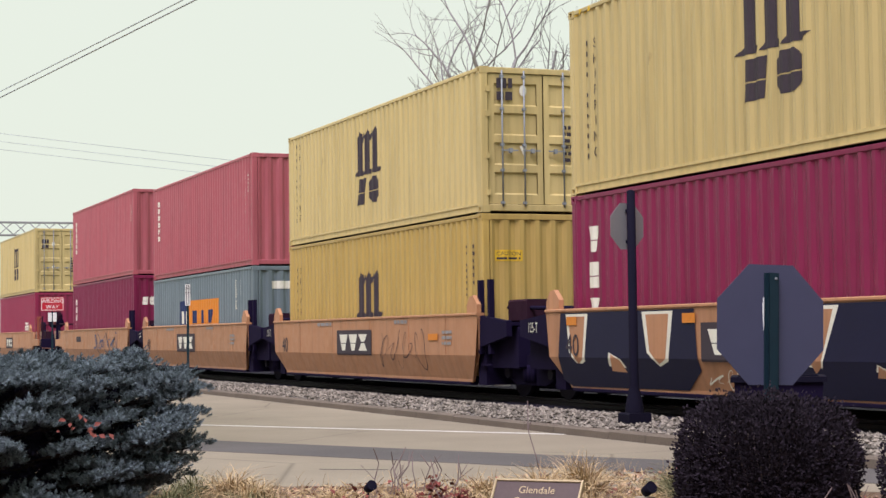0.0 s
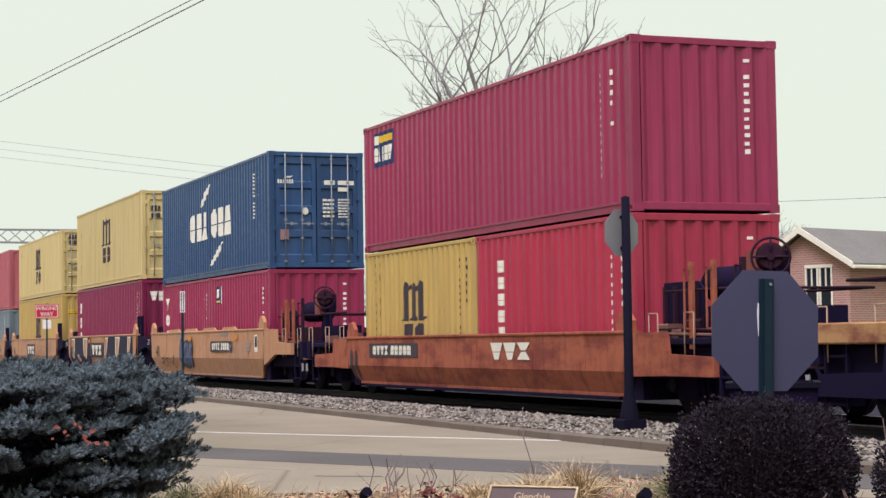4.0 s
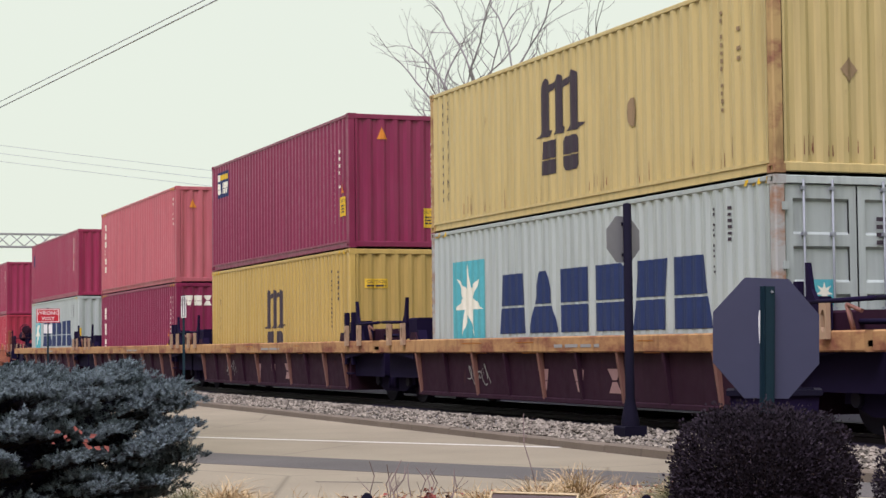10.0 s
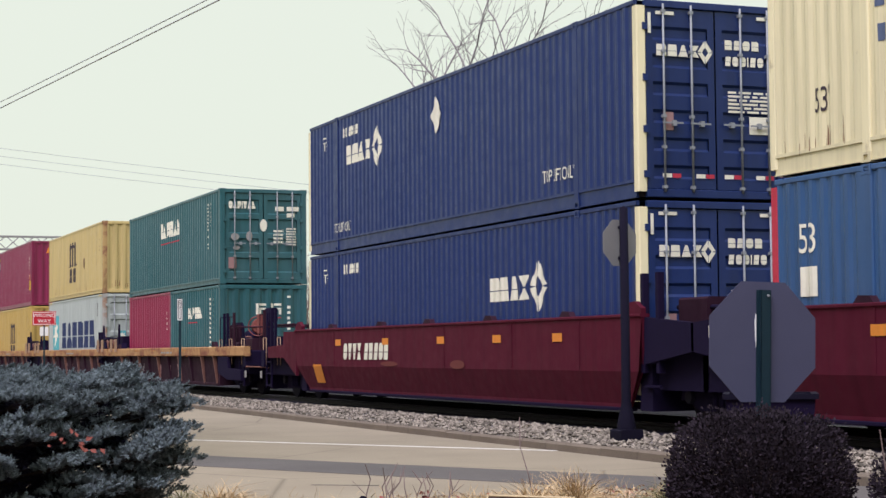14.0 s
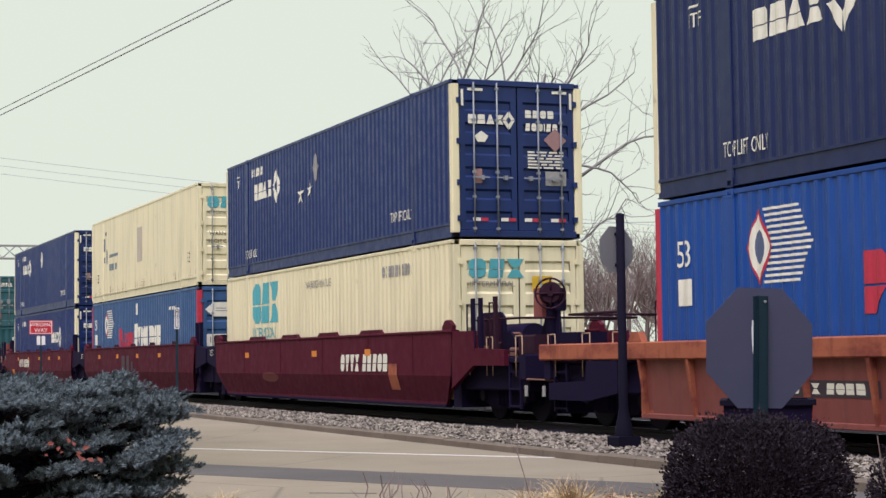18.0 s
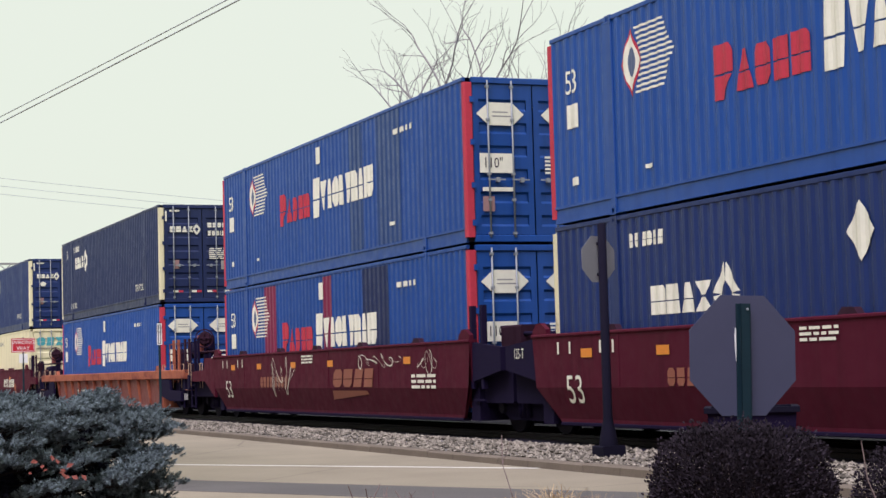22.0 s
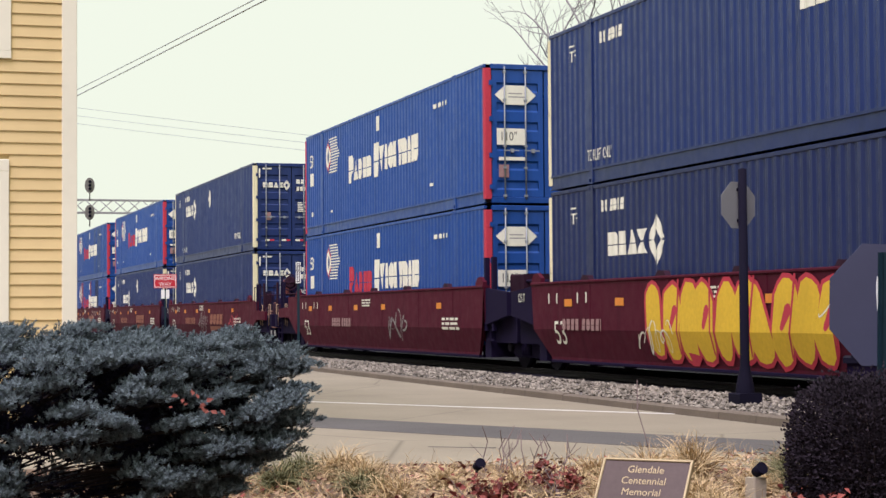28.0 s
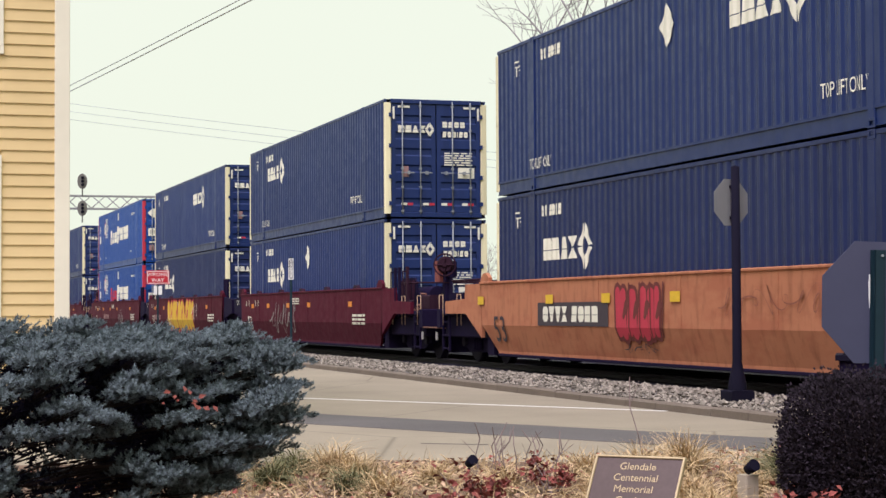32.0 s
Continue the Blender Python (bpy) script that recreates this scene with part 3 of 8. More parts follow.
def diamond_marks(u=2.7, v=1.75, tag=0, top=True):
    """Pale block mark with a diamond, as on the dark blue long boxes."""
    ln = 16.154
    v += 0.08
    logo = placed(word("nwvh", 0.40, 0.38, 0.08, 0.25), u, v) + diamond(u + 2.0, v + 0.2, 0.34, 0.44)
    m = [("side", "logo", "white_mark", logo, "white block logo with a diamond"),
         ("side", "serial_mark", "white_mark", placed(word("nu zojz", 0.2, 0.12, 0.3, 0.22), 2.5, 2.4), ""),
         ("side", "lettering", "white_mark", placed(lettering("ITF", 0.2), 1.05, 2.25) + [rect(1.05, 2.52, 0.3, 0.03)], ""),
         ("end", "logo", "white_mark", placed(word("nwvh", 0.17, 0.16, 0.12), 0.33, 2.08) + diamond(1.13, 2.16, 0.13, 0.18), ""),
         ("end", "serial_mark", "white_mark", placed(word("nwoy", 0.14, 0.12, 0.25, 0.2) + placed(word("zooizo", 0.14, 0.1, 0.25, 0.2), 0, -0.24), 1.46, 2.22), ""),
         ("end", "small_print", "white_mark", placed(rows_of_bars(0.72, 0.34, 6, 3), 1.5, 1.28), ""),
         ("end", "placard", "white_mark" if tag % 2 else "grey_mark", [rect(1.85, 0.98, 0.42, 0.26)], ""),
         ("end", "placard", "pink_mark", [rect(0.42, 1.0, 0.17, 0.26)], ""),
         ("end", "reflector", "red_mark", [rect(x + 0.16, 0.31, 0.14, 0.06) for x in (0.4, 0.95, 1.42, 1.95)], ""),
         ("end", "reflector", "white_mark", [rect(x, 0.31, 0.15, 0.06) for x in (0.4, 0.95, 1.42, 1.95)] + [rect(0.32, 2.68, 0.3, 0.05), rect(2.0, 2.68, 0.3, 0.05), rect(0.19, 2.4, 0.05, 0.3), rect(2.35, 2.4, 0.05, 0.3)], "")]
    if top:
        m += [("side", "lettering", "white_mark", placed(lettering("TOP LIFT ONLY", 0.2, 0.6), 12.85, 0.5), ""), ("side", "lettering", "white_mark", placed(lettering("TOP LIFT ONLY", 0.2, 0.55), 1.95, 0.4), "")]
    if tag == 1:
        m.append(("side", "placard", "white_mark", [[(8.1, 1.85), (8.37, 2.2), (8.1, 2.55), (7.83, 2.2)]], "white diamond placard"))
    if tag == 2:
        m += [("side", "placard", "grey_mark", [[(7.9, 1.8), (8.15, 2.12), (7.9, 2.44), (7.65, 2.12)]], ""), ("side", "scuff", "white_mark", star(6.75, 1.62, 0.26, 5, 0.3) + star(7.45, 1.66, 0.2, 5, 0.3), ""),
              ("end", "placard", "pink_mark", [[(2.05, 1.6), (2.28, 1.82), (2.05, 2.04), (1.82, 1.82)]], ""), ("end", "placard", "white_mark", [[(0.5, 1.75), (0.65, 1.75), (0.72, 1.86), (0.58, 1.95), (0.45, 1.86)]], "")]
    return m


def globe_marks(two=True, patches=()):
    """Globe with speed lines, a red and a white block word."""
    first = "red_mark" if two else "white_mark"
    m = [*patches, ("side", "speed_line", "white_mark", [rect(2.86 + 0.02 * (6 - abs(i - 6)), 1.64 + 0.076 * i, 0.8 + 0.03 * (6 - abs(i - 6)), 0.034) for i in range(13)], ""),
         ("side", "emblem_rim", "red_mark", [[(2.42, 2.1), (2.74, 1.6), (3.06, 2.1), (2.74, 2.6)]], "red lozenge rim"),
         ("side", "emblem", "white_mark", [[(2.47, 2.1), (2.60, 1.86), (2.74, 1.68), (3.0, 2.1), (2.74, 2.52), (2.60, 2.34)]], "pale lozenge emblem"),
         ("side", "emblem_disc", "steel_blue_mark", [disc(2.76, 2.1, 0.12, 0.22, 14)], "small blue disc"),
         ("side", "logo", first, placed(word("d", 0.72, 0.46, 0.2, 0.34), 5.0, 1.2) + placed(word("vqjy", 0.52, 0.38, 0.12, 0.34), 5.56, 1.25), "red block word"),
         ("side", "logo", "white_mark", placed(word("z", 0.85, 0.46, 0.2, 0.36), 7.5, 1.18) + placed(word("tvqgtyviu", 0.62, 0.36, 0.11, 0.36), 8.06, 1.3), "white block word"),
         ("side", "lettering", "white_mark", placed(lettering("53", 0.36, 0.75), 0.62, 1.95), ""),
         ("side", "placard", "white_mark", [rect(0.66, 1.42, 0.34, 0.36)], ""),
         ("side", "placard", "white_mark", [rect(7.75, 2.32, 0.34, 0.36)], "white square placard"),
         ("side", "serial_mark", "white_mark", placed(rows_of_bars(1.0, 0.18, 1, 9), 12.6, 2.3), ""),
         ("side", "small_print", "white_mark", [rect(0.75, 0.55, 0.22, 0.12), rect(3.1, 0.55, 0.2, 0.06), rect(12.3, 0.62, 0.3, 0.07)], ""),
         ("end", "logo", "white_mark", [[(0.22, 2.25), (0.45, 2.05), (0.9, 2.05), (1.12, 2.25), (0.9, 2.45), (0.45, 2.45)], [(1.45, 2.25), (1.68, 2.05), (2.13, 2.05), (2.36, 2.25), (2.13, 2.45), (1.68, 2.45)]], "white hexagon badges"),
         ("end", "small_print", "grey_mark", [rect(0.52, 2.2, 0.4, 0.025), rect(0.52, 2.27, 0.3, 0.025), rect(1.75, 2.2, 0.4, 0.025), rect(1.75, 2.27, 0.3, 0.025)], ""),
         ("end", "placard", "white_mark", [rect(0.26, 1.22, 0.62, 0.34)], ""),
         ("end", "small_print", "white_mark", placed(rows_of_bars(0.7, 0.34, 5, 8), 1.5, 1.2) + [rect(0.3, 0.9, 0.6, 0.07)], ""),
         ("end", "placard", "pink_mark", [rect(0.3, 0.55, 0.22, 0.26)], "")]
    # the height on the placard
    m.append(("end", "lettering", "dark_mark", placed(lettering('110"', 0.18, 0.8), 0.32, 1.31), ""))
    return m


def star(x, y, r, n=7, inner=0.42):
    out = []
    for i in range(n):
        a = math.pi / 2 + 6.28318 * i / n
        b, c = a - 3.14159 / n, a + 3.14159 / n
        out.append([(x, y), (x + r * inner * math.cos(b), y + r * inner * math.sin(b)), (x + r * math.cos(a), y + r * math.sin(a)), (x + r * inner * math.cos(c), y + r * inner * math.sin(c))])
    return out


def pale_blue_marks(end_door):
    m = [("side", "logo", "sky_mark", [rect(1.05, 0.88, 1.5, 1.42)], "sky blue square"), ("side", "logo", "white_mark", star(1.8, 1.58, 0.68, 7, 0.36), "white star"),
         ("side", "logo", "navy_mark", placed(word("wvjyzg", 1.0, 1.1, 0.13, 0.2), 3.25, 0.98), "navy block letters")] + serial(12.192, 1.7, 2.6, "dark_mark", 5, 1.6)
    if end_door:
        m += [("end", "logo", "sky_mark", [rect(0.55, 1.25, 0.3, 0.32)], ""), ("end", "logo", "white_mark", star(0.7, 1.41, 0.13), ""), ("end", "small_print", "dark_mark", placed(rows_of_bars(0.5, 0.4, 4, 6), 1.5, 2.0), "")]
    else:
        m += [("end", "caution_strip", "yellow_mark", [rect(0.03, 0.35, 0.09, 1.3)], ""), *end_serial(2.438, 1.1, 2.5, "dark_mark")]
    return m + [stripes("side", 12.192, 2.896)]


def serif_marks(h):
    return [vertical_blocks("tjh", 0.55, 0.9, h - 0.35, 0.36), ("end", "logo", "white_mark", placed(word("tjh", 0.3, 0.25, 0.14, 0.3), 0.27, h - 0.68), "white block logo"),
            *serial(12.192, 0.9, h - 0.35, seed=3, off=0.9), *end_serial(2.438, 0.7, h - 0.4)]


def sign_marks(v=1.75):
    return [("side", "logo", "navy_mark", [rect(0.55, v - 0.04, 1.3, 0.7)], "navy square badge"), ("side", "logo", "white_mark", placed(word("ovnjt", 0.3, 0.16, 0.3, 0.3), 0.66, v + 0.06) + [rect(0.68, v + 0.42, 0.2, 0.18)], ""),
            ("side", "logo", "yellow_mark", [rect(0.95, v + 0.44, 0.8, 0.14)], "")] + serial(12.192, 0.55, 2.2, seed=4, off=1.1) + end_serial(2.438, 0.85, 2.35)


def downwards(text, h, step, u, v):
    """Readable writing set letter under letter."""
    out = []
    for i, ch in enumerate(text):
        out += placed(lettering(ch, h, 1.0, "CENTER"), u, v - step * i)
    return out


def caution(face, u, v, wide=False):
    if wide:
        return [(face, "caution_label", "yellow_mark", [rect(u, v + 0.1, 0.52, 0.2)], "yellow caution label"), (face, "lettering", "dark_mark", placed(lettering("CAUTION", 0.07, 1.0, "CENTER"), u + 0.26, v + 0.2), ""), (face, "caution_print", "dark_mark", placed(rows_of_bars(0.44, 0.07, 1, 2), u + 0.04, v + 0.115), "")]
    return [(face, "caution_label", "yellow_mark", [rect(u, v, 0.34, 0.42)], "yellow caution label"), (face, "lettering", "dark_mark", placed(lettering("CAUTION", 0.07, 0.85, "CENTER"), u + 0.17, v + 0.30), ""), (face, "caution_print", "dark_mark", placed(rows_of_bars(0.26, 0.2, 3, 2), u + 0.04, v + 0.06), "")]


def triangle(face, u, v):
    return (face, "warning_triangle", "orange_mark", [[(u, v), (u + 0.24, v), (u + 0.1, v + 0.26)]], "")


Y = "mustard yellow corrugated steel container with a dark block logo"
M = "maroon corrugated steel container, "
U = "dark blue 53-foot container with white corner posts and a diamond logo"
P = "bright blue 53-foot container with red end posts and speed-line logo"
RED_PATCHES = [("side", "repair_patch", "maroon", [rect(3.6, 0.3, 0.95, 2.5), rect(8.0, 0.9, 0.62, 1.9)], "unpainted red repair panels"), ("side", "repair_patch", "ink", [rect(10.6, 0.3, 1.5, 2.5)], "dark blue repair panel")]
BLUE_PATCHES = [("side", "repair_patch", "deep_cobalt", [rect(9.9, 0.3, 0.8, 2.5), rect(11.6, 0.3, 1.3, 2.5)], "darker blue repair panels")]
SHIP_Y = [("side", "small_print", "dark_mark", placed(upright_bars(1.9, 0.1, 12, 11), 0.56, 0.5), ""), ("side", "lettering", "dark_mark", downwards("SHIPPING", 0.15, 0.24, 0.86, 2.22), "")]
SWOOSH = [("side", "logo", "white_mark", placed(word("qwv quw", 0.78, 0.62, 0.16, 0.3), 3.7, 1.08) + [[(4.9, 2.05), (5.1, 2.0), (6.0, 2.45), (6.05, 2.6), (5.5, 2.45)], [(6.0, 0.35), (6.2, 0.3), (7.1, 0.62), (7.5, 0.95), (6.9, 0.75)]], "white block word between two swooshes"),
       ("end", "logo", "white_mark", placed(word("qwv quw", 0.1, 0.05, 0.3), 0.22, 2.1) + [[(0.4, 2.24), (0.55, 2.24), (0.62, 2.3), (0.48, 2.28)]], ""), ("end", "sticker", "white_mark", [disc(0.93, 1.42, 0.08, 0.09)], ""),
       ("end", "small_print", "white_mark", placed(rows_of_bars(0.3, 0.5, 5, 2), 1.38, 1.25) + placed(rows_of_bars(0.3, 0.5, 7, 3), 1.78, 1.25), ""), ("end", "serial_mark", "white_mark", [rect(1.42, 2.08, 0.28, 0.11), rect(1.78, 2.08, 0.42, 0.11), rect(1.78, 1.92, 0.26, 0.1)], ""),
       ("end", "placard", "pink_mark", [rect(0.28, 0.7, 0.22, 0.26)], "")] + serial(12.192, 1.3, 2.5, seed=8, off=1.5)
GREEN_MARKS = [("side", "logo", "white_mark", placed(word("qvditvl", 0.46, 0.38, 0.12, 0.26), 4.68, 1.64), "white block word"), ("side", "underline", "red_mark", [rect(4.75, 1.45, 1.3, 0.035), rect(6.25, 1.45, 1.1, 0.035), [(6.05, 1.44), (6.25, 1.44), (6.15, 1.3)]], ""),
       ("end", "logo", "white_mark", placed(word("qvditvl", 0.2, 0.105, 0.15), 0.25, 2.05), ""), ("end", "serial_mark", "white_mark", [rect(1.55, 2.0, 0.25, 0.12), rect(1.88, 2.0, 0.34, 0.12), rect(1.88, 1.83, 0.22, 0.11)], ""),
       ("end", "small_print", "white_mark", placed(rows_of_bars(0.28, 0.4, 4, 2), 1.5, 1.1) + placed(rows_of_bars(0.28, 0.5, 7, 5), 1.86, 1.05), ""), ("end", "placard", "pink_mark", [rect(0.24, 0.42, 0.22, 0.3)], ""), ("end", "sticker", "white_mark", [disc(1.22, 1.6, 0.1, 0.17)], ""),
       ("end", "scuff", "grey_mark", [disc(0.42, 1.28, 0.12, 0.1, 9), disc(0.82, 1.3, 0.09, 0.14, 8), disc(0.46, 0.98, 0.1, 0.06, 7)], "")] + serial(12.192, 1.0, 2.3, seed=6, off=1.45)

# ---- the stacks: left end along the train, lower boxes, upper box ----
# each box: kind, colour, what closes its rear end, colour of its posts, label, marks
B40 = 12.192
STACKS = [
    (-95.21, [("40h", "crimson", "wall", None, "red corrugated steel container with white lettering", [vertical_blocks("tzo", 8.9, 1.2, 1.6, 1.2)])], ("40h", "mustard", "door", None, Y, [bars_logo(5.5, 0.55), *bars_end(), *SHIP_Y])),
    (-72.68, [("40h", "maroon", "wall", None, M + "white end lettering", [("end", "logo", "white_mark", placed(word("zozt", 0.26, 0.2), 0.3, 1.9), ""), vertical_blocks("tzoiz", 0.6, 0.9, 2.4, 0.3)])], ("40h", "brick_red", "wall", None, "faded red corrugated steel container, dented end", [vertical_blocks("nzuoto", 0.65, 1.2, 2.5, 0.22), *serial(B40, 1.3, 2.4, seed=22)])),
    (-57.22, [("40s", "slate_blue", "wall", None, "grey-blue container with an orange and navy sticker", [("side", "logo", "orange_mark", [rect(4.9, 0.7, 3.6, 1.15)], "orange banner"), ("side", "logo", "navy_mark", [rect(3.75, 0.7, 1.15, 1.15)] + placed(word("uilt", 0.7, 0.55, 0.4), 5.3, 0.85), ""), ("side", "logo", "white_mark", placed(word("no", 0.7, 0.4), 3.9, 0.85), ""), *serial(B40, 1.5, 2.3, seed=9, off=1.8), ("end", "logo", "white_mark", [rect(0.5, 2.0, 0.9, 0.2)], "")])],
     ("40h", "brick_red", "wall", None, "faded red corrugated steel container with white lettering", [vertical_blocks("nzuoto", 0.6, 1.2, 2.5, 0.22), *serial(B40, 1.4, 2.5, seed=21)])),
    (-41.65, [("40h", "gold", "wall", None, Y, [bars_logo(5.4, 0.35), *caution("end", 0.25, 1.95, True), *SHIP_Y, *serial(B40, 1.0, 2.4, "dark_mark", 3)])], ("40s", "mustard", "door", None, Y + ", streaked", [bars_logo(5.4, 0.42), *bars_end(), *SHIP_Y])),
    (-25.73, [("40h", "maroon", "wall", None, M + "white block lettering", serif_marks(2.896) + [*caution("side", 10.9, 0.75), triangle("side", 11.1, 1.35)])], ("40h", "mustard", "door", None, Y, [bars_logo(5.5, 0.62), *bars_end(), *SHIP_Y, stripes("side", B40, 2.896)])),
    (-10.41, [("20s", "crimson", "wall", None, "red 20-foot container with white lettering", [vertical_blocks("toz", 0.45, 0.85, 2.3, 0.36), *serial(6.058, 0.8, 2.2, seed=12)]), ("20s", "crimson", "wall", None, "red 20-foot container with a blue badge", [("side", "logo", "navy_mark", [rect(0.62, 1.86, 0.44, 0.46)], "navy badge"), ("side", "logo", "white_mark", [[(0.68, 2.02), (0.78, 2.02), (0.98, 2.26), (0.72, 2.26)], rect(1.06, 1.86, 0.05, 0.46)], ""), ("side", "logo", "yellow_mark", [rect(0.66, 1.89, 0.36, 0.06)], ""), *serial(6.058, 0.9, 2.2, seed=13, off=1.1), *end_serial(2.438, 0.8, 2.3)])],
     ("40h", "teal_blue", "door", None, "sea blue corrugated container with white swoosh logo", SWOOSH)),
    (9.09, [("20s", "gold", "wall", None, "small yellow 20-foot container with dark logo", [bars_logo(2.5, 0.52, 0.8), *SHIP_Y, *serial(6.058, 0.7, 2.3, "dark_mark", 3)]), ("20s", "scarlet", "wall", None, "bright red 20-foot container with white lettering", [vertical_blocks("nzuoto", 0.85, 0.5, 2.2, 0.36), *serial(6.058, 0.4, 2.2, seed=15), *end_serial(2.438, 0.9, 2.3)])],
     ("40s", "crimson", "wall", None, "crimson corrugated container with a navy badge", sign_marks())),
    (29.64, [("40h", "pale_blue", "wall", None, "pale blue container with navy blocks and star square", pale_blue_marks(False))], ("40s", "crimson", "wall", None, "crimson corrugated container with white serial bars", [("side", "logo", "navy_mark", [rect(0.5, 1.6, 0.3, 0.5)], ""), *serial(B40, 1.0, 2.3, seed=17, off=1.2), *end_serial(2.438, 0.8, 2.3), triangle("end", 0.9, 1.75), triangle("side", 11.0, 1.45)])),
    (46.72, [("40h", "maroon", "wall", None, M + "white block lettering", serif_marks(2.896) + [*caution("side", 10.9, 0.65), triangle("side", 11.0, 1.3), stripes("side", B40, 2.896)])], ("40h", "brick_red", "wall", None, "faded red container with white letters, rust-stained", [vertical_blocks("tznito", 0.65, 0.75, 2.55, 0.32), *serial(B40, 1.0, 2.6, seed=18), *end_serial(2.438, 1.0, 2.6), *caution("end", 1.65, 0.35), triangle("end", 0.4, 2.25), stripes("side", B40, 2.896)])),
    (63.39, [("40h", "gold", "wall", None, Y, [bars_logo(5.8, 0.46), *SHIP_Y, *serial(B40, 1.2, 2.5, "dark_mark", 23, 1.3), *end_serial(2.438, 0.9, 2.6, "dark_mark"), *caution("end", 0.35, 1.95, True), stripes("side", B40, 2.896)])], ("40h", "maroon", "wall", None, M + "navy badge and white serial bars", sign_marks(2.0) + [triangle("end", 0.65, 2.35), *caution("end", 1.7, 0.45), *caution("side", 11.55, 0.7), triangle("side", 11.6, 1.2)])),
    (80.54, [("40h", "pale_blue", "door", "grey_post_rust", "pale blue container with navy blocks and star square", pale_blue_marks(True))], ("40s", "mustard", "wall", "post_rust", Y + ", rust-streaked", [rust_streaks(B40, 61), rust_streaks(2.4, 62, 16, "end"), bars_logo(5.3, 0.42), *SHIP_Y, *end_serial(2.438, 1.0, 2.4, "faded_mark"), ("end", "scuff", "faded_mark", [[(1.0, 1.35), (1.14, 1.52), (1.28, 1.35), (1.14, 1.18)]], ""), *serial(B40, 0.9, 2.3, "faded_mark", 24, 1.3), ("side", "scuff", "faded_mark", [disc(8.3, 1.25, 0.14, 0.22, 10)], "")])),
    (97.46, [("20s", "crimson", "wall", None, "plain red 20-foot container", serial(6.058, 0.5, 2.2, seed=25)), ("20s", "green", "wall", None, "bottle green 20-foot container with white block logo", [("side", "logo", "white_mark", placed(word("qvditvl", 0.32, 0.24, 0.12, 0.26), 2.2, 1.72), ""), ("side", "underline", "red_mark", [rect(2.25, 1.6, 1.2, 0.03)], ""), *serial(6.058, 0.6, 2.3, seed=26, off=1.2), ("end", "logo", "white_mark", [rect(x + a, 1.78 + b, c, d) for x in (1.0, 1.42) for a, b, c, d in ((0, 0, 0.07, 0.3), (0.09, 0.24, 0.2, 0.06), (0.09, 0.13, 0.2, 0.05), (0.09, 0, 0.06, 0.12), (0.22, 0, 0.07, 0.12))], "white block signs"), ("end", "underline", "red_mark", [rect(1.02, 1.68, 0.26, 0.03), rect(1.44, 1.68, 0.26, 0.03)], ""), *end_serial(2.438, 0.6, 2.35)])],
     ("40s", "green", "door", None, "bottle green container with white block logo", GREEN_MARKS)),
    (118.10, [("53h", "navy", "door", "cream", U, diamond_marks(10.6, 1.5))], ("53h", "navy", "door", "cream", U, diamond_marks(2.7, 1.72, 1))),
    (137.80, [("53h", "faded_cobalt", "door", "red_mark", "bleached blue 53-foot container with red posts and speed-line logo", globe_marks())], ("53h", "cream", "door", None, "weathered cream 53-foot container with faded blue marks", [rust_streaks(16.1, 63, 150), ("side", "logo", "steel_blue_mark", [rect(2.3, 1.75, 0.16, 0.45), rect(2.5, 2.3, 0.3, 0.12), rect(2.75, 1.3, 0.14, 0.5), rect(2.35, 1.35, 0.12, 0.2)], "faded blue marks"), ("side", "logo", "slate_blue", [rect(3.3, 1.5, 1.4, 0.1), rect(3.2, 1.05, 0.3, 0.22), rect(3.6, 1.05, 0.5, 0.22), rect(4.3, 1.05, 0.3, 0.22)], "faded grey-blue bars"), ("side", "lettering", "dark_mark", placed(lettering("53'", 0.3, 0.7), 1.0, 0.7) + placed(lettering("53'", 0.3, 0.7), 14.9, 0.7), ""), ("side", "scuff", "pale_scuff", [rect(7.9, 1.1, 0.75, 1.1)], ""), ("end", "logo", "sky_mark", placed(word("qzh", 0.32, 0.34, 0.1, 0.3), 0.3, 2.2), ""), ("end", "lettering", "dark_mark", placed(lettering("WARNING", 0.11), 0.35, 1.42) + placed(lettering("HIGH CUBE", 0.11), 0.32, 1.2), ""), ("end", "lettering", "grey_mark", placed(lettering("INTERMODAL", 0.09), 0.32, 2.02), "")])),
    (157.20, [("53h", "cream", "door", None, "cream 53-foot container with turquoise block logo", [rust_streaks(16.1, 64, 60), ("side", "logo", "sky_mark", placed(word("qzh", 0.98, 0.72, 0.08, 0.32), 2.55, 1.66), "turquoise block logo"), ("side", "lettering", "sky_mark", placed(lettering("INTERMODAL", 0.26, 0.88), 2.55, 1.3), ""), ("side", "lettering", "grey_mark", placed(lettering("WARNING HIGH CUBE", 0.17, 0.72), 7.1, 2.35), "grey stencil"), ("side", "serial_mark", "grey_mark", placed(word("ohnu zojzqz", 0.22, 0.12, 0.45, 0.2), 12.3, 2.36), ""), ("end", "logo", "sky_mark", placed(word("qzh", 0.34, 0.34, 0.1, 0.3), 0.3, 2.2), ""), ("end", "lettering", "grey_mark", placed(lettering("INTERMODAL", 0.1), 0.32, 2.04), ""), ("end", "placard", "yellow_mark", [rect(1.55, 1.95, 0.4, 0.28)], "")])], ("53h", "navy", "door", "cream", U, diamond_marks(2.7, 1.72, 2))),
    (181.02, [("53h", "cobalt", "door", "red_mark", P, globe_marks())], ("53h", "ink", "door", "cream", U, diamond_marks(2.7, 1.72, 4))),
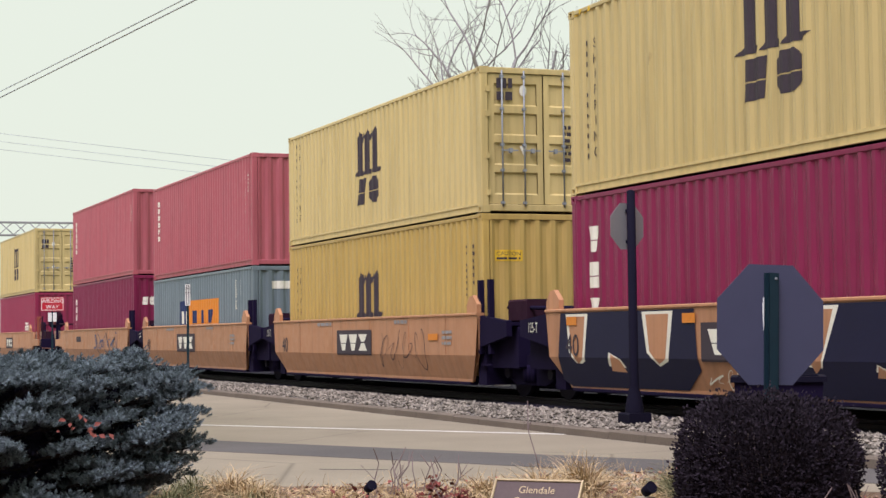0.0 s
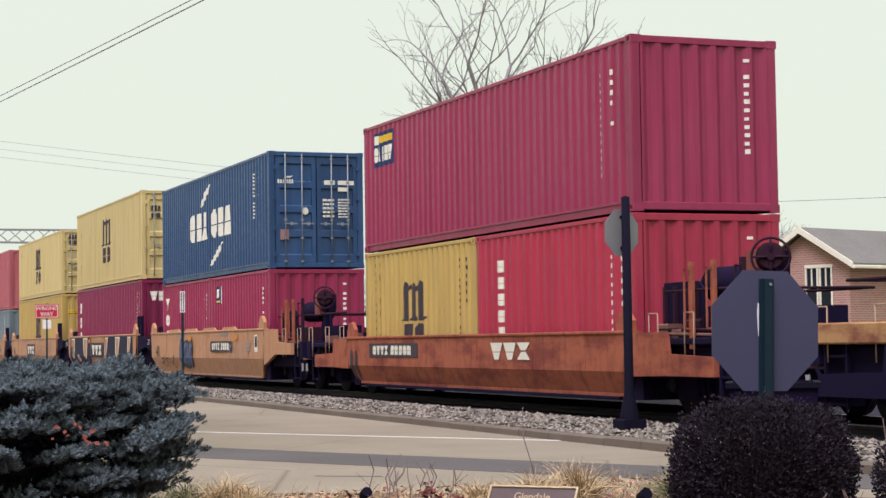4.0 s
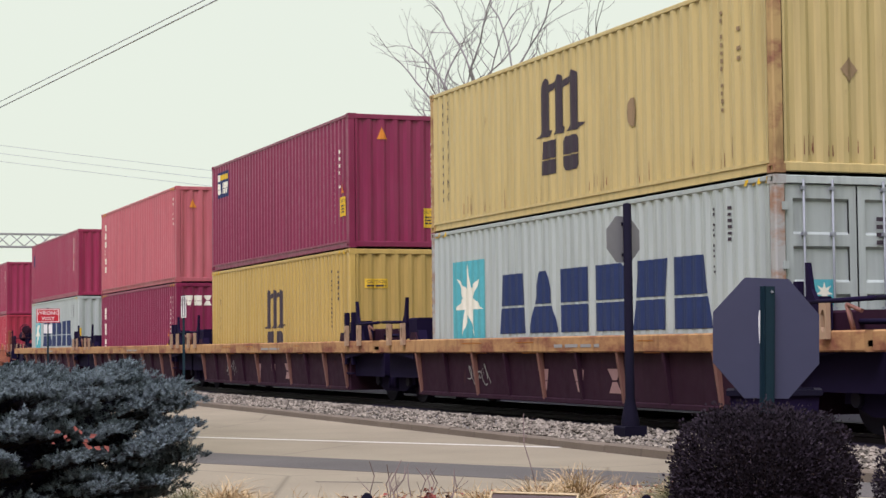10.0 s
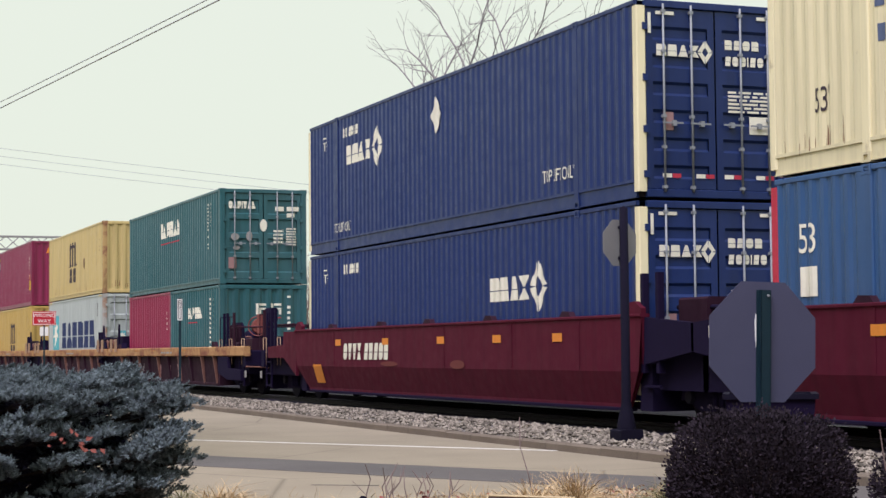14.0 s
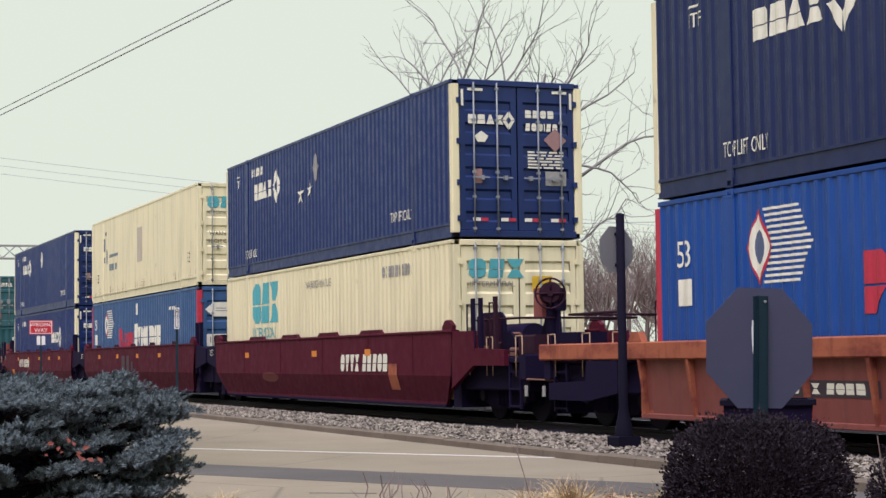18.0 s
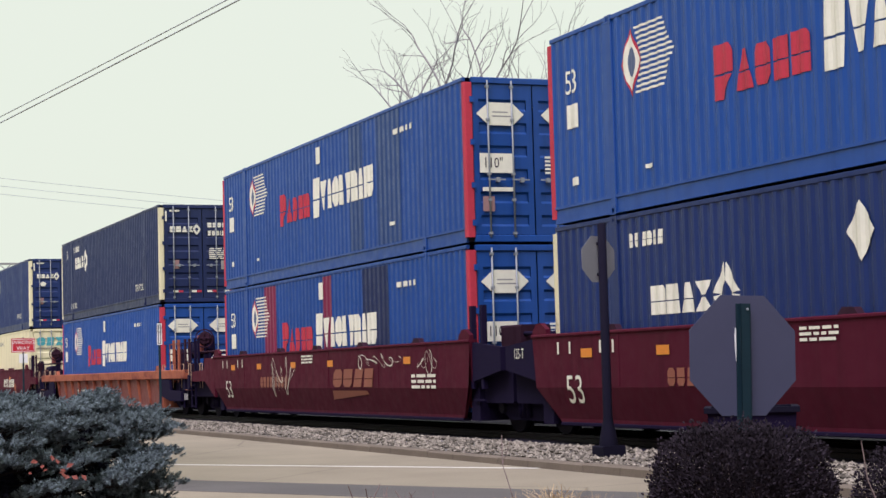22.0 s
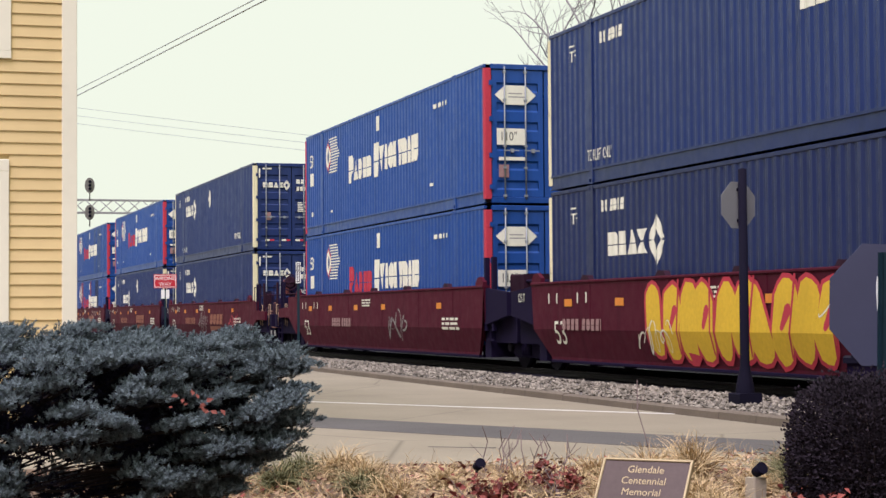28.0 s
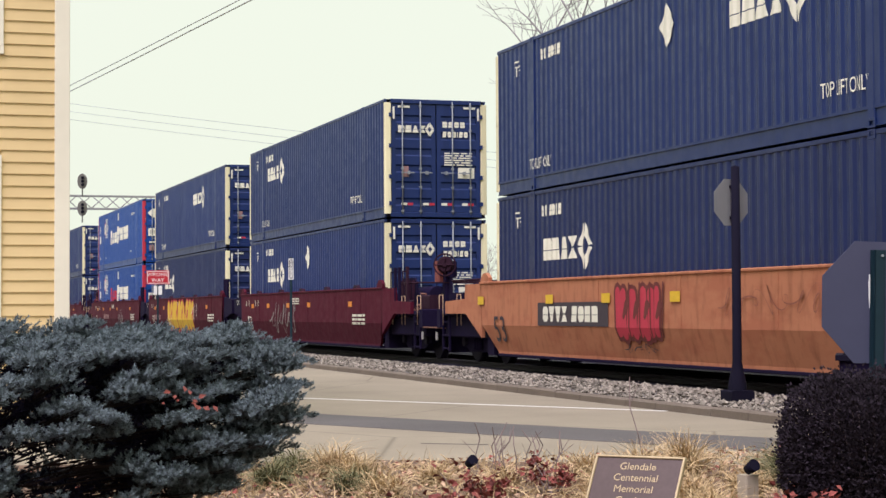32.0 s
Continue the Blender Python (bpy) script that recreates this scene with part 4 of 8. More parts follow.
    (204.39, [("53h", "cobalt", "door", "red_mark", P + ", patched", globe_marks(patches=RED_PATCHES))], ("53h", "cobalt", "door", "red_mark", "bright blue 53-foot container with red posts and two darker panels", globe_marks(patches=BLUE_PATCHES))),
    (223.91, [("53h", "navy", "door", "cream", U, diamond_marks(3.1, 1.35, 1, False))], ("53h", "cobalt", "door", "red_mark", P, globe_marks())),
    (243.30, [("53h", "navy", "door", "cream", U, diamond_marks(2.7, 1.6, 0, False))], ("53h", "navy", "door", "cream", U, diamond_marks(2.7, 1.72, 1))),
    (266.97, [("53h", "cobalt", "door", "red_mark", P, globe_marks())], ("53h", "cobalt", "door", "red_mark", P, globe_marks(False))),
    (286.75, [("53h", "ink", "door", "cream", U, diamond_marks(2.8, 1.55, 0, False))], ("53h", "navy", "door", "cream", U, diamond_marks(9.6, 1.75, 4))),
    (307.01, [("53h", "navy", "door", "cream", U, diamond_marks(2.7, 1.5, 1, False))], ("53h", "navy", "door", "cream", U, diamond_marks(2.7, 1.72, 3))),
    (331.19, [("53h", "ink", "door", "cream", U, diamond_marks(2.6, 1.5, 0, False))], ("53h", "navy", "door", "cream", U, diamond_marks(10.2, 1.75, 1))),
]
SETTLED = {46.72: -0.12, 137.80: -0.05}     # boxes that sit deeper in their wells
MOVERS = []         # things on the train and where they stand along it


def build_stacks():
    for left, lower, upper in STACKS:
        x, low = left, LOW + (0.1 if left > 260 else 0.0) + SETTLED.get(left, 0.0)
        for kind, col, end, post, label, marks in lower:
            ln = SIZES[kind][0]
            MOVERS.append((container(kind, col, end, post, label, marks, x + ln / 2, low), x + ln / 2, low))
            x += ln + 0.076
        ht = SIZES[lower[0][0]][2]
        kind, col, end, post, label, marks = upper
        ln, z = SIZES[kind][0], low + ht + 0.02
        MOVERS.append((container(kind, col, end, post, label, marks, left + ln / 2, z), left + ln / 2, z))


build_stacks()


# ---- well cars ----
def truck(parent, x):
    """A two-axle truck: side frames, bolster, springs and four wheels."""
    def frame_mesh(bm):
        for s in (-1, 1):
            y0, y1 = s * 1.0 - 0.06, s * 1.0 + 0.06
            prism(bm, [(-1.2, RAIL + 0.36), (-1.05, RAIL + 0.36), (-0.62, RAIL + 0.22), (0.62, RAIL + 0.22), (1.05, RAIL + 0.36), (1.2, RAIL + 0.36), (1.16, RAIL + 0.6), (0.5, RAIL + 0.74), (-0.5, RAIL + 0.74), (-1.16, RAIL + 0.6)], y0, y1)
            for i in (-0.16, 0, 0.16):
                tube(bm, (i, s * 1.08, RAIL + 0.27), (i, s * 1.08, RAIL + 0.56), 0.06, sides=8)
        soft_box(bm, -0.22, 0.22, -1.1, 1.1, RAIL + 0.45, RAIL + 0.72, 0.03)
        for a in (-0.89, 0.89):
            tube(bm, (a, -0.75, RAIL + 0.42), (a, 0.75, RAIL + 0.42), 0.08, sides=8)
    # dark box added between the wheels to close the view under the car
    def brakes(bm):
        soft_box(bm, -1.25, 1.25, -0.62, 0.62, RAIL + 0.14, RAIL + 0.5, 0.03)
    t = hang("truck", kept("truck", frame_mesh, "truck", "black"), parent, (x, 0, 0))

    hang("brake_rigging", kept("brakes", brakes, "brake_rigging", "black"), t)

    def wheel(bm):
        for r, y0, y1 in ((0.42, -0.065, 0.05), (0.45, 0.05, 0.075)):
            tube(bm, (0, y0, 0), (0, y1, 0), r, sides=24)
        tube(bm, (0, -0.1, 0), (0, -0.05, 0), 0.16, sides=12)
    for a in (-0.89, 0.89):
        for s in (-1, 1):
            hang("wheel", kept("wheel", wheel, "wheel", "wheel"), t, (a, s * 0.75, RAIL + 0.42), turn=pose(0, 0, 0, 0, 0, 0 if s < 0 else 180))
            hang("bearing_cap", kept("bearing", lambda bm: tube(bm, (0, -0.06, 0), (0, 0.04, 0), 0.1, sides=10), "bearing_cap", "wheel"), t, (a, s * 1.06, RAIL + 0.42))


def end_gear(car, x, s, col, wheel_brake):
    """Platform, ladder posts, brake gear and coupler beyond a box's end; s is +1 at the right end."""
    def plat(bm):
        a, b = sorted((x + s * 0.1, x + s * 3.0))
        soft_box(bm, a, b, -1.42, 1.42, RAIL + 0.98, RAIL + 1.08, 0.02)
        c, d = sorted((x + s * 2.9, x + s * 3.12))
        soft_box(bm, c, d, -1.45, 1.45, RAIL + 0.72, RAIL + 1.12, 0.02)
        e, f = sorted((x + s * 0.2, x + s * 2.95))
        box(bm, e, f, -0.35, 0.35, RAIL + 0.75, RAIL + 0.98)
    part("end_platform", _b(plat), "black", car)

    post_col = "car_orange" if col in ("car_yellow", "car_orange", "car_amber") else "black"

    def post(bm):
        soft_box(bm, -0.045, 0.045, -0.03, 0.03, -0.12, 1.05, 0.008)
        box(bm, -0.012, 0.012, -0.12, -0.10, 0.15, 0.95)
        for z in (0.15, 0.94):
            box(bm, -0.012, 0.012, -0.12, -0.03, z - 0.012, z + 0.012)
    ochre = post_col == "car_orange"
    for i, (dx, y) in enumerate(((1.6, -1.38), (2.2, -1.38), (2.95, -1.38), (2.5, 1.36)) if ochre else ((0.75, -1.38), (1.1, -1.38), (1.75, -1.38), (2.5, 1.36))):
        if i < 3 and s < 0 and (ochre or col == "rib_brown"):
            continue
        tone = post_col if i < 2 else "rib_brown"
        hang("grab_post", kept(("post", tone), post, "grab_post", tone), car, (x + s * (dx if s > 0 else dx + 1.35), y, RAIL + 1.05))

    def rail_bar(bm):
        for y in (-1.3, 0.9):
            tube(bm, (x + s * 0.7, y, RAIL + 1.72), (x + s * 2.5, y, RAIL + 1.72), 0.02, sides=6)
        tube(bm, (x + s * 2.5, -1.3, RAIL + 1.72), (x + s * 2.5, 0.9, RAIL + 1.72), 0.02, sides=6)
    part("handrail", _b(rail_bar), "rib_brown", car)
    for dx, y, z, w in ((0.55, -1.15, 0.2, 0.3), (1.0, -1.2, 0.12, 0.2), (2.2, -1.15, 0.16, 0.24)):
        hang("latch_box", kept(("latch", w), lambda bm: soft_box(bm, -w / 2, w / 2, -0.12, 0.12, 0, z, 0.02), "latch_box", "rib_edge"), car, (x + s * dx, y, RAIL + 1.078))

    def ladder(bm):
        for dx in (-0.22, 0.22):
            box(bm, dx - 0.02, dx + 0.02, -0.02, 0.02, -0.75, 0.0)
        for z in (-0.7, -0.42, -0.14):
            box(bm, -0.22, 0.22, -0.02, 0.02, z - 0.015, z + 0.015)
    for y in (-1.4, 1.4):
        hang("step", kept("step", ladder, "step", "black"), car, (x + s * 2.6, y, RAIL + 0.98))
    def hoop(bm):
        for k in (-0.13, 0.13):
            tube(bm, (k, 0, -0.35), (k, 0, 0.3), 0.010, sides=6)
        tube(bm, (-0.13, 0, 0.3), (0.13, 0, 0.3), 0.010, sides=6)
    for dx in (0.6, 1.62, 2.85):
        hang("grab_hoop", kept("hoop", hoop, "grab_hoop", "tan_plate"), car, (x + s * dx, -1.44, RAIL + 1.12), "pale grab hoop")
    if wheel_brake:
        for k, (a, b, z0, z1) in enumerate(((0.15, 1.3, 1.06, 1.86), (1.45, 1.95, 1.06, 1.5))):
            part("gear_panel", _b(lambda bm: prism(bm, [(x + s * a, RAIL + z0), (x + s * b, RAIL + z0), (x + s * b, RAIL + z1 - 0.12), (x + s * (b - 0.18), RAIL + z1), (x + s * a, RAIL + z1)], -1.02 - 0.1 * k, -0.98 - 0.1 * k)), "black", car)
        for k in range(4):
            part("panel_stiffener", _b(lambda bm: soft_box(bm, x + s * (0.25 + 0.3 * k) - 0.025, x + s * (0.25 + 0.3 * k) + 0.025, -1.09, -1.022, RAIL + 1.08, RAIL + 1.8, 0.008)), "rib_brown", car)

        def bw(bm):
            ring_bar(bm, (0, 0, 0), (0, 1, 0), 0.25, 0.018, 22)
            for i in range(4):
                a = 1.5708 * i
                tube(bm, (0, 0, 0), (0.25 * math.cos(a), 0, 0.25 * math.sin(a)), 0.016, sides=5)
            tube(bm, (0, 0.02, 0), (0, 0.07, 0), 0.15, 0.2, sides=16)
            tube(bm, (0, -0.03, 0), (0, 0.12, 0), 0.05, sides=8)
        ribbed = col == "rib_brown"
        wheel_col = "rib_web" if ribbed else "rib_brown"
        hang("brake_wheel", kept(("brakewheel", wheel_col), bw, "brake_wheel", wheel_col), car, (x + s * (1.75 if ribbed else 2.6), -0.75, RAIL + (1.75 if ribbed else 2.12)), turn=pose(0, 0, 0, 0, 0, 60))

        def stand(bm):
            soft_box(bm, -0.11, 0.11, -0.09, 0.09, 0, 1.02, 0.02)
            soft_box(bm, -0.2, 0.2, -0.06, 0.16, 0.78, 1.16, 0.03)
            prism(bm, [(-0.75, 0.0), (0.3, 0.0), (0.2, 0.9), (-0.15, 0.9), (-0.5, 0.4)], 0.0, 0.05)
            box(bm, 0.2, 1.0, -0.04, 0.5, 0.0, 0.42)
        hang("brake_stand", kept("brakestand", stand, "brake_stand", "black"), car, (x + s * 2.4, -0.62, RAIL + 1.05))
        hang("brake_housing", kept("brakehousing", lambda bm: soft_box(bm, -0.14, 0.14, -0.13, 0.13, 0, 0.5, 0.04), "brake_housing", "rib_web"), car, (x + s * (2.06 if ribbed else 2.2), -0.70, RAIL + (1.56 if ribbed else 1.72)))
        hang("control_valve", kept("valve", lambda bm: (soft_box(bm, -0.2, 0.2, -0.13, 0.13, 0, 0.26, 0.04), tube(bm, (-0.3, 0, 0.13), (0.3, 0, 0.13), 0.06), tube(bm, (0, -0.2, 0.13), (0, 0.2, 0.13), 0.05)), "control_valve", "rib_brown"), car, (x + s * 1.25, -1.05, RAIL + 1.08))
        hang("tool_box", kept("toolbox", lambda bm: soft_box(bm, -0.32, 0.32, -0.15, 0.15, 0, 0.34, 0.03), "tool_box", "rib_brown"), car, (x + s * 2.72, -1.1, RAIL + 1.1))
        for k, (y, z) in enumerate(((-1.25, 1.2), (-1.31, 1.14), (-0.95, 1.5))):
            part("air_pipe", _b(lambda bm: tube(bm, (x + s * 0.4, y, RAIL + z), (x + s * (2.4 - 0.3 * k), y, RAIL + z - 0.03), 0.025, sides=7)), "rib_edge" if k else "rib_brown", car)
        lift, reach = (1.82, 2.1) if ochre else (1.42, 1.5)
        part("air_reservoir", _b(lambda bm: tube(bm, (x + s * (reach - 1.3), -0.55, RAIL + lift), (x + s * reach, -0.55, RAIL + lift), 0.24, sides=16)), "black", car)

    def coupler(bm):
        a, b = sorted((x + s * 3.1, x + s * 3.62))
        soft_box(bm, a, b, -0.1, 0.1, RAIL + 0.7, RAIL + 0.95, 0.03)
        k = x + s * 3.6
        soft_box(bm, k - 0.13, k + 0.13, -0.16, 0.16, RAIL + 0.68, RAIL + 0.98, 0.05)
        tube(bm, (k - s * 0.2, -0.3, RAIL + 0.75), (k, -0.32, RAIL + 0.45), 0.03)
    part("coupler", _b(coupler), "black", car)
    part("uncoupling_lever", _b(lambda bm: tube(bm, (x + s * 3.14, -1.44, RAIL + 0.72), (x + s * 3.14, -0.3, RAIL + 0.66), 0.016, sides=6)), "rib_edge", car)
    part("lever_grip", _b(lambda bm: soft_box(bm, x + s * 3.14 - 0.035, x + s * 3.14 + 0.035, -1.47, -1.43, RAIL + 0.45, RAIL + 0.62, 0.01)), "grey_mark", car, "pale lever grip")
    for y in (-0.45, 0.45):
        part("air_hose", _b(lambda bm: (tube(bm, (x + s * 3.1, y, RAIL + 0.72), (x + s * 3.35, y, RAIL + 0.42), 0.03, sides=7), tube(bm, (x + s * 3.35, y, RAIL + 0.42), (x + s * 3.6, y, RAIL + 0.34), 0.03, sides=7))), "black", car)


def _b(build):
    bm = bmesh.new()
    build(bm)
    return bm


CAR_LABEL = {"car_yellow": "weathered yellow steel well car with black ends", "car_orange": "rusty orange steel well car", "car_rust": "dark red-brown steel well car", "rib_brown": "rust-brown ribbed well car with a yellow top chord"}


def well_car(left, right, ends, style, col, top, label, gaps, marks=(), flaps=False):
    """One unit under the boxes from left to right along the train."""
    mid, hx = (left + right) / 2, (right - left) / 2
    car = thing("well_car", label, "rail car", pose(mid, TRACK, 0), "train of well cars")
    bot = 0.46
    el, er = min(0.42, gaps[0] * 0.2), min(0.42, gaps[1] * 0.2)
    x0, x1 = -hx - el, hx + er
    for sy in (-1, 1):
        if style == "smooth":
            def side(bm):
                bend = bot + 0.40 * (top - bot)
                pts = [(1.36, bot), (1.36, bot + 0.05), (1.5, bend), (1.5, top), (1.42, top), (1.42, bend), (1.3, bot)]
                cut = 0.55
                ends_x = ((lambda z: x0 + max(0, (bend + 0.1 - z)) * cut / 0.5), (lambda z: x1 - max(0, (bend + 0.1 - z)) * cut / 0.5))
                a = [bm.verts.new((ends_x[0](z), sy * y, z)) for y, z in pts]
                b = [bm.verts.new((ends_x[1](z), sy * y, z)) for y, z in pts]
                n = len(pts)
                for i in range(n):
                    j = (i + 1) % n
                    bm.faces.new((a[i], a[j], b[j], b[i]))
                bm.faces.new(a)
                bm.faces.new(b[::-1])
            part("side_sill", _b(side), col, car)
            part("top_chord", _b(lambda bm: soft_box(bm, x0, x1, *sorted((sy * 1.525, sy * 1.37)), top - 0.015, top + 0.035, 0.012)), col, car)
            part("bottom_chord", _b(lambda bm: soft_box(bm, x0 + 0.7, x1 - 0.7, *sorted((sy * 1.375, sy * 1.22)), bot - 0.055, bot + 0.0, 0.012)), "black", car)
            seams = [x0 + (x1 - x0) * k for k in (0.17, 0.36, 0.55, 0.73, 0.88)]
            for k in seams:
                part("side_seam", _b(lambda bm: box(bm, k - 0.018, k + 0.018, *sorted((sy * 1.502, sy * 1.509)), bot + 0.42 * (top - bot), top - 0.02)), col, car)
        else:
            chord = "chord_yellow" if col == "rib_brown" else col
            zt = top - 0.25
            reach = [3.55 if e == "end" else g / 2 - 0.12 for e, g in zip(ends, gaps)]
            part("top_chord", _b(lambda bm: soft_box(bm, -hx - reach[0], hx + reach[1], *sorted((sy * 1.5, sy * 1.34)), zt, top, 0.02)), chord, car)

            def web(bm):
                pts = [(1.31, bot), (1.335, bot), (1.39, zt), (1.36, zt)]
                prism(bm, [(sy * y, z) for y, z in pts], x0 + 0.1, x1 - 0.1, "x")
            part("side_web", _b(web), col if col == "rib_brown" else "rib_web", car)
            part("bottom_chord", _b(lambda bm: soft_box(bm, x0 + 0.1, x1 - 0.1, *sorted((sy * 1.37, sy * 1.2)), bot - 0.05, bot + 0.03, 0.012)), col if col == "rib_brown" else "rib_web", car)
            n = 9 if hx < 7 else 12
            for i in range(n + 1):
                k = x0 + 0.2 + (x1 - x0 - 0.4) * i / n

                def rib(bm):
                    prism(bm, [(sy * 1.33, bot), (sy * 1.37, bot), (sy * 1.485, zt), (sy * 1.37, zt)], k - 0.035, k + 0.035, "x")
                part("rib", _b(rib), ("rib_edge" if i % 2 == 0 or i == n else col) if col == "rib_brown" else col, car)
    for x in np.linspace(-hx, hx - 0.5, 5):
        hang("floor_beam", kept("floorbeam", lambda bm: soft_box(bm, 0, 0.5, -1.2, 1.2, bot - 0.03, bot + 0.075, 0.01), "floor_beam", "black"), car, (float(x), 0, 0))
    for s, e in ((-1, el), (1, er)):
        a, b = sorted((s * (hx + 0.06), s * (hx + e)))
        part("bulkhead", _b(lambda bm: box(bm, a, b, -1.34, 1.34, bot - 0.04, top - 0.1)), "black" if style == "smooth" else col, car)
        # corner guides that steer a box into the well
        for sy in (-1, 1):
            def guide(bm):
                c = s * (hx + 0.16)
                g = 1.0 if hx < 7 else 0.62
                prism(bm, [(c - 0.24, top), (c + 0.24, top), (c + 0.24, top + 0.18 * g), (c + 0.05, top + 0.34 * g), (c - 0.1, top + 0.32 * g), (c - 0.24, top + 0.15 * g)], sy * 1.46 - 0.04, sy * 1.46 + 0.04)
            if style == "smooth":
                part("box_guide", _b(guide), col, car)
            else:
                part("box_guide", _b(lambda bm: prism(bm, [(s * (hx + 0.3) - 0.2, top), (s * (hx + 0.3) + 0.2, top), (s * (hx + 0.3) + 0.1, top + 0.14), (s * (hx + 0.3) - 0.12, top + 0.14)], sy * 1.44 - 0.05, sy * 1.44 + 0.05)), col, car)
    if style == "smooth" and flaps:
        for k in (-0.55, -0.2, 0.15, 0.5):
            for sy in (-1, 1):
                part("guide_flap", _b(lambda bm: prism(bm, [(hx * k - 0.7, top + 0.03), (hx * k + 0.7, top + 0.03), (hx * k + 0.55, top + 0.11), (hx * k - 0.55, top + 0.11)], sy * 1.47 - 0.03, sy * 1.47 + 0.03)), col, car)
    if style == "smooth" and col == "car_rust" and not flaps:
        for k in (-0.72, -0.33, 0.0, 0.36, 0.74):
            for sy in (-1, 1):
                hang("edge_latch", kept("edgelatch", lambda bm: prism(bm, [(-0.2, 0), (0.2, 0), (0.13, 0.08), (-0.1, 0.09)], -0.05, 0.05), "edge_latch", "rib_brown"), car, (hx * k, sy * 1.46, top + 0.033))
    for s, kind, gap in ((-1, ends[0], gaps[0]), (1, ends[1], gaps[1])):
        if kind == "end":
            truck(car, s * (hx + 1.75))
            end_gear(car, s * (hx + 0.35), s, col, s > 0)

            for sy in (-1, 1):
                def shoulder(bm):
                    ex = hx + (0.42 if style == "smooth" else 0.9)
                    z = top - (0.0 if style == "smooth" else 0.26)
                    prism(bm, [(s * (ex - 0.05), z), (s * (ex + 0.95), z), (s * (ex + 1.0), z - 0.3), (s * (ex + 2.3), z - 0.34), (s * (ex + 2.3), z - 0.6), (s * (ex + 0.95), z - 0.6), (s * (ex - 0.05), bot + 0.3)], sy * 1.46 - 0.04, sy * 1.46 + 0.04)
                # black on ribbed cars, standing for the shade under the chord
                part("end_sill", _b(shoulder), col if style == "smooth" else "black", car)
            # dark block added to fill the shaded gap under the car's end
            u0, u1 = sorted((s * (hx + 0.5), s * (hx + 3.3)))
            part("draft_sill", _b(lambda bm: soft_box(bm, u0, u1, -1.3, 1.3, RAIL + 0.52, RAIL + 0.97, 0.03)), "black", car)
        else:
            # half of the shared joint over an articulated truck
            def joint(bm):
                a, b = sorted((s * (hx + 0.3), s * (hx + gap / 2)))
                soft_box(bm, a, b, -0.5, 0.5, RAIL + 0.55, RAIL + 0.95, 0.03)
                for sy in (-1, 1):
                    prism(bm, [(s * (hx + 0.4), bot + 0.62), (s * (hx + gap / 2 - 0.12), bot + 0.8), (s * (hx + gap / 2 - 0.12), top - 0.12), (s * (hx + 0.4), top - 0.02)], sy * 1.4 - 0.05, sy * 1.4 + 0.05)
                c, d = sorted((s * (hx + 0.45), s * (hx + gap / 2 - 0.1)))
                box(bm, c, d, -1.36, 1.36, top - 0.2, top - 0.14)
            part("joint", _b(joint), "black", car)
            # dark filler added below the joint in place of shade
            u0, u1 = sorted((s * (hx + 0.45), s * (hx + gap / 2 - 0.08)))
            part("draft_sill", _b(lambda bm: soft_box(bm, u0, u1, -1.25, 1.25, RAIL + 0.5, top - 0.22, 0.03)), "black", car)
            if s < 0 and style == "smooth":
                decal(car, "lettering", "white_mark", placed(lettering("125-T", 0.16, 0.7, "CENTER"), -hx - gap / 4 - 0.2, top - 0.32), lambda u, v: (u, -1.456, v))
            if style == "ribbed":
                for dx in (0.75, 1.55):
                    def clevis(bm):
                        for a0, a1, b0, b1 in ((-0.075, -0.045, 0, 0.42), (0.045, 0.075, 0, 0.42), (-0.045, 0.045, 0, 0.08), (-0.045, 0.045, 0.34, 0.42)):
                            box(bm, a0, a1, -0.03, 0.03, b0, b1)
                        for k0, k1 in ((0.08, 0.14), (0.28, 0.34)):
                            for q in (-1, 1):
                                prism(bm, [(q * 0.045, k0), (q * 0.015, k0 if k0 < 0.2 else k1), (q * 0.045, k1)], -0.03, 0.03)
                    hang("clevis_plate", kept("clevis", clevis, "clevis_plate", "tan_plate"), car, (s * (hx + dx), -1.54, top - 0.1), "pale slotted plate")
                part("stop_arm", _b(lambda bm: prism(bm, [(s * (hx + 0.95), top + 0.02), (s * (hx + 1.4), top + 0.02), (s * (hx + 1.05), top + 0.5), (s * (hx + 0.98), top + 0.82), (s * (hx + 0.93), top + 0.82)], -1.4, -1.34)), "black", car)
                part("stop_block", _b(lambda bm: soft_box(bm, *sorted((s * (hx + 0.45), s * (hx + 0.9))), -1.36, -1.0, top, top + 0.42, 0.03)), "black", car)
                part("cross_pipe", _b(lambda bm: tube(bm, (s * (hx + 0.9), -1.38, top + 0.34), (s * (hx + gap / 2), -1.38, top + 0.36), 0.03, sides=8)), "black", car)
                part("latch_lever", _b(lambda bm: (tube(bm, (s * (hx + 1.9), -1.38, top), (s * (hx + 1.8), -1.4, top + 0.3), 0.03, sides=7), tube(bm, (s * (hx + 1.8), -1.4, top + 0.3), (s * (hx + 2.1), -1.4, top + 0.22), 0.025, sides=7))), "rib_edge", car)
                part("wedge_block", _b(lambda bm: prism(bm, [(s * (hx + 0.02), top), (s * (hx + 0.36), top), (s * (hx + 0.26), top + 0.18), (s * (hx + 0.1), top + 0.18)], -1.46, -1.3)), "black", car)
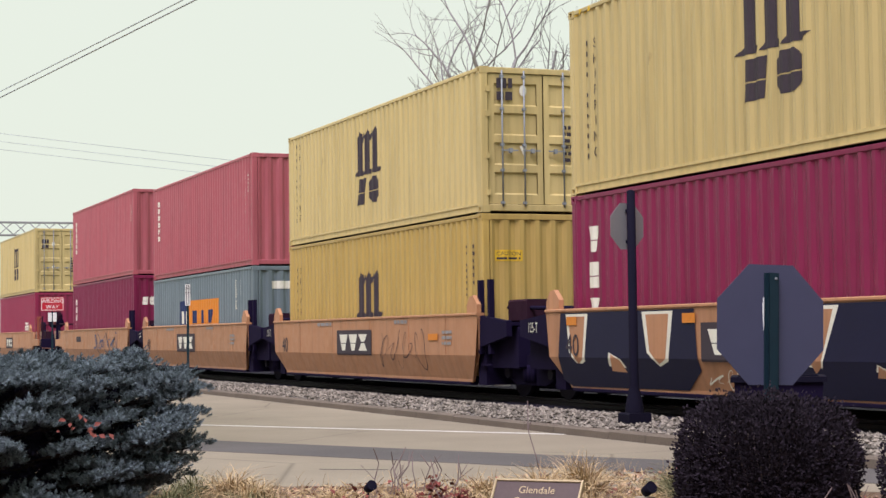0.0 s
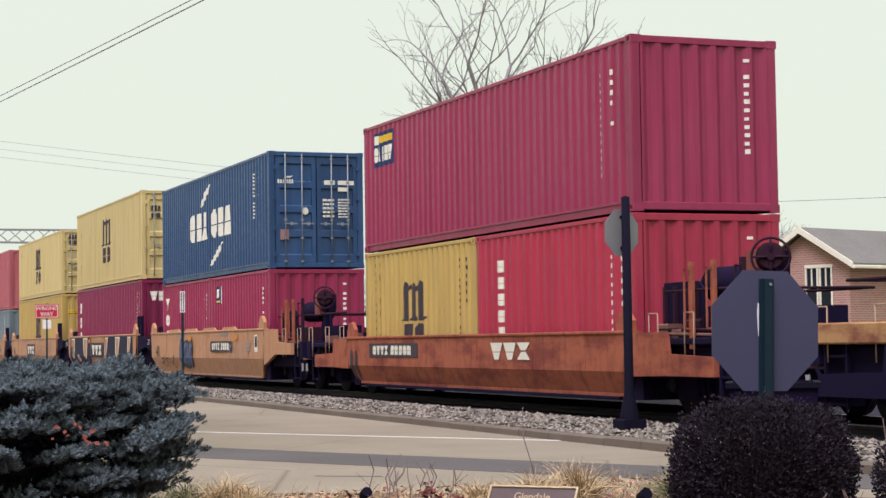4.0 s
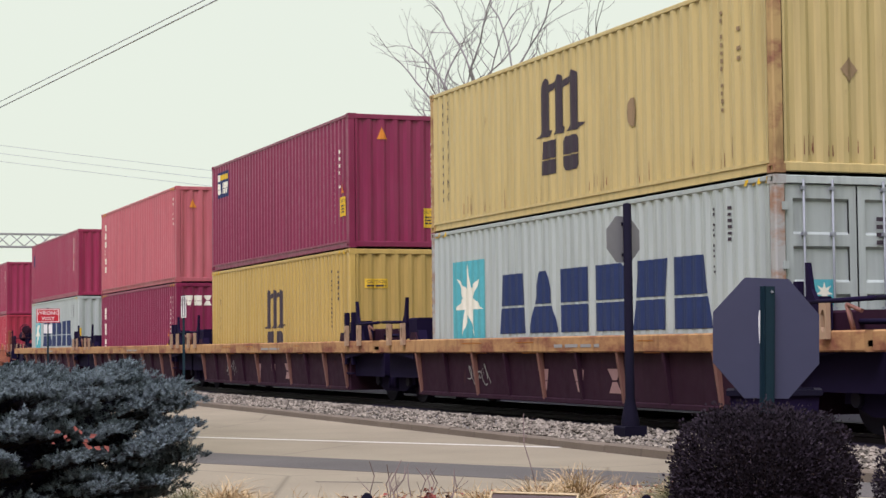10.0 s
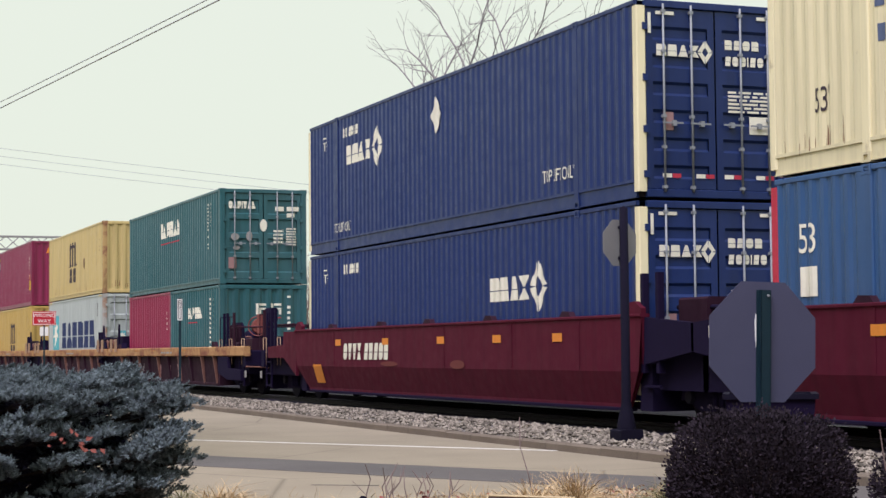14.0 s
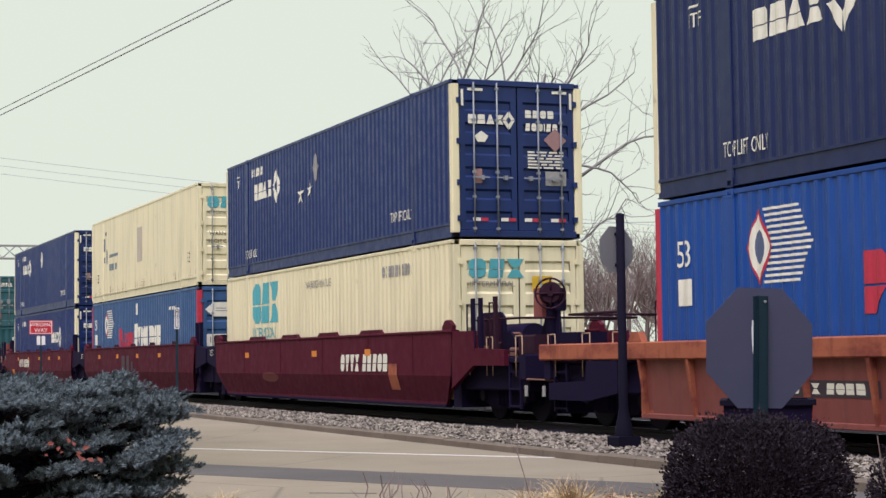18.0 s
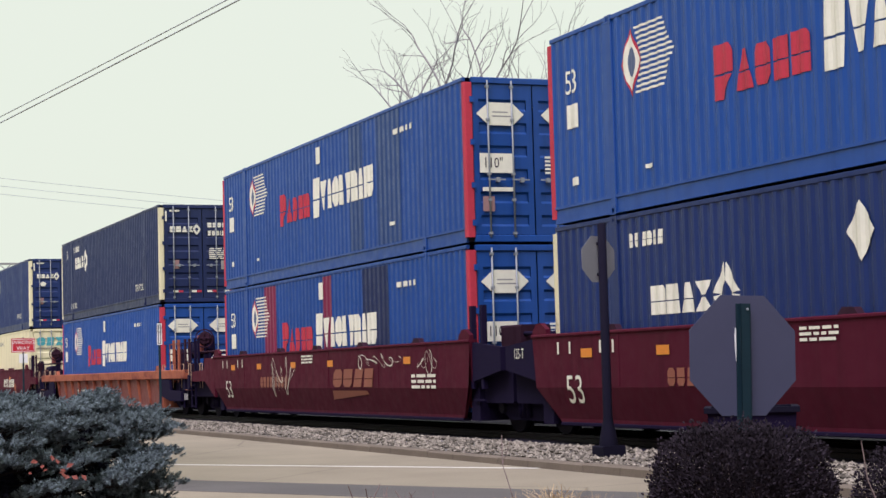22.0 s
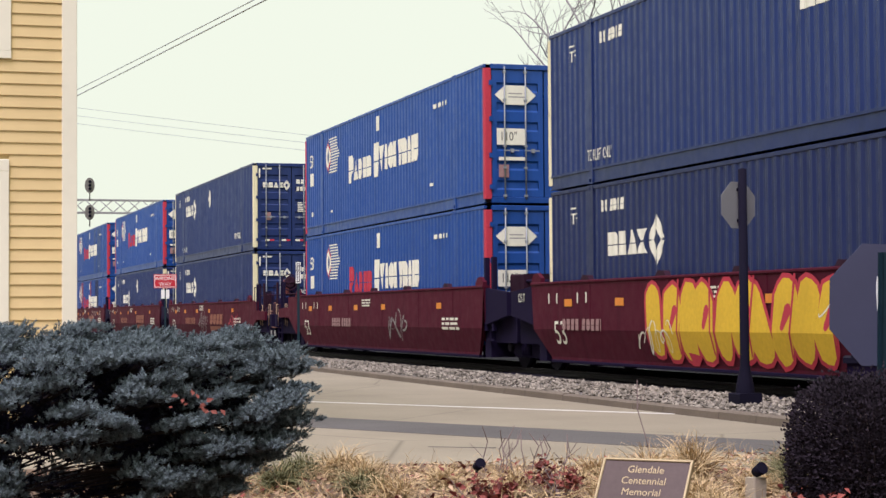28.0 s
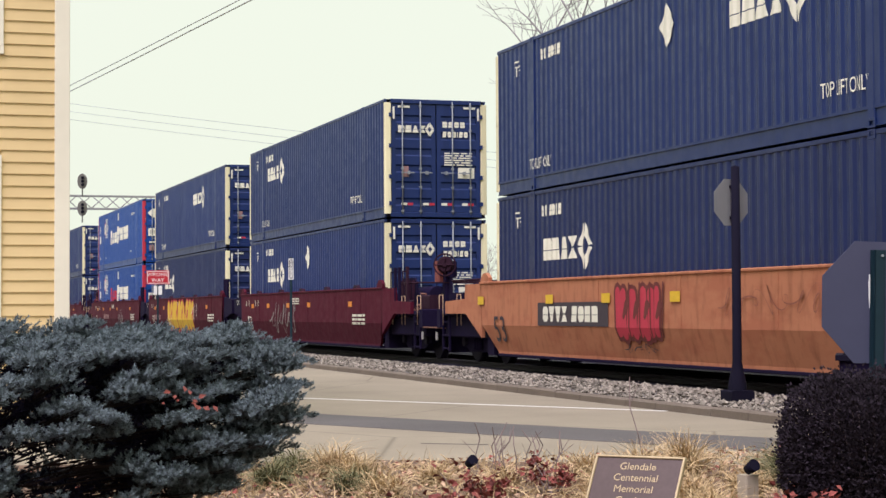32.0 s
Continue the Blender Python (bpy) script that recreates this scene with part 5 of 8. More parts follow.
            if s > 0:
                truck(car, hx + gap / 2)

                def rack(bm):
                    for dx in (0.3, 0.75):
                        soft_box(bm, hx + dx - 0.05, hx + dx + 0.05, -1.43, -1.33, bot + 0.5, top + 0.6, 0.01)
                    for z in (0.3, 0.62, 0.95):
                        box(bm, hx + 0.3, hx + 0.75, -1.4, -1.36, bot + z, bot + z + 0.03)
                part("ladder", _b(rack), "black", car)

                for y in (-0.9, -0.5, 0.6):
                    part("brake_pipe", _b(lambda bm: tube(bm, (hx + 0.4, y, top + 0.12), (hx + gap - 0.4, y + 0.1, top + 0.06), 0.035)), "black", car)
                part("brake_box", _b(lambda bm: soft_box(bm, hx + 0.5, hx + 1.3, -0.95, -0.4, top - 0.14, top + 0.25, 0.03)), "rib_brown", car)
    bend = bot + 0.40 * (top - bot)

    def on_sill(u, v):
        if style == "smooth":
            y = 1.5 if v >= bend else 1.36 + 0.14 * max(0, (v - bot - 0.05)) / (bend - bot - 0.05)
            return (u - hx, -y - 0.012, v)
        return (u - hx, (-1.5 if v > top - 0.25 else -1.335 - 0.055 * (v - bot) / (top - 0.25 - bot)) - 0.006, v)
    for i, (name, mat, polys, lab) in enumerate(marks):
        cut = []
        for p in polys:     # fold each shape where the sheet bends
            flip = [(b, a) for a, b in p]
            for q in (clipped(flip, bend, False), clipped(flip, bend, True)) if style == "smooth" else (flip,):
                if len(q) > 2:
                    cut.append([(b, a) for a, b in q])
        for piece in clusters(cut) if name in APART else (cut,):
            ob = decal(car, name, mat, piece, on_sill, (), lab, (0, -0.0015 * i, 0))
            if name in FINE:
                tagged(ob, kind="stuff")
    MOVERS.append((car, mid, 0))
    return car


def scrawl(u, v, w, h, n, seed, t=0.06):
    """Thin looping sprayed strokes with no meaning."""
    rnd = random.Random(seed)
    out = []
    k, f, g = n * 12, rnd.uniform(0, 6), rnd.uniform(0.8, 1.3)
    last = None
    for i in range(k + 1):
        s = i / k
        a = 6.28318 * n * s
        p = Vector((u + w * s + 0.5 * w / n * math.sin(a * g + f), v + h * (0.5 + (0.3 + 0.18 * math.sin(a * 0.31 + f)) * math.cos(a + f * 0.5))))
        if last is not None and (p - last).length > 1e-4 and i % 17:
            d = (p - last).normalized()
            q = Vector((-d.y, d.x)) * t * (0.2 + 0.12 * math.sin(a * 0.5))
            out.append([(last.x + q.x, last.y + q.y), (last.x - q.x, last.y - q.y), (p.x - q.x, p.y - q.y), (p.x + q.x, p.y + q.y)])
        last = p
    return out


def plate(u, v, w, h, pattern):
    return [("plate", "dark_mark", [rect(u, v, w, h)], "dark plate"), ("plate_mark", "white_mark", placed(word(pattern, h * 0.6, w * 0.84 / len(pattern) / 1.15, 0.15, 0.34), u + w * 0.08, v + h * 0.18, 1, 1.08), "")]


def refl(us, v):
    return ("reflector", "orange_mark", [rect(u, v, 0.36, 0.13) for u in us], "")


def capsule(x0, y0, x1, y1, r0, r1, rnd, n=7):
    """A fat uneven stroke with round ends."""
    d = Vector((x1 - x0, y1 - y0))
    a = math.atan2(d.y, d.x)
    out = []
    for (cx, cy, r, b) in ((x1, y1, r1, a - 1.5708), (x0, y0, r0, a + 1.5708)):
        for i in range(n):
            k = r * rnd.uniform(0.9, 1.08)
            out.append((cx + k * math.cos(b + 3.14159 * i / (n - 1)), cy + k * math.sin(b + 3.14159 * i / (n - 1))))
    return out


def throwup(u, v, w, h, n, fill, edge, seed):
    """Fat sprayed bodies as leaning blobs with a rim round each and strokes across."""
    rnd = random.Random(seed)
    a, b, c = [], [], []
    for i in range(n * 2):
        x = u + w * (i + 0.5) / (n * 2)
        lean = rnd.uniform(-0.22, 0.22) * w / n
        r0, r1 = w / n * rnd.uniform(0.2, 0.30), w / n * rnd.uniform(0.2, 0.30)
        y0, y1 = v + r0 + 0.08 + 0.06 * rnd.random(), v + h - r1 - 0.08 - 0.06 * rnd.random()
        st = rnd.getstate()
        b.append(capsule(x, y0, x + lean, y1, r0 + 0.07, r1 + 0.07, rnd))
        rnd.setstate(st)
        a.append(capsule(x, y0, x + lean, y1, r0, r1, rnd))
        if i % 2:
            c.append(capsule(x + lean * 0.3, v + h * 0.45, x + lean * 0.6 + 0.12, v + h * 0.62, 0.05, 0.09, rnd, 5))
            c.append(capsule(x + 0.2, v + h * 0.15, x + lean + 0.25, v + h * 0.95, 0.02, 0.03, rnd, 4))
    return [("graffiti", edge, b[::2], "sprayed rim"), ("graffiti", edge, b[1::2], "sprayed rim"), ("graffiti_fill", fill, a[::2], "sprayed fill"), ("graffiti_fill", fill, a[1::2], "sprayed fill"), ("graffiti_stroke", edge, c[::2], "sprayed strokes"), ("graffiti_stroke", edge, c[1::2], "sprayed strokes")]


def sprayed(u, v, w, h, seed):
    """Dark sprayed field with white-edged wedges of bare paint left open from above and below."""
    rnd = random.Random(seed)
    field = [(u, v + 0.1), (u + 0.3, v), (u + w - 0.5, v + 0.02), (u + w, v + 0.3), (u + w - 0.1, v + h), (u + 0.15, v + h)]
    white, bare = [], []
    x, up = u + 0.35, True
    while x < u + w - 0.6:
        k = rnd.uniform(0.5, 0.95)
        deep = h * rnd.uniform(0.55, 0.78)
        lean = rnd.uniform(-0.25, 0.25)
        if up:
            q = [(x, v + h - 0.02), (x + lean * 0.7, v + h - deep * 0.75), (x + k * 0.3 + lean, v + h - deep), (x + k * 0.62 + lean, v + h - deep * 0.9), (x + k, v + h - 0.02)][::-1]
        else:
            q = [(x, v + 0.03), (x + k * 1.1, v + 0.03), (x + k * 0.75 + lean * 0.4, v + deep * 0.5), (x + k * 0.3 + lean * 0.4, v + deep * 0.62)]
        cx, cy = sum(p[0] for p in q) / len(q), sum(p[1] for p in q) / len(q)
        white.append(q)
        bare.append([(cx + (a - cx) * 0.74, cy + (b - cy) * 0.9) for a, b in q])
        x += k + rnd.uniform(0.25, 0.55)
        up = not up
    return [("graffiti", "night_mark", [field], "dark blue sprayed field"), ("graffiti_edge", "white_mark", white, "white sprayed edges"), ("graffiti_gap", "car_yellow", bare, "bare yellow gaps")]


def brown53(seed):
    rnd = random.Random(seed)
    m = [refl((1.3, 3.6, 6.3, 8.9, 13.4), 1.42), ("small_print", "white_mark", placed(rows_of_bars(1.2, 0.3, 3, seed), 13.8, 0.95) + placed(rows_of_bars(0.8, 0.2, 3, seed + 1), 7.1, 1.5) + [rect(x, 1.48, 0.06, 0.18) for x in (0.5, 0.9, 1.9, 2.3)], ""),
         ("lettering", "white_mark", placed(lettering("53", 0.42), 0.75, 0.75), "")]
    return m


FADED_LOGO = [("logo", "rust_mark", slanted(placed(word("ouzj", 0.36, 0.55, 0.16, 0.26), 9.0, 1.0), 0.25) + [[(9.1, 0.74), (11.4, 0.86), (11.3, 0.93), (9.2, 0.93)]], "faded block logo over a stripe"), ("serial_mark", "rust_mark", placed(word("ouzj zojzi", 0.24, 0.2, 0.3, 0.22), 3.9, 1.0), "")]
SERIAL = ("serial_mark", "white_mark", slanted(placed(word("otth zjzoy", 0.33, 0.24, 0.25, 0.22), 3.0, 1.13), 0.12), "white serial bars")
DARKP = plate(4.6, 0.9, 2.3, 0.52, "tth")
U40 = [(s[0], s[0] + B40) for s in STACKS[:6]]
R40 = [(s[0], s[0] + B40) for s in STACKS[7:12]]
SMALL = ("small_print", "grey_mark", placed(rows_of_bars(1.0, 0.12, 1, 3), 3.2, 1.5) + placed(rows_of_bars(0.8, 0.12, 1, 4), 8.3, 1.5) + placed(rows_of_bars(0.5, 0.3, 3, 5), 10.9, 1.1), "")
N40 = ("lettering", "dark_mark", placed(lettering("40", 0.34), 0.35, 0.95), "")
yellow_marks = [
    [*DARKP], [("plate", "dark_mark", [rect(2.5, 1.2, 1.0, 0.2)], ""), ("graffiti", "steel_blue_mark", scrawl(6.4, 0.75, 4.4, 0.8, 8, 2, 0.12), "dark sprayed scrawl")],
    [*DARKP, SMALL, N40], [*DARKP, SMALL, N40, ("graffiti", "dark_mark", scrawl(7.4, 0.62, 2.6, 0.85, 7, 3, 0.035), "thin black sprayed scrawl"), ("reflector", "orange_mark", [rect(10.2, 1.2, 0.5, 0.12)], "")],
    [*sprayed(0.0, 0.48, 4.5, 1.13, 5), *sprayed(6.9, 0.48, 5.2, 1.13, 8), ("graffiti", "white_mark", scrawl(4.7, 0.5, 2.0, 0.36, 7, 61, 0.04), "pale sprayed scrawl"), *DARKP, N40, refl((0.4, 4.1, 7.0), 1.42)],
    [("placard", "white_mark", [rect(11.75, 1.1, 0.3, 0.42)], "white placard"), ("placard", "dark_mark", [rect(11.8, 1.22, 0.2, 0.26)], ""), SMALL, N40, ("graffiti", "dark_mark", scrawl(1.1, 0.62, 2.0, 0.4, 6, 6, 0.05), "black sprayed scrawl"), *throwup(3.6, 0.6, 1.5, 0.9, 2, "steel_blue_mark", "dark_mark", 9), *plate(7.3, 1.1, 2.3, 0.28, "otth zojy"), ("graffiti", "grey_mark", scrawl(9.2, 0.65, 2.4, 0.85, 6, 7, 0.04), ""), refl((4.7, 9.8), 1.4)],
]


def build_cars():
    pitch = 3.4
    for i, (a, b) in enumerate(U40):
        ends = ("art", "end") if i == 0 else ("end" if i == 1 else "art", "end" if i == 5 else "art")
        gaps = (pitch, 7.2) if i == 0 else (7.2 if i == 1 else pitch, 7.2 if i == 5 else pitch)
        well_car(a, b, ends, "smooth", "car_yellow", 1.64, CAR_LABEL["car_yellow"] + (", sprayed with graffiti" if i in (3, 4, 5) else ""), gaps, yellow_marks[i], i == 5)
    well_car(STACKS[6][0], STACKS[6][0] + B40, ("end", "end"), "smooth", "car_orange", 1.38, CAR_LABEL["car_orange"] + " with white stencil marks", (7.2, 8.3), [*plate(1.05, 1.0, 2.8, 0.27, "otth zjzoy"), ("logo", "white_mark", placed(word("tth", 0.28, 0.52, 0.08, 0.38), 7.4, 0.98), ""), ("graffiti", "dark_mark", [disc(-0.1 + 0.3 * i, 0.85, 0.09, 0.3) for i in range(2)], "")])
    for i, (a, b) in enumerate(R40):
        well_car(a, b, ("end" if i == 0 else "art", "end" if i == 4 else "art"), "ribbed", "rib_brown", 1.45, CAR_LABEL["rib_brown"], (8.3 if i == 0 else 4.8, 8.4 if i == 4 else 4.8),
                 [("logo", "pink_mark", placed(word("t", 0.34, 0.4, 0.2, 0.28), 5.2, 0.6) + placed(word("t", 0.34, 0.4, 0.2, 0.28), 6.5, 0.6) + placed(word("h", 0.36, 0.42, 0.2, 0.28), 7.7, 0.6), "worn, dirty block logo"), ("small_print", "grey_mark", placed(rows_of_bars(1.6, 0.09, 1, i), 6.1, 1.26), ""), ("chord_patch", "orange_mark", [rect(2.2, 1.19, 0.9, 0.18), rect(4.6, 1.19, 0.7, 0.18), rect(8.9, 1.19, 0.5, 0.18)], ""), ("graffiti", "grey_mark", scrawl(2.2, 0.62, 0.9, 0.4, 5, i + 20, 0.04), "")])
    d53 = 16.154
    for a, l, r, ends, gaps, marks in ((STACKS[12][0], 0, 0, ("end", "art"), (8.4, 3.85), [SERIAL, refl((2.6, 5.6, 8.6, 11.2, 13.6), 1.42), ("graffiti", "orange_mark", [rect(1.0, 0.62, 0.6, 0.4)], "orange patch"), ("scuff", "scuff_red", [disc(6.0, 1.05, 0.5, 0.05), disc(9.6, 1.05, 0.35, 0.08)], "")]),
                                       (STACKS[13][0], 0, 0, ("art", "art"), (3.85, 3.3), [refl((2.4, 5.6, 8.8, 12.0), 1.42), ("graffiti", "dark_mark", [rect(6.5, 1.0, 0.5, 0.5), rect(7.3, 1.0, 0.4, 0.5), rect(8.0, 1.0, 0.3, 0.3)], "dark overpainted patches")]),
                                       (STACKS[14][0], 0, 0, ("art", "end"), (3.3, 7.7), [("serial_mark", "white_mark", slanted(placed(word("otth zjzoy", 0.34, 0.25, 0.25, 0.22), 10.1, 1.05), 0.12), ""), refl((2.6, 8.2, 11.8), 1.36), ("graffiti", "car_orange", [rect(13.2, 0.7, 0.5, 0.5)], ""), ("scuff", "scuff_red", [disc(4.8, 0.9, 0.7, 0.12)], "")])):
        well_car(a, a + d53, ends, "smooth", "car_rust", 1.76, CAR_LABEL["car_rust"] + " with orange reflectors", gaps, marks, a > 150)
    well_car(STACKS[15][0], STACKS[15][0] + d53, ("end", "end"), "ribbed", "car_orange", 1.49, CAR_LABEL["car_orange"] + " with ribbed sides", (7.7, 7.3), [*plate(3.2, 0.78, 2.2, 0.2, "otth zojy"), ("lettering", "dark_mark", placed(lettering("53", 0.24), 7.6, 0.72), "")])
    for k, (a, ends, gaps, marks) in enumerate(((STACKS[16][0], ("end", "art"), (7.3, 3.4), brown53(1) + FADED_LOGO + [("graffiti", "white_mark", scrawl(4.8, 0.75, 1.7, 0.95, 6, 31, 0.04) + scrawl(10.8, 1.35, 2.4, 0.3, 6, 32, 0.04) + scrawl(14.2, 1.2, 0.9, 0.5, 4, 33, 0.03), "white sprayed scrawl")]),
                                                (STACKS[17][0], ("art", "art"), (3.4, 3.1), brown53(2) + FADED_LOGO),
                                                (STACKS[18][0], ("art", "end"), (3.1, 7.0), brown53(3) + FADED_LOGO + [("graffiti", "grey_mark", scrawl(7.0, 0.65, 1.7, 0.9, 8, 34, 0.07), "grey sprayed scrawl"), ("graffiti", "red_mark", scrawl(13.0, 0.8, 1.5, 0.6, 6, 35, 0.08), "red sprayed scrawl")]),
                                                (STACKS[19][0], ("end", "art"), (7.0, 3.6), brown53(4) + [("serial_mark", "pink_mark", placed(word("ouzj zojzi", 0.22, 0.18, 0.3, 0.2), 4.0, 1.0), ""), ("graffiti", "grey_mark", scrawl(9.5, 0.65, 1.6, 0.8, 5, 36, 0.08), "")]),
                                                (STACKS[20][0], ("art", "art"), (3.6, 3.9), brown53(5) + [("serial_mark", "pink_mark", placed(word("ouzj zojzi", 0.2, 0.16, 0.3, 0.2), 1.2, 1.0), ""), *throwup(4.9, 0.46, 5.9, 1.40, 5, "yellow_mark", "red_mark", 41), ("graffiti", "white_mark", scrawl(4.5, 0.6, 1.3, 0.6, 6, 63, 0.06), "white sprayed fringe"), ("graffiti", "white_mark", scrawl(10.5, 0.95, 1.2, 0.75, 5, 37, 0.04), "")]),
                                                (STACKS[21][0], ("art", "end"), (3.9, 7.8), brown53(6) + [("graffiti", "grey_mark", scrawl(4.2, 0.65, 3.2, 1.0, 9, 38, 0.09), "pale sprayed scrawl")]))):
        well_car(a, a + d53, ends, "smooth", "car_rust", 1.76 if k < 3 else 1.84, CAR_LABEL["car_rust"] + " with orange reflectors", gaps, marks)
    well_car(STACKS[22][0], STACKS[22][0] + d53, ("end", "end"), "smooth", "car_amber", 1.84, "orange steel well car sprayed with red and black graffiti", (7.8, 7.8), [*plate(2.85, 1.02, 3.3, 0.42, "otth zojy"), *throwup(6.5, 0.72, 1.7, 1.05, 4, "red_mark", "scuff_red", 51), ("graffiti", "dark_mark", scrawl(6.7, 0.6, 1.2, 0.16, 6, 54, 0.03), ""), ("graffiti", "rust_mark", scrawl(10.3, 1.2, 4.2, 0.45, 12, 52, 0.04), "thin black scrawl"), ("lettering", "dark_mark", placed(lettering("53", 0.5), 0.4, 0.7), ""), ("reflector", "yellow_mark", [rect(x, 1.42, 0.36, 0.16) for x in (-0.5, 3.3, 5.9, 8.6)], "")])


build_cars()


# ---- ground, street, kerb, track ----
def surface(name, rgb, grain, amount, crack=0.0, patch=(0.8, 1.15), rough=0.9, bump=0.35):
    m, t, b = nodes(name)
    c = blend(t, noisy(t, grain, 8, rough=0.7), tuple(v * (1 - amount) for v in rgb), tuple(v * (1 + amount) for v in rgb))
    c = blend(t, 1.0, c, ramp(t, noisy(t, 0.35, 5), ((0.3, (patch[0],) * 3), (0.75, (patch[1],) * 3))), "MULTIPLY")
    if crack:
        v = t.nodes.new("ShaderNodeTexVoronoi")
        v.feature = "DISTANCE_TO_EDGE"
        v.inputs["Scale"].default_value = 0.22
        tc = t.nodes.new("ShaderNodeTexCoord")
        t.links.new(tc.outputs["Object"], v.inputs[0])
        c = blend(t, ramp(t, v.outputs[0], ((0.0, (crack,) * 3), (0.006, (0, 0, 0)))), c, tuple(x * 0.4 for x in rgb))
    t.links.new(c, b.inputs["Base Color"])
    b.inputs["Roughness"].default_value = rough
    b.inputs["Specular IOR Level"].default_value = 0.2
    bumped(t, b, noisy(t, grain * 1.5, 6), bump, 0.006)
    return m


MAT.update({
    "asphalt": surface("worn_pale_asphalt", (0.27, 0.232, 0.168), 55, 0.3, 0.6),
    "asphalt_dark": surface("newer_dark_asphalt", (0.112, 0.103, 0.096), 70, 0.35, 0.3),
    "kerb": surface("weathered_kerb_concrete", (0.19, 0.155, 0.12), 30, 0.35, 0.5, (0.6, 1.2)),
    "soil": surface("mulched_soil", (0.14, 0.092, 0.062), 18, 0.5),
    "turf": surface("winter_turf", (0.13, 0.12, 0.06), 9, 0.4),
    # stone darkened to hold the shade under the train
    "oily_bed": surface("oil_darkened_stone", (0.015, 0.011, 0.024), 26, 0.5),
    "bed": surface("ballast_bed", (0.16, 0.145, 0.13), 26, 0.5),
    "brick_wall_dark": surface("dark_sooty_brick", (0.10, 0.065, 0.06), 16, 0.4),
    "line": surface("worn_road_paint", (0.62, 0.60, 0.54), 40, 0.18, patch=(0.85, 1.1)),
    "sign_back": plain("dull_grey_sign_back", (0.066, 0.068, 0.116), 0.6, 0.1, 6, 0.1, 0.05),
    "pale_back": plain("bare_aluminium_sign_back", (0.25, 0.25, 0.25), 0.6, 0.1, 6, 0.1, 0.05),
    "green_post": plain("green_sign_post", (0.010, 0.030, 0.042), 0.5, 0.2),
    "lamp_post": plain("black_post_paint", (0.007, 0.006, 0.015), 0.85),
    "sign_red": plain("red_sign_sheeting", (0.50, 0.02, 0.035), 0.45),
    "sign_white": plain("white_sign_sheeting", (0.78, 0.78, 0.74), 0.45, amount=0.05),
    "bronze": plain("bronze_plaque", (0.085, 0.06, 0.055), 0.45, 0.3, 30),
    "gilt": plain("polished_bronze_edge", (0.40, 0.31, 0.18), 0.4, 0.4, 20),
    "siding": plain("yellow_siding", (0.66, 0.49, 0.24), 0.6, 0, 5, 0.06, 0.06),
    "trim": plain("cream_trim_paint", (0.78, 0.73, 0.58), 0.5, 0, 5, 0.05, 0.05),
    "glass": plain("dark_window_glass", (0.02, 0.025, 0.03), 0.08, 0.0, 2, 0.1, 0),
    "bark": plain("grey_bark", (0.27, 0.255, 0.245), 0.9, 0, 10, 0.35, 0.5, 0.02),
    "dark_twig": plain("dark_twig", (0.03, 0.022, 0.02), 0.95, 0, 20, 0.3, 0),
    "twig": plain("brown_twig", (0.22, 0.165, 0.155), 0.9, 0, 20, 0.3, 0),
    "roofing": plain("grey_shingle", (0.19, 0.18, 0.16), 0.85, 0, 8, 0.25, 0.3, 0.02),
    "gantry": plain("weathered_gantry_steel", (0.30, 0.30, 0.29), 0.7),
    "cable": plain("grey_cable", (0.42, 0.46, 0.46), 0.6, 0, 5, 0.1, 0),
})


def leafy(name, rgb, spread=0.35, rough=0.55, sub=0.15):
    m, t, b = nodes(name)
    g = t.nodes.new("ShaderNodeNewGeometry")
    lo, hi = tuple(v * (1 - spread) for v in rgb), tuple(min(1, v * (1 + spread)) for v in rgb)
    t.links.new(blend(t, g.outputs["Random Per Island"], lo, hi), b.inputs["Base Color"])
    b.inputs["Roughness"].default_value = rough
    b.inputs["Specular IOR Level"].default_value = 0.12
    return m


MAT.update({
    # near-black needles: the shade inside the bush is put into their colour
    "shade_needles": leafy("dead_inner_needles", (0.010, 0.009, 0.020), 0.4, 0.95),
    "needles": leafy("blue_green_needles", (0.124, 0.155, 0.165), 0.55, 0.85),
    "boxleaf": leafy("dark_box_leaves", (0.026, 0.0195, 0.026), 0.35, 0.98),
    "straw": leafy("straw_grass", (0.48, 0.35, 0.19), 0.4),
    "sedge": leafy("green_sedge", (0.15, 0.145, 0.07), 0.5),
    "dead_leaf": leafy("dead_red_leaves", (0.20, 0.055, 0.045), 0.6),
    "tan_leaf": leafy("tan_fallen_leaves", (0.38, 0.25, 0.16), 0.5),
    "stone": leafy("ballast_stone", (0.205, 0.18, 0.145), 0.65, 0.95),
})
mb, tb, bb = nodes("red_brick_wall")
br = tb.nodes.new("ShaderNodeTexBrick")
br.inputs["Color1"].default_value, br.inputs["Color2"].default_value, br.inputs["Mortar"].default_value = (0.36, 0.14, 0.11, 1), (0.43, 0.19, 0.15, 1), (0.40, 0.33, 0.28, 1)
br.inputs["Scale"].default_value, br.inputs["Mortar Size"].default_value, br.inputs["Brick Width"].default_value, br.inputs["Row Height"].default_value = 1.0, 0.012, 0.22, 0.075
tcb = tb.nodes.new("ShaderNodeTexCoord")
sep, add, com = tb.nodes.new("ShaderNodeSeparateXYZ"), tb.nodes.new("ShaderNodeMath"), tb.nodes.new("ShaderNodeCombineXYZ")
tb.links.new(tcb.outputs["Object"], sep.inputs[0])
tb.links.new(sep.outputs[0], add.inputs[0])
tb.links.new(sep.outputs[1], add.inputs[1])
tb.links.new(add.outputs[0], com.inputs[0])
tb.links.new(sep.outputs[2], com.inputs[1])
tb.links.new(com.outputs[0], br.inputs[0])
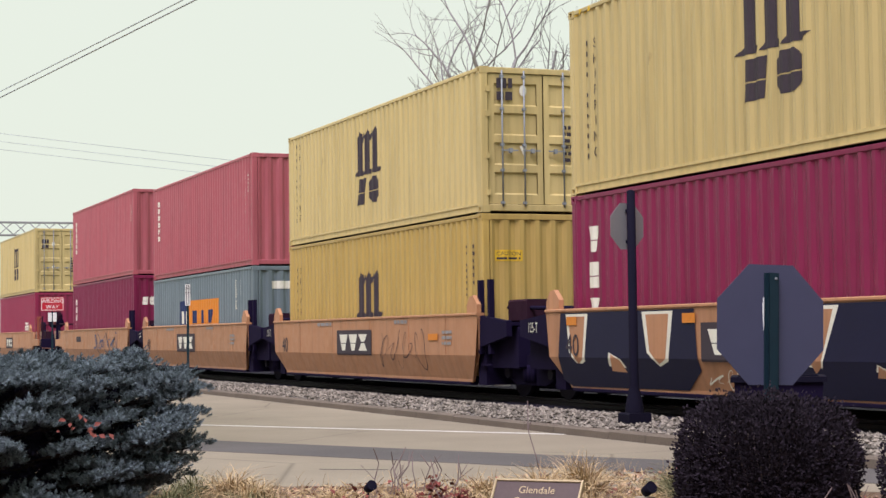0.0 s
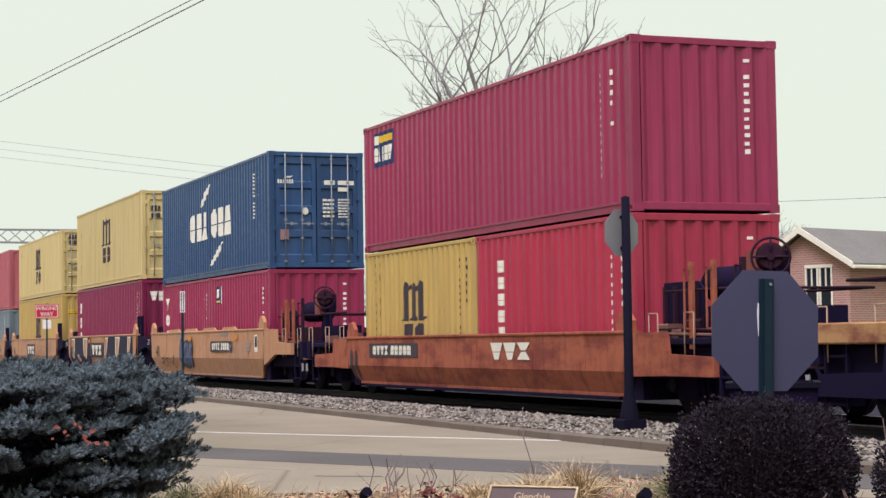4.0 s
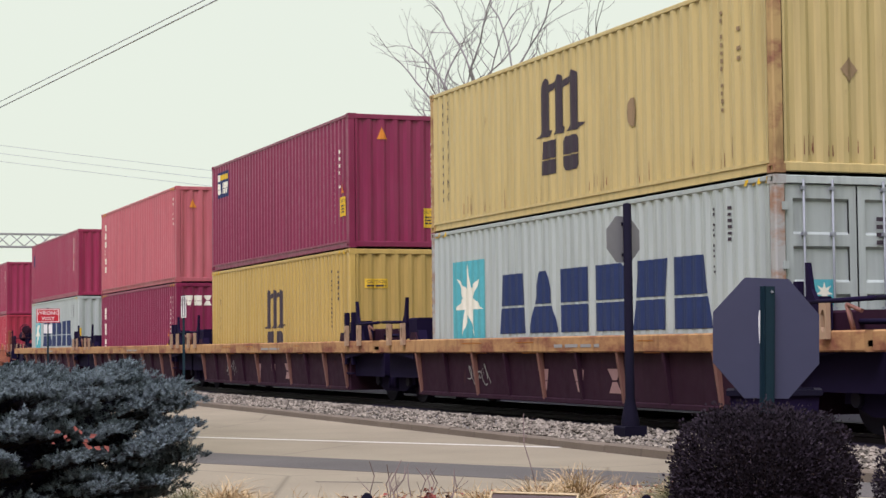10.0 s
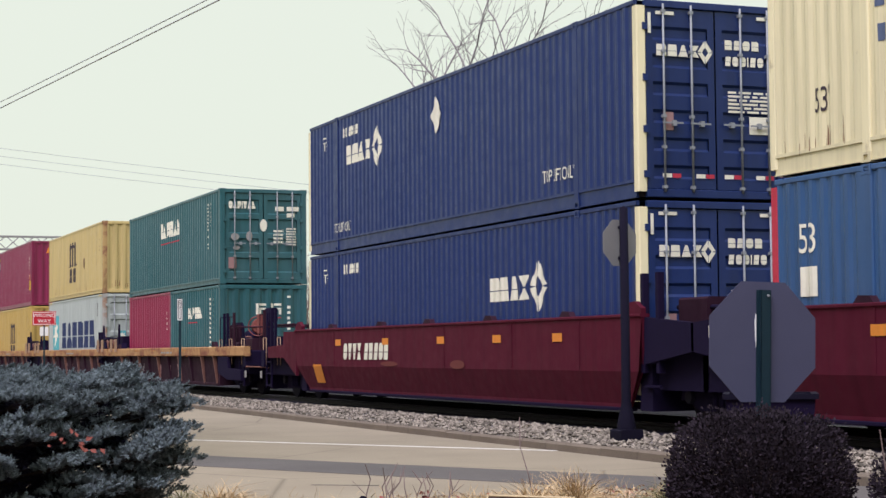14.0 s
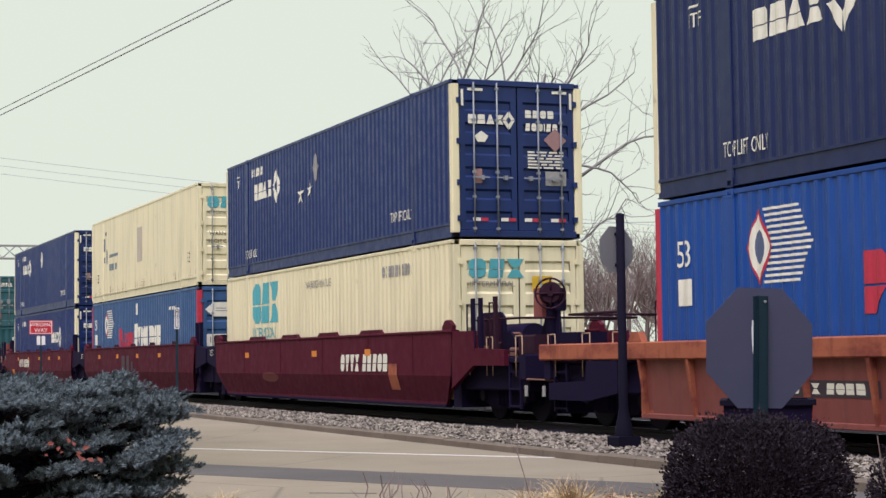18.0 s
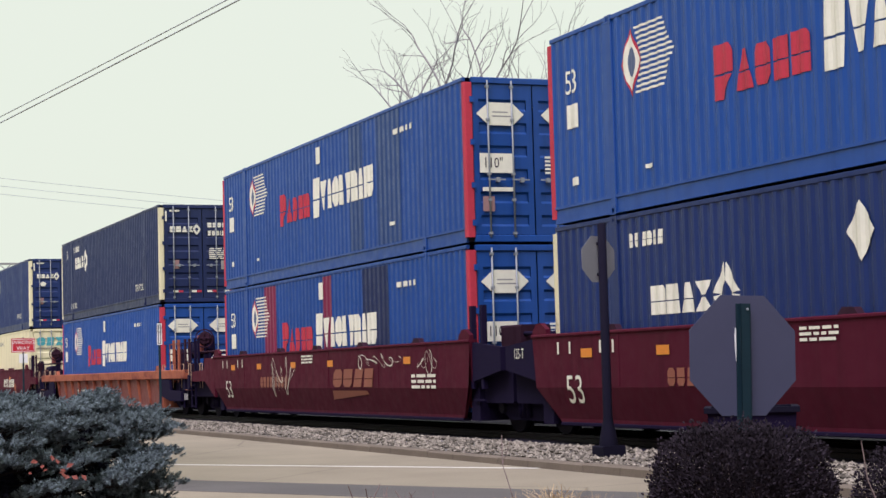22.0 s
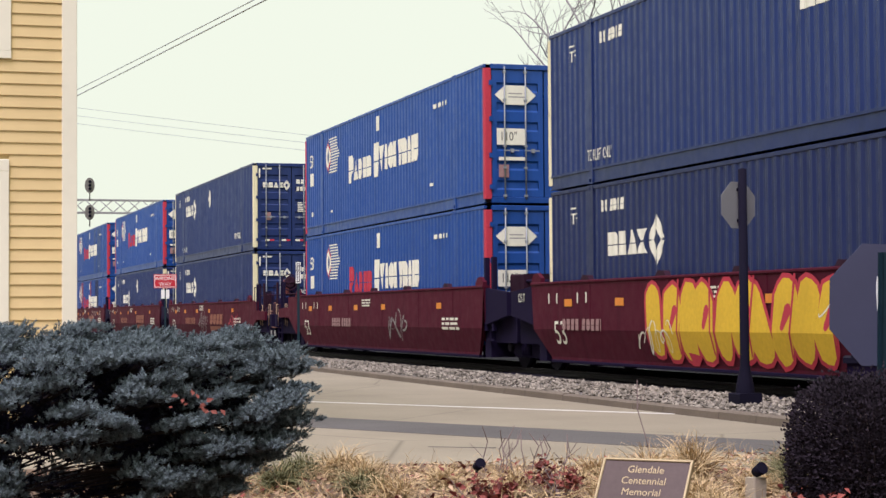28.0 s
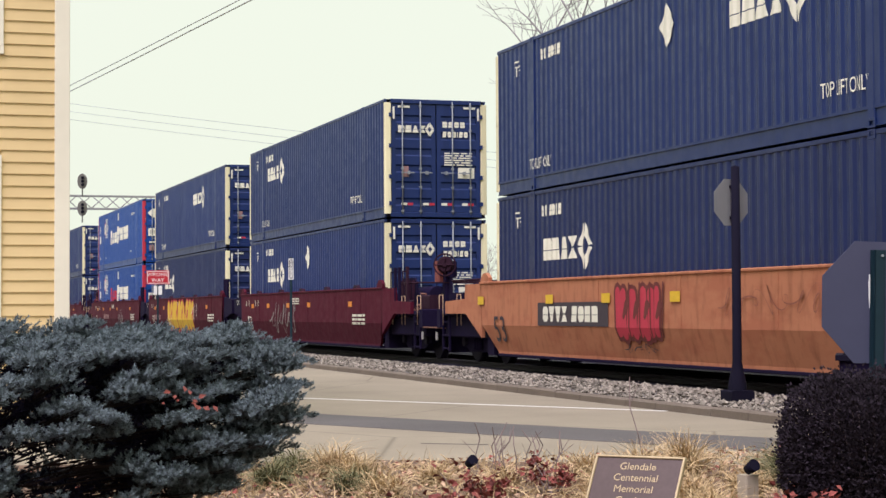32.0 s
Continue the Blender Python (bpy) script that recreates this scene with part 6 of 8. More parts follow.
tb.links.new(br.outputs[0], bb.inputs["Base Color"])
bb.inputs["Roughness"].default_value = 0.85
MAT["brickwork"] = mb


def slab(name, outline, z, mat, label, category, depth=0.05):
    bm = bmesh.new()
    prism(bm, outline, z - depth, z, "z")
    return tagged(new(name, made(name, bm, mat)), label, category, kind="structure")


slab("ground", [(-3000, -3000), (3000, -3000), (3000, 3000), (-3000, 3000)], -0.06, "turf", "flat winter turf reaching to the horizon", "ground", 0.5)
slab("road", [(-520, -14), (400, -14), (400, 9.8), (-520, 9.8)], 0.0, "asphalt", "worn pale grey asphalt street beside the track", "road")


def band(name, p, q, w0, w1, mat, label):
    """A strip on the street from p to q, with its width at both ends."""
    p, q = Vector((*p, 0)), Vector((*q, 0))
    n = Vector((-(q - p).y, (q - p).x, 0)).normalized()
    pts = [p, q, q + n * w1, p + n * w0]
    slab(name, [(v.x, v.y) for v in pts], 0.004, mat, label, "road marking", 0.003)


# unseen walls added to close the street and darken the train's low reflections
def reflection_wall(name, x0, x1, y0, y1, h):
    bm = bmesh.new()
    box(bm, x0, x1, y0, y1, -0.05, h)
    tagged(new(name, made(name, bm, "brick_wall_dark")), "plain dark brick wall closing the street", "wall", kind="structure")


reflection_wall("wall_south", -230, 30, -19.4, -19.0, 8.5)
reflection_wall("wall_east", 29.6, 30, -19.0, 8.0, 8.5)


band("road_line", (-33.5, 1.6), (-21.2, 9.74), 0.13, 0.13, "line", "thin worn white line across the street")
band("road_patch", (-26.0, 1.9), (-12.4, 9.2), 1.45, 1.45, "asphalt_dark", "darker strip of newer asphalt")
band("road_crack", (-17.0, 5.2), (-16.6, 5.75), 0.03, 0.05, "asphalt_dark", "short dark crack in the asphalt")

kerb = tagged(new("kerb"), "weathered concrete kerb between street and ballast", "kerb", kind="structure")
for i in range(52):
    xk = 6 - i * 2.6
    def kerb_piece(bm):
        prism(bm, [(0.0, -0.05), (0.0, 0.085), (0.025, 0.105), (0.17, 0.105), (0.17, -0.05)], 0, 2.585, "x")
    hang("kerb_stone", kept("kerbstone", kerb_piece, "kerb_stone", "kerb"), kerb, (xk - 2.6 + random.uniform(-0.004, 0.004), 9.8 + random.uniform(-0.006, 0.006), random.uniform(-0.006, 0.006)))
slab("far_kerb", [(-400, 9.8), (6 - 52 * 2.6, 9.8), (6 - 52 * 2.6, 9.97), (-400, 9.97)], 0.105, "kerb", "far stretch of concrete kerb", "kerb", 0.15)


def ballast_bed():
    bm = bmesh.new()
    pts = [(9.97, -0.05), (9.97, 0.07), (11.2, 0.13), (11.5, 0.10), (15.2, 0.10), (16.6, 0.08), (17.6, -0.05)]
    prism(bm, pts, -520, 400, "x")
    tagged(new("ballast_bed", made("ballast_bed", bm, "bed")), "grey crushed-stone bed under the railway track", "ballast", kind="structure")


ballast_bed()
# the shade under the train, laid as a near-black slab across the track
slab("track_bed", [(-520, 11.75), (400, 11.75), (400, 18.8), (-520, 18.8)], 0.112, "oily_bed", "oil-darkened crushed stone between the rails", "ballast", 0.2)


def stones():
    rnd = np.random.RandomState(4)
    n = 16000
    x = -9 - 62 * rnd.rand(n) ** 1.5
    y = 9.99 + 1.75 * rnd.rand(n)
    base = np.array([(1, 0, 0), (-1, 0, 0), (0, 1, 0), (0, -1, 0), (0, 0, 1), (0, 0, -1)], float)
    tri = np.array([(0, 2, 4), (2, 1, 4), (1, 3, 4), (3, 0, 4), (2, 0, 5), (1, 2, 5), (3, 1, 5), (0, 3, 5)])
    size = 0.020 + 0.026 * rnd.rand(n) ** 1.5
    v = base[None] * (0.7 + 0.6 * rnd.rand(n, 6, 1)) + 0.35 * (rnd.rand(n, 6, 3) - 0.5)
    a = rnd.rand(n) * 6.28
    c, s = np.cos(a)[:, None], np.sin(a)[:, None]
    v = np.stack([v[..., 0] * c - v[..., 1] * s, v[..., 0] * s + v[..., 1] * c, v[..., 2] * 0.75], -1) * size[:, None, None] * np.array([1.25, 1, 1])
    z = np.interp(y, [9.97, 11.2, 11.5, 12], [0.07, 0.13, 0.10, 0.10]) + 0.012 + 0.03 * rnd.rand(n)
    v = v + np.stack([x, y, z], 1)[:, None]
    f = tri[None] + 6 * np.arange(n)[:, None, None]
    me = bpy.data.meshes.new("ballast")
    me.from_pydata(v.reshape(-1, 3).tolist(), [], f.reshape(-1, 3).tolist())
    me.materials.append(MAT["stone"])
    tagged(new("ballast", me), "loose pale grey crushed stones along the track", "ballast", kind="stuff")


stones()

track = tagged(new("railway_track"), "steel rails on dark timber ties", "railway track", kind="structure")
for s in (-1, 1):
    yc = TRACK + s * 0.753
    prof = [(-0.07, 0), (0.07, 0), (0.07, 0.012), (0.012, 0.035), (0.010, 0.105), (0.036, 0.118), (0.036, 0.148), (0.03, 0.155), (-0.03, 0.155), (-0.036, 0.148), (-0.036, 0.118), (-0.010, 0.105), (-0.012, 0.035), (-0.07, 0.012)]
    bm = bmesh.new()
    prism(bm, [(yc + a, RAIL - 0.155 + b) for a, b in prof], -520, 400, "x")
    rail_ob = part("rail", bm, "rail", track)
    bm = bmesh.new()
    soft_box(bm, -520, 400, yc - 0.028, yc + 0.028, RAIL - 0.003, RAIL + 0.002, 0.001)
    part("running_surface", bm, "polished", rail_ob, "bright worn running surface")
for i in range(150):
    hang("tie", kept("tie", lambda bm: soft_box(bm, -0.11, 0.11, -1.3, 1.3, -0.17, 0.0, 0.012), "tie", "wood"), track, (2 - i * 0.56 + random.uniform(-0.02, 0.02), TRACK + random.uniform(-0.03, 0.03), RAIL - 0.155))


# ---- signs and posts ----
def octagon(r, squash=1.0):
    return [(r * math.cos(radians(22.5 + 45 * i)), r * math.sin(radians(22.5 + 45 * i)) * squash) for i in range(8)]


def stop_sign_near():
    root = thing("stop_sign", "back of a grey aluminium octagonal sign on a green post", "road sign", pose(-9.932, 6.0, 0, 0, 1.5, 88.5))
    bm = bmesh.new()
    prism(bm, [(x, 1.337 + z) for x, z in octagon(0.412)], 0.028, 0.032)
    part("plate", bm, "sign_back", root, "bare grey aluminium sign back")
    bm = bmesh.new()
    prism(bm, [(x, 1.337 + z) for x, z in octagon(0.410)], 0.0322, 0.0335)
    part("face", bm, "sign_red", root, "red sign face")
    bm = bmesh.new()
    for x0, x1, y0, y1 in ((-0.035, -0.03, -0.012, 0.028), (0.03, 0.035, -0.012, 0.028), (-0.035, 0.035, -0.012, -0.008)):
        box(bm, x0, x1, y0, y1, -0.3, 1.665)
    for x0, x1 in ((-0.05, -0.03), (0.03, 0.05)):
        box(bm, x0, x1, 0.023, 0.027, -0.3, 1.665)
    part("post", bm, "green_post", root, "green U-channel post")
    for z in (1.63,):
        bm = bmesh.new()
        tube(bm, (0.012, -0.02, z), (0.012, 0.04, z), 0.009, sides=6)
        part("bolt", bm, "rod", root)
    bm = bmesh.new()
    prism(bm, [(-0.052, 1.30), (-0.045, 1.42), (-0.050, 1.505), (-0.056, 1.515), (-0.062, 1.46), (-0.058, 1.36)], 0.024, 0.0275)
    part("scratch", bm, "sign_white", root, "bare white scratch")


BIN, BIN_TOP = (-11.863, 7.244, 0), 0.96


def litter_bin():
    root = thing("litter_bin", "black tapered street litter bin with a flat rim", "litter bin", pose(*BIN, 0, 0, 58.9))
    bm = bmesh.new()
    for z0, z1, w0, w1 in ((0.0, 0.04, 0.24, 0.24), (0.04, 0.92, 0.25, 0.325)):
        lo = [bm.verts.new((x * w0, y * w0, z0)) for x, y in ((-1, -1), (1, -1), (1, 1), (-1, 1))]
        hi = [bm.verts.new((x * w1, y * w1, z1)) for x, y in ((-1, -1), (1, -1), (1, 1), (-1, 1))]
        for i in range(4):
            j = (i + 1) % 4
            bm.faces.new((lo[i], lo[j], hi[j], hi[i]))
        bm.faces.new(lo[::-1])
        bm.faces.new(hi)
    part("body", bm, "black", root)
    bm = bmesh.new()
    for x0, x1, y0, y1 in ((-0.35, 0.35, -0.35, -0.3), (-0.35, 0.35, 0.3, 0.35), (-0.35, -0.3, -0.3, 0.3), (0.3, 0.35, -0.3, 0.3)):
        box(bm, x0, x1, y0, y1, 0.92, BIN_TOP)
    part("rim", bm, "lamp_post", root)


def corner_post():
    root = thing("sign_post", "black ornamental street post with a flared base and octagonal sign", "road sign", pose(-20.95, 10.65, 0.09))
    bm = bmesh.new()
    prof = [(0.17, 0.125), (0.24, 0.12), (0.34, 0.10), (0.46, 0.075), (0.54, 0.062), (3.04, 0.055), (3.06, 0.0)]
    for (z0, r0), (z1, r1) in zip(prof, prof[1:]):
        if z1 > z0:
            tube(bm, (0, 0, z0), (0, 0, z1), max(r0, 0.002), max(r1, 0.002), 14, False)
    bmesh.ops.remove_doubles(bm, verts=bm.verts, dist=0.003)
    part("post", bm, "lamp_post", root)
    bm = bmesh.new()
    soft_box(bm, -0.16, 0.16, -0.16, 0.16, 0.0, 0.175, 0.015)
    part("base", bm, "lamp_post", root)
    bm = bmesh.new()
    box(bm, -0.24, 0.24, -0.24, 0.24, -0.12, 0.02)
    part("footing", bm, "kerb", root)
    bm = bmesh.new()
    prism(bm, [(x, z) for x, z in octagon(0.325)], -0.002, 0.002)
    sign = hang("plate", made("plate", bm, "pale_back"), root, (-0.088, -0.020, 2.585), "grey back of an octagonal sign", pose(0, 0, 0, 0, 0, 108))
    bm = bmesh.new()
    prism(bm, [(x, z) for x, z in octagon(0.32)], 0.003, 0.0045)
    hang("face", made("face", bm, "sign_red"), sign)
    bm = bmesh.new()
    for z in (-0.2, 0.2):
        box(bm, -0.03, 0.03, -0.05, -0.002, z - 0.02, z + 0.02)
    hang("clamp", made("clamp", bm, "lamp_post"), sign)


def flat_sign(name, label, at, turn, w, h, z, texts, mats, extra=()):
    """A sign on a thin post; texts are (word, height, width factor, offset up)."""
    root = thing(name, label, "road sign", pose(*at, 0, 0, 0, turn))
    bm = bmesh.new()
    soft_box(bm, -0.03, 0.03, 0.006, 0.05, -0.1, z + h / 2 + 0.03, 0.006)
    part("post", bm, "green_post", root)
    bm = bmesh.new()
    soft_box(bm, -w / 2, w / 2, -0.003, 0.004, z - h / 2, z + h / 2, 0.003)
    part("plate", bm, mats[0], root)
    b = 0.025
    decal(root, "border", mats[1], [rect(-w / 2 + b, z - h / 2 + b, w - 2 * b, 0.018), rect(-w / 2 + b, z + h / 2 - b - 0.018, w - 2 * b, 0.018), rect(-w / 2 + b, z - h / 2 + b, 0.018, h - 2 * b), rect(w / 2 - b - 0.018, z - h / 2 + b, 0.018, h - 2 * b)], lambda u, v: (u, -0.007, v))
    for text, size, wide, up in texts:
        decal(root, "lettering", mats[1], placed(lettering(text, size, wide, "CENTER"), 0, z + up), lambda u, v: (u, -0.0085, v))
    for x0, x1, z0, z1 in extra:
        bm = bmesh.new()
        box(bm, x0, x1, -0.003, 0.004, z0, z1)
        part("tag", bm, "sign_white", root)


stop_sign_near()
litter_bin()
corner_post()
flat_sign("wrong_way_sign", "red and white wrong way sign on a thin post", (-61.3, 9.46), 81, 0.77, 0.47, 2.49, (("WRONG", 0.125, 1.05, 0.035), ("WAY", 0.125, 1.05, -0.155)), ("sign_red", "sign_white"), ((-0.14, -0.02, 1.9, 2.2), (0.02, 0.14, 1.9, 2.2)))
flat_sign("one_way_sign", "narrow white one way sign with an arrow on a thin post", (-41.9, 9.62), 77, 0.12, 0.5, 2.31, (("ONE", 0.06, 0.8, 0.12), ("WAY", 0.06, 0.8, 0.02)), ("sign_white", "dark_mark"))


# ---- garden in front of the camera ----
def garden_bed():
    bm = bmesh.new()
    prism(bm, [(-15.9, -6), (-15.3, 1.1), (-14.6, 4.4), (-13.9, 5.4), (-13.0, 6.9), (-11.8, 8.2), (-3, 8.6), (-3, -6)], -0.03, 0.05, "z")
    tagged(new("garden_bed", made("garden_bed", bm, "soil")), "mulched planting bed strewn with leaves", "garden bed", kind="structure")
    bm = bmesh.new()
    prism(bm, [(-3, -14), (8, -14), (8, 8.6), (-3, 8.6)], 0.0, 0.03, "z")
    tagged(new("pavement", made("pavement", bm, "kerb")), "concrete pavement behind the planting bed", "pavement", kind="structure")


def plaque():
    root = thing("plaque", "bronze garden plaque with raised gilt lettering on a short post", "plaque", pose(-8.512, 3.738, 0.01, 0, 0, 42))
    tilt = pose(0, 0, 0.40, -32)
    bm = bmesh.new()
    soft_box(bm, -0.247, 0.247, 0.0, 0.02, -0.14, 0.16, 0.006)
    plate_ob = hang("plate", made("plate", bm, "bronze"), root, (0, 0, 0), "", tilt)
    bm = bmesh.new()
    for a in ((-0.25, -0.236, -0.143, 0.163), (0.236, 0.25, -0.143, 0.163), (-0.236, 0.236, -0.143, -0.13), (-0.236, 0.236, 0.15, 0.163)):
        soft_box(bm, a[0], a[1], -0.008, 0.018, a[2], a[3], 0.003)
    hang("rim", made("rim", bm, "gilt"), plate_ob, (0, 0, 0), "polished rim")
    for k, (text, z) in enumerate((("Glendale", 0.082), ("Centennial", 0.018), ("Memorial", -0.046), ("Garden", -0.110))):
        decal(plate_ob, "lettering", "gilt", placed(lettering(text, 0.040, 1.0, "CENTER"), 0.0, z), lambda u, v: (u, -0.004, v))
    bm = bmesh.new()
    soft_box(bm, -0.03, 0.03, 0.02, 0.08, -0.1, 0.4, 0.008)
    part("post", bm, "bronze", root)


def tufts(name, count, place, make, mat, parent, seed, label=""):
    """Many small sprigs in one mesh: place(rng) gives a point and an outward direction, make(rng) its faces."""
    rnd = random.Random(seed)
    verts, faces = [], []
    for _ in range(count):
        at, out = place(rnd)
        q = Vector((0, 0, 1)).rotation_difference(out).to_matrix() @ Matrix.Rotation(rnd.uniform(0, 6.28), 3, "Z")
        vs, fs = make(rnd)
        k = len(verts)
        verts += [tuple(q @ v + at) for v in vs]
        faces += [tuple(i + k for i in f) for f in fs]
    me = bpy.data.meshes.new(name)
    me.from_pydata(verts, [], faces)
    me.materials.append(MAT[mat])
    return hang(name, me, parent, label=label)


def needle_sprig(rnd):
    """A short bottlebrush twig, thick with needles."""
    vs, fs = [], []
    ln = rnd.uniform(0.028, 0.05)
    for i in range(14):
        h = ln * (i + 0.5) / 14
        a = i * 2.4 + rnd.uniform(-0.3, 0.3)
        r = 0.022 * (1.0 - 0.55 * i / 14) * rnd.uniform(0.8, 1.2)
        d = Vector((math.cos(a), math.sin(a), 0))
        w = Vector((-d.y, d.x, 0)) * 0.0042
        k = len(vs)
        vs += [Vector((0, 0, h)) - w, Vector((0, 0, h)) + w, d * r + Vector((0, 0, h + 0.013))]
        fs.append((k, k + 1, k + 2))
    return vs, fs


def spruce():
    root = thing("spruce_bush", "low spreading blue-green spruce bush with layered branches", "bush", pose(-10.0, 0.35, 0.05) @ Matrix.Diagonal((1, 1, 0.94, 1)))
    rnd = random.Random(7)
    pads = []
    bm = bmesh.new()
    tube(bm, (0, 0, -0.1), (0, 0, 0.6), 0.06, 0.04, 8)

    def crown(a, z):
        """Half-width of the flat-topped crown at a height, undercut at its foot."""
        k = 1.0 - 0.12 * max(0, (0.62 - z) / 0.3) ** 1.5 - 0.06 * max(0, (z - 0.72) / 0.35) ** 2
        return k * (1 + 0.07 * noise.noise(Vector((math.cos(a) * 2.4, math.sin(a) * 2.4, z * 3.0))))

    def gap(p, m):
        """The open space under the lowest boughs on one side."""
        return 0.42 - m < p.y < 0.84 + m and 0.40 - m < p.z < 0.49 + m

    def layer(q, out, reach, wide, n):
        """A flat spray of pillow-like tufts round the end of one branch."""
        p = Vector((q.x * 0.45, q.y * 0.45, max(0.2, q.z * 0.72)))
        tube(bm, p, q, 0.006, 0.003, 5, False)
        side = Vector((-out.y, out.x, 0))
        for _ in range(n):
            u, v = rnd.uniform(-1, 1), rnd.uniform(-1, 1)
            c = q + side * (u * wide) + out * (v * reach - 0.25 * reach * u * u) + Vector((0, 0, 0.035 * v + rnd.uniform(-0.02, 0.02) - 0.03 * u * u))
            tube(bm, q.lerp(p, 0.3), c, 0.004, 0.002, 4, False)
            lean = (out * rnd.uniform(0.4, 1.0) + side * (u * 0.6 + rnd.uniform(-0.3, 0.3))).normalized()
            pads.append((c, lean, rnd.uniform(0.06, 0.11)))

    for z in (0.32, 0.43, 0.54, 0.65, 0.76, 0.87, 0.98, 1.09):
        n = 32 if z < 0.6 else 25
        for i in range(n):
            a = 6.2832 * (i + rnd.uniform(-0.45, 0.45)) / n
            zz = z + rnd.uniform(-0.05, 0.05)
            k = crown(a, zz) * rnd.uniform(0.88, 1.0)
            out = Vector((math.cos(a), math.sin(a) * 0.8, 0)).normalized()
            layer(Vector((math.cos(a) * k * 1.0, math.sin(a) * k * 1.84, zz)), out, rnd.uniform(0.08, 0.15), rnd.uniform(0.10, 0.18), rnd.randint(6, 9))
    for i in range(76):
        a, k = rnd.uniform(0, 6.28), math.sqrt(rnd.random()) * 0.94
        out = Vector((math.cos(a), math.sin(a) * 0.8, 0)).normalized()
        layer(Vector((math.cos(a) * k, math.sin(a) * k * 1.84, 1.15 - 0.08 * k ** 4 + rnd.uniform(-0.06, 0.05))), out, 0.12, 0.18, 9)
    # longer shoots that break the outline
    for x, y, z in ((0.15, 1.62, 1.19), (0.4, 1.78, 1.08), (0.4, 1.86, 1.0), (0.5, 1.8, 0.86), (0.5, 1.74, 0.78), (0.4, 1.86, 0.70), (0.5, 1.7, 0.58), (0.4, 0.7, 1.22), (0.5, 0.35, 1.21)):
        layer(Vector((x, y - 0.05, z)), Vector((0.35, 0.94, 0)), 0.1, 0.1, 11)
    part("trunk", bm, "dark_twig", root)

    def place(r):
        c, lean, size = r.choice(pads)
        side = Vector((-lean.y, lean.x, 0))
        t, rad = r.uniform(0, 6.28), math.sqrt(r.random())
        x, y = math.cos(t) * rad, math.sin(t) * rad
        p = c + side * (x * size * 0.7) + lean * (y * size * 1.25) + Vector((0, 0, size * 0.5 * (1 - rad * rad) + 0.2 * size * y))
        d = (Vector((0, 0, 0.7)) + side * x * 0.9 + lean * (y * 0.9 + 0.35) + Vector((r.uniform(-0.25, 0.25), r.uniform(-0.25, 0.25), r.uniform(-0.2, 0.2)))).normalized()
        return p, d
    pads[:] = [p for p in pads if not gap(p[0], 0.05)]
    tufts("foliage", 52000, place, needle_sprig, "needles", root, 11)

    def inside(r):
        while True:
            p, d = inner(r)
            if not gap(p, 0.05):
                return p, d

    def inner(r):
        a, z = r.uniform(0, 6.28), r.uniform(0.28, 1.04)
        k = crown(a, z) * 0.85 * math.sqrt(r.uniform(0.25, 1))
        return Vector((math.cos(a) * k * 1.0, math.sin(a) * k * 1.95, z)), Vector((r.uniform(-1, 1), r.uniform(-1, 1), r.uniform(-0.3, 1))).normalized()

    def inner_sprig(r):
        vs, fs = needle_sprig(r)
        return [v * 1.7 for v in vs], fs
    tufts("inner_growth", 5500, inside, inner_sprig, "shade_needles", root, 13, "dark dead inner twigs")

    def dry(r):
        return Vector((1.02 + r.uniform(-0.06, 0.08), 1.2 + r.uniform(-0.17, 0.18), 0.86 + r.uniform(-0.06, 0.06))), Vector((0.7, r.uniform(-0.5, 0.5), 0.6)).normalized()

    def dry_leaf(r):
        vs, fs = broad_leaf(r)
        return [v * 0.75 for v in vs], fs
    for i in range(14):
        tufts("caught_leaf", 1, dry, dry_leaf, "orange_leaf", root, 120 + i, "dead orange leaf")


def broad_leaf(rnd):
    s = rnd.uniform(0.022, 0.045)
    return [Vector((-s * 0.1, 0, 0)), Vector((s * 0.45, s * 0.5, s * 0.2)), Vector((s * 0.1, s * 1.3, s * 0.05)), Vector((-s * 0.5, s * 0.6, s * 0.25))], [(0, 1, 2, 3)]


MAT["orange_leaf"] = leafy("orange_dead_leaf", (0.17, 0.05, 0.038), 0.5)


def small_leaf(rnd):
    s = rnd.uniform(0.009, 0.016)
    b = rnd.uniform(-0.4, 0.4)
    return [Vector((0, 0, 0)), Vector((s * 0.55, b * s, s * 0.8)), Vector((0, b * s * 2, s * 1.7)), Vector((-s * 0.55, b * s, s * 0.8))], [(0, 1, 2, 3)]


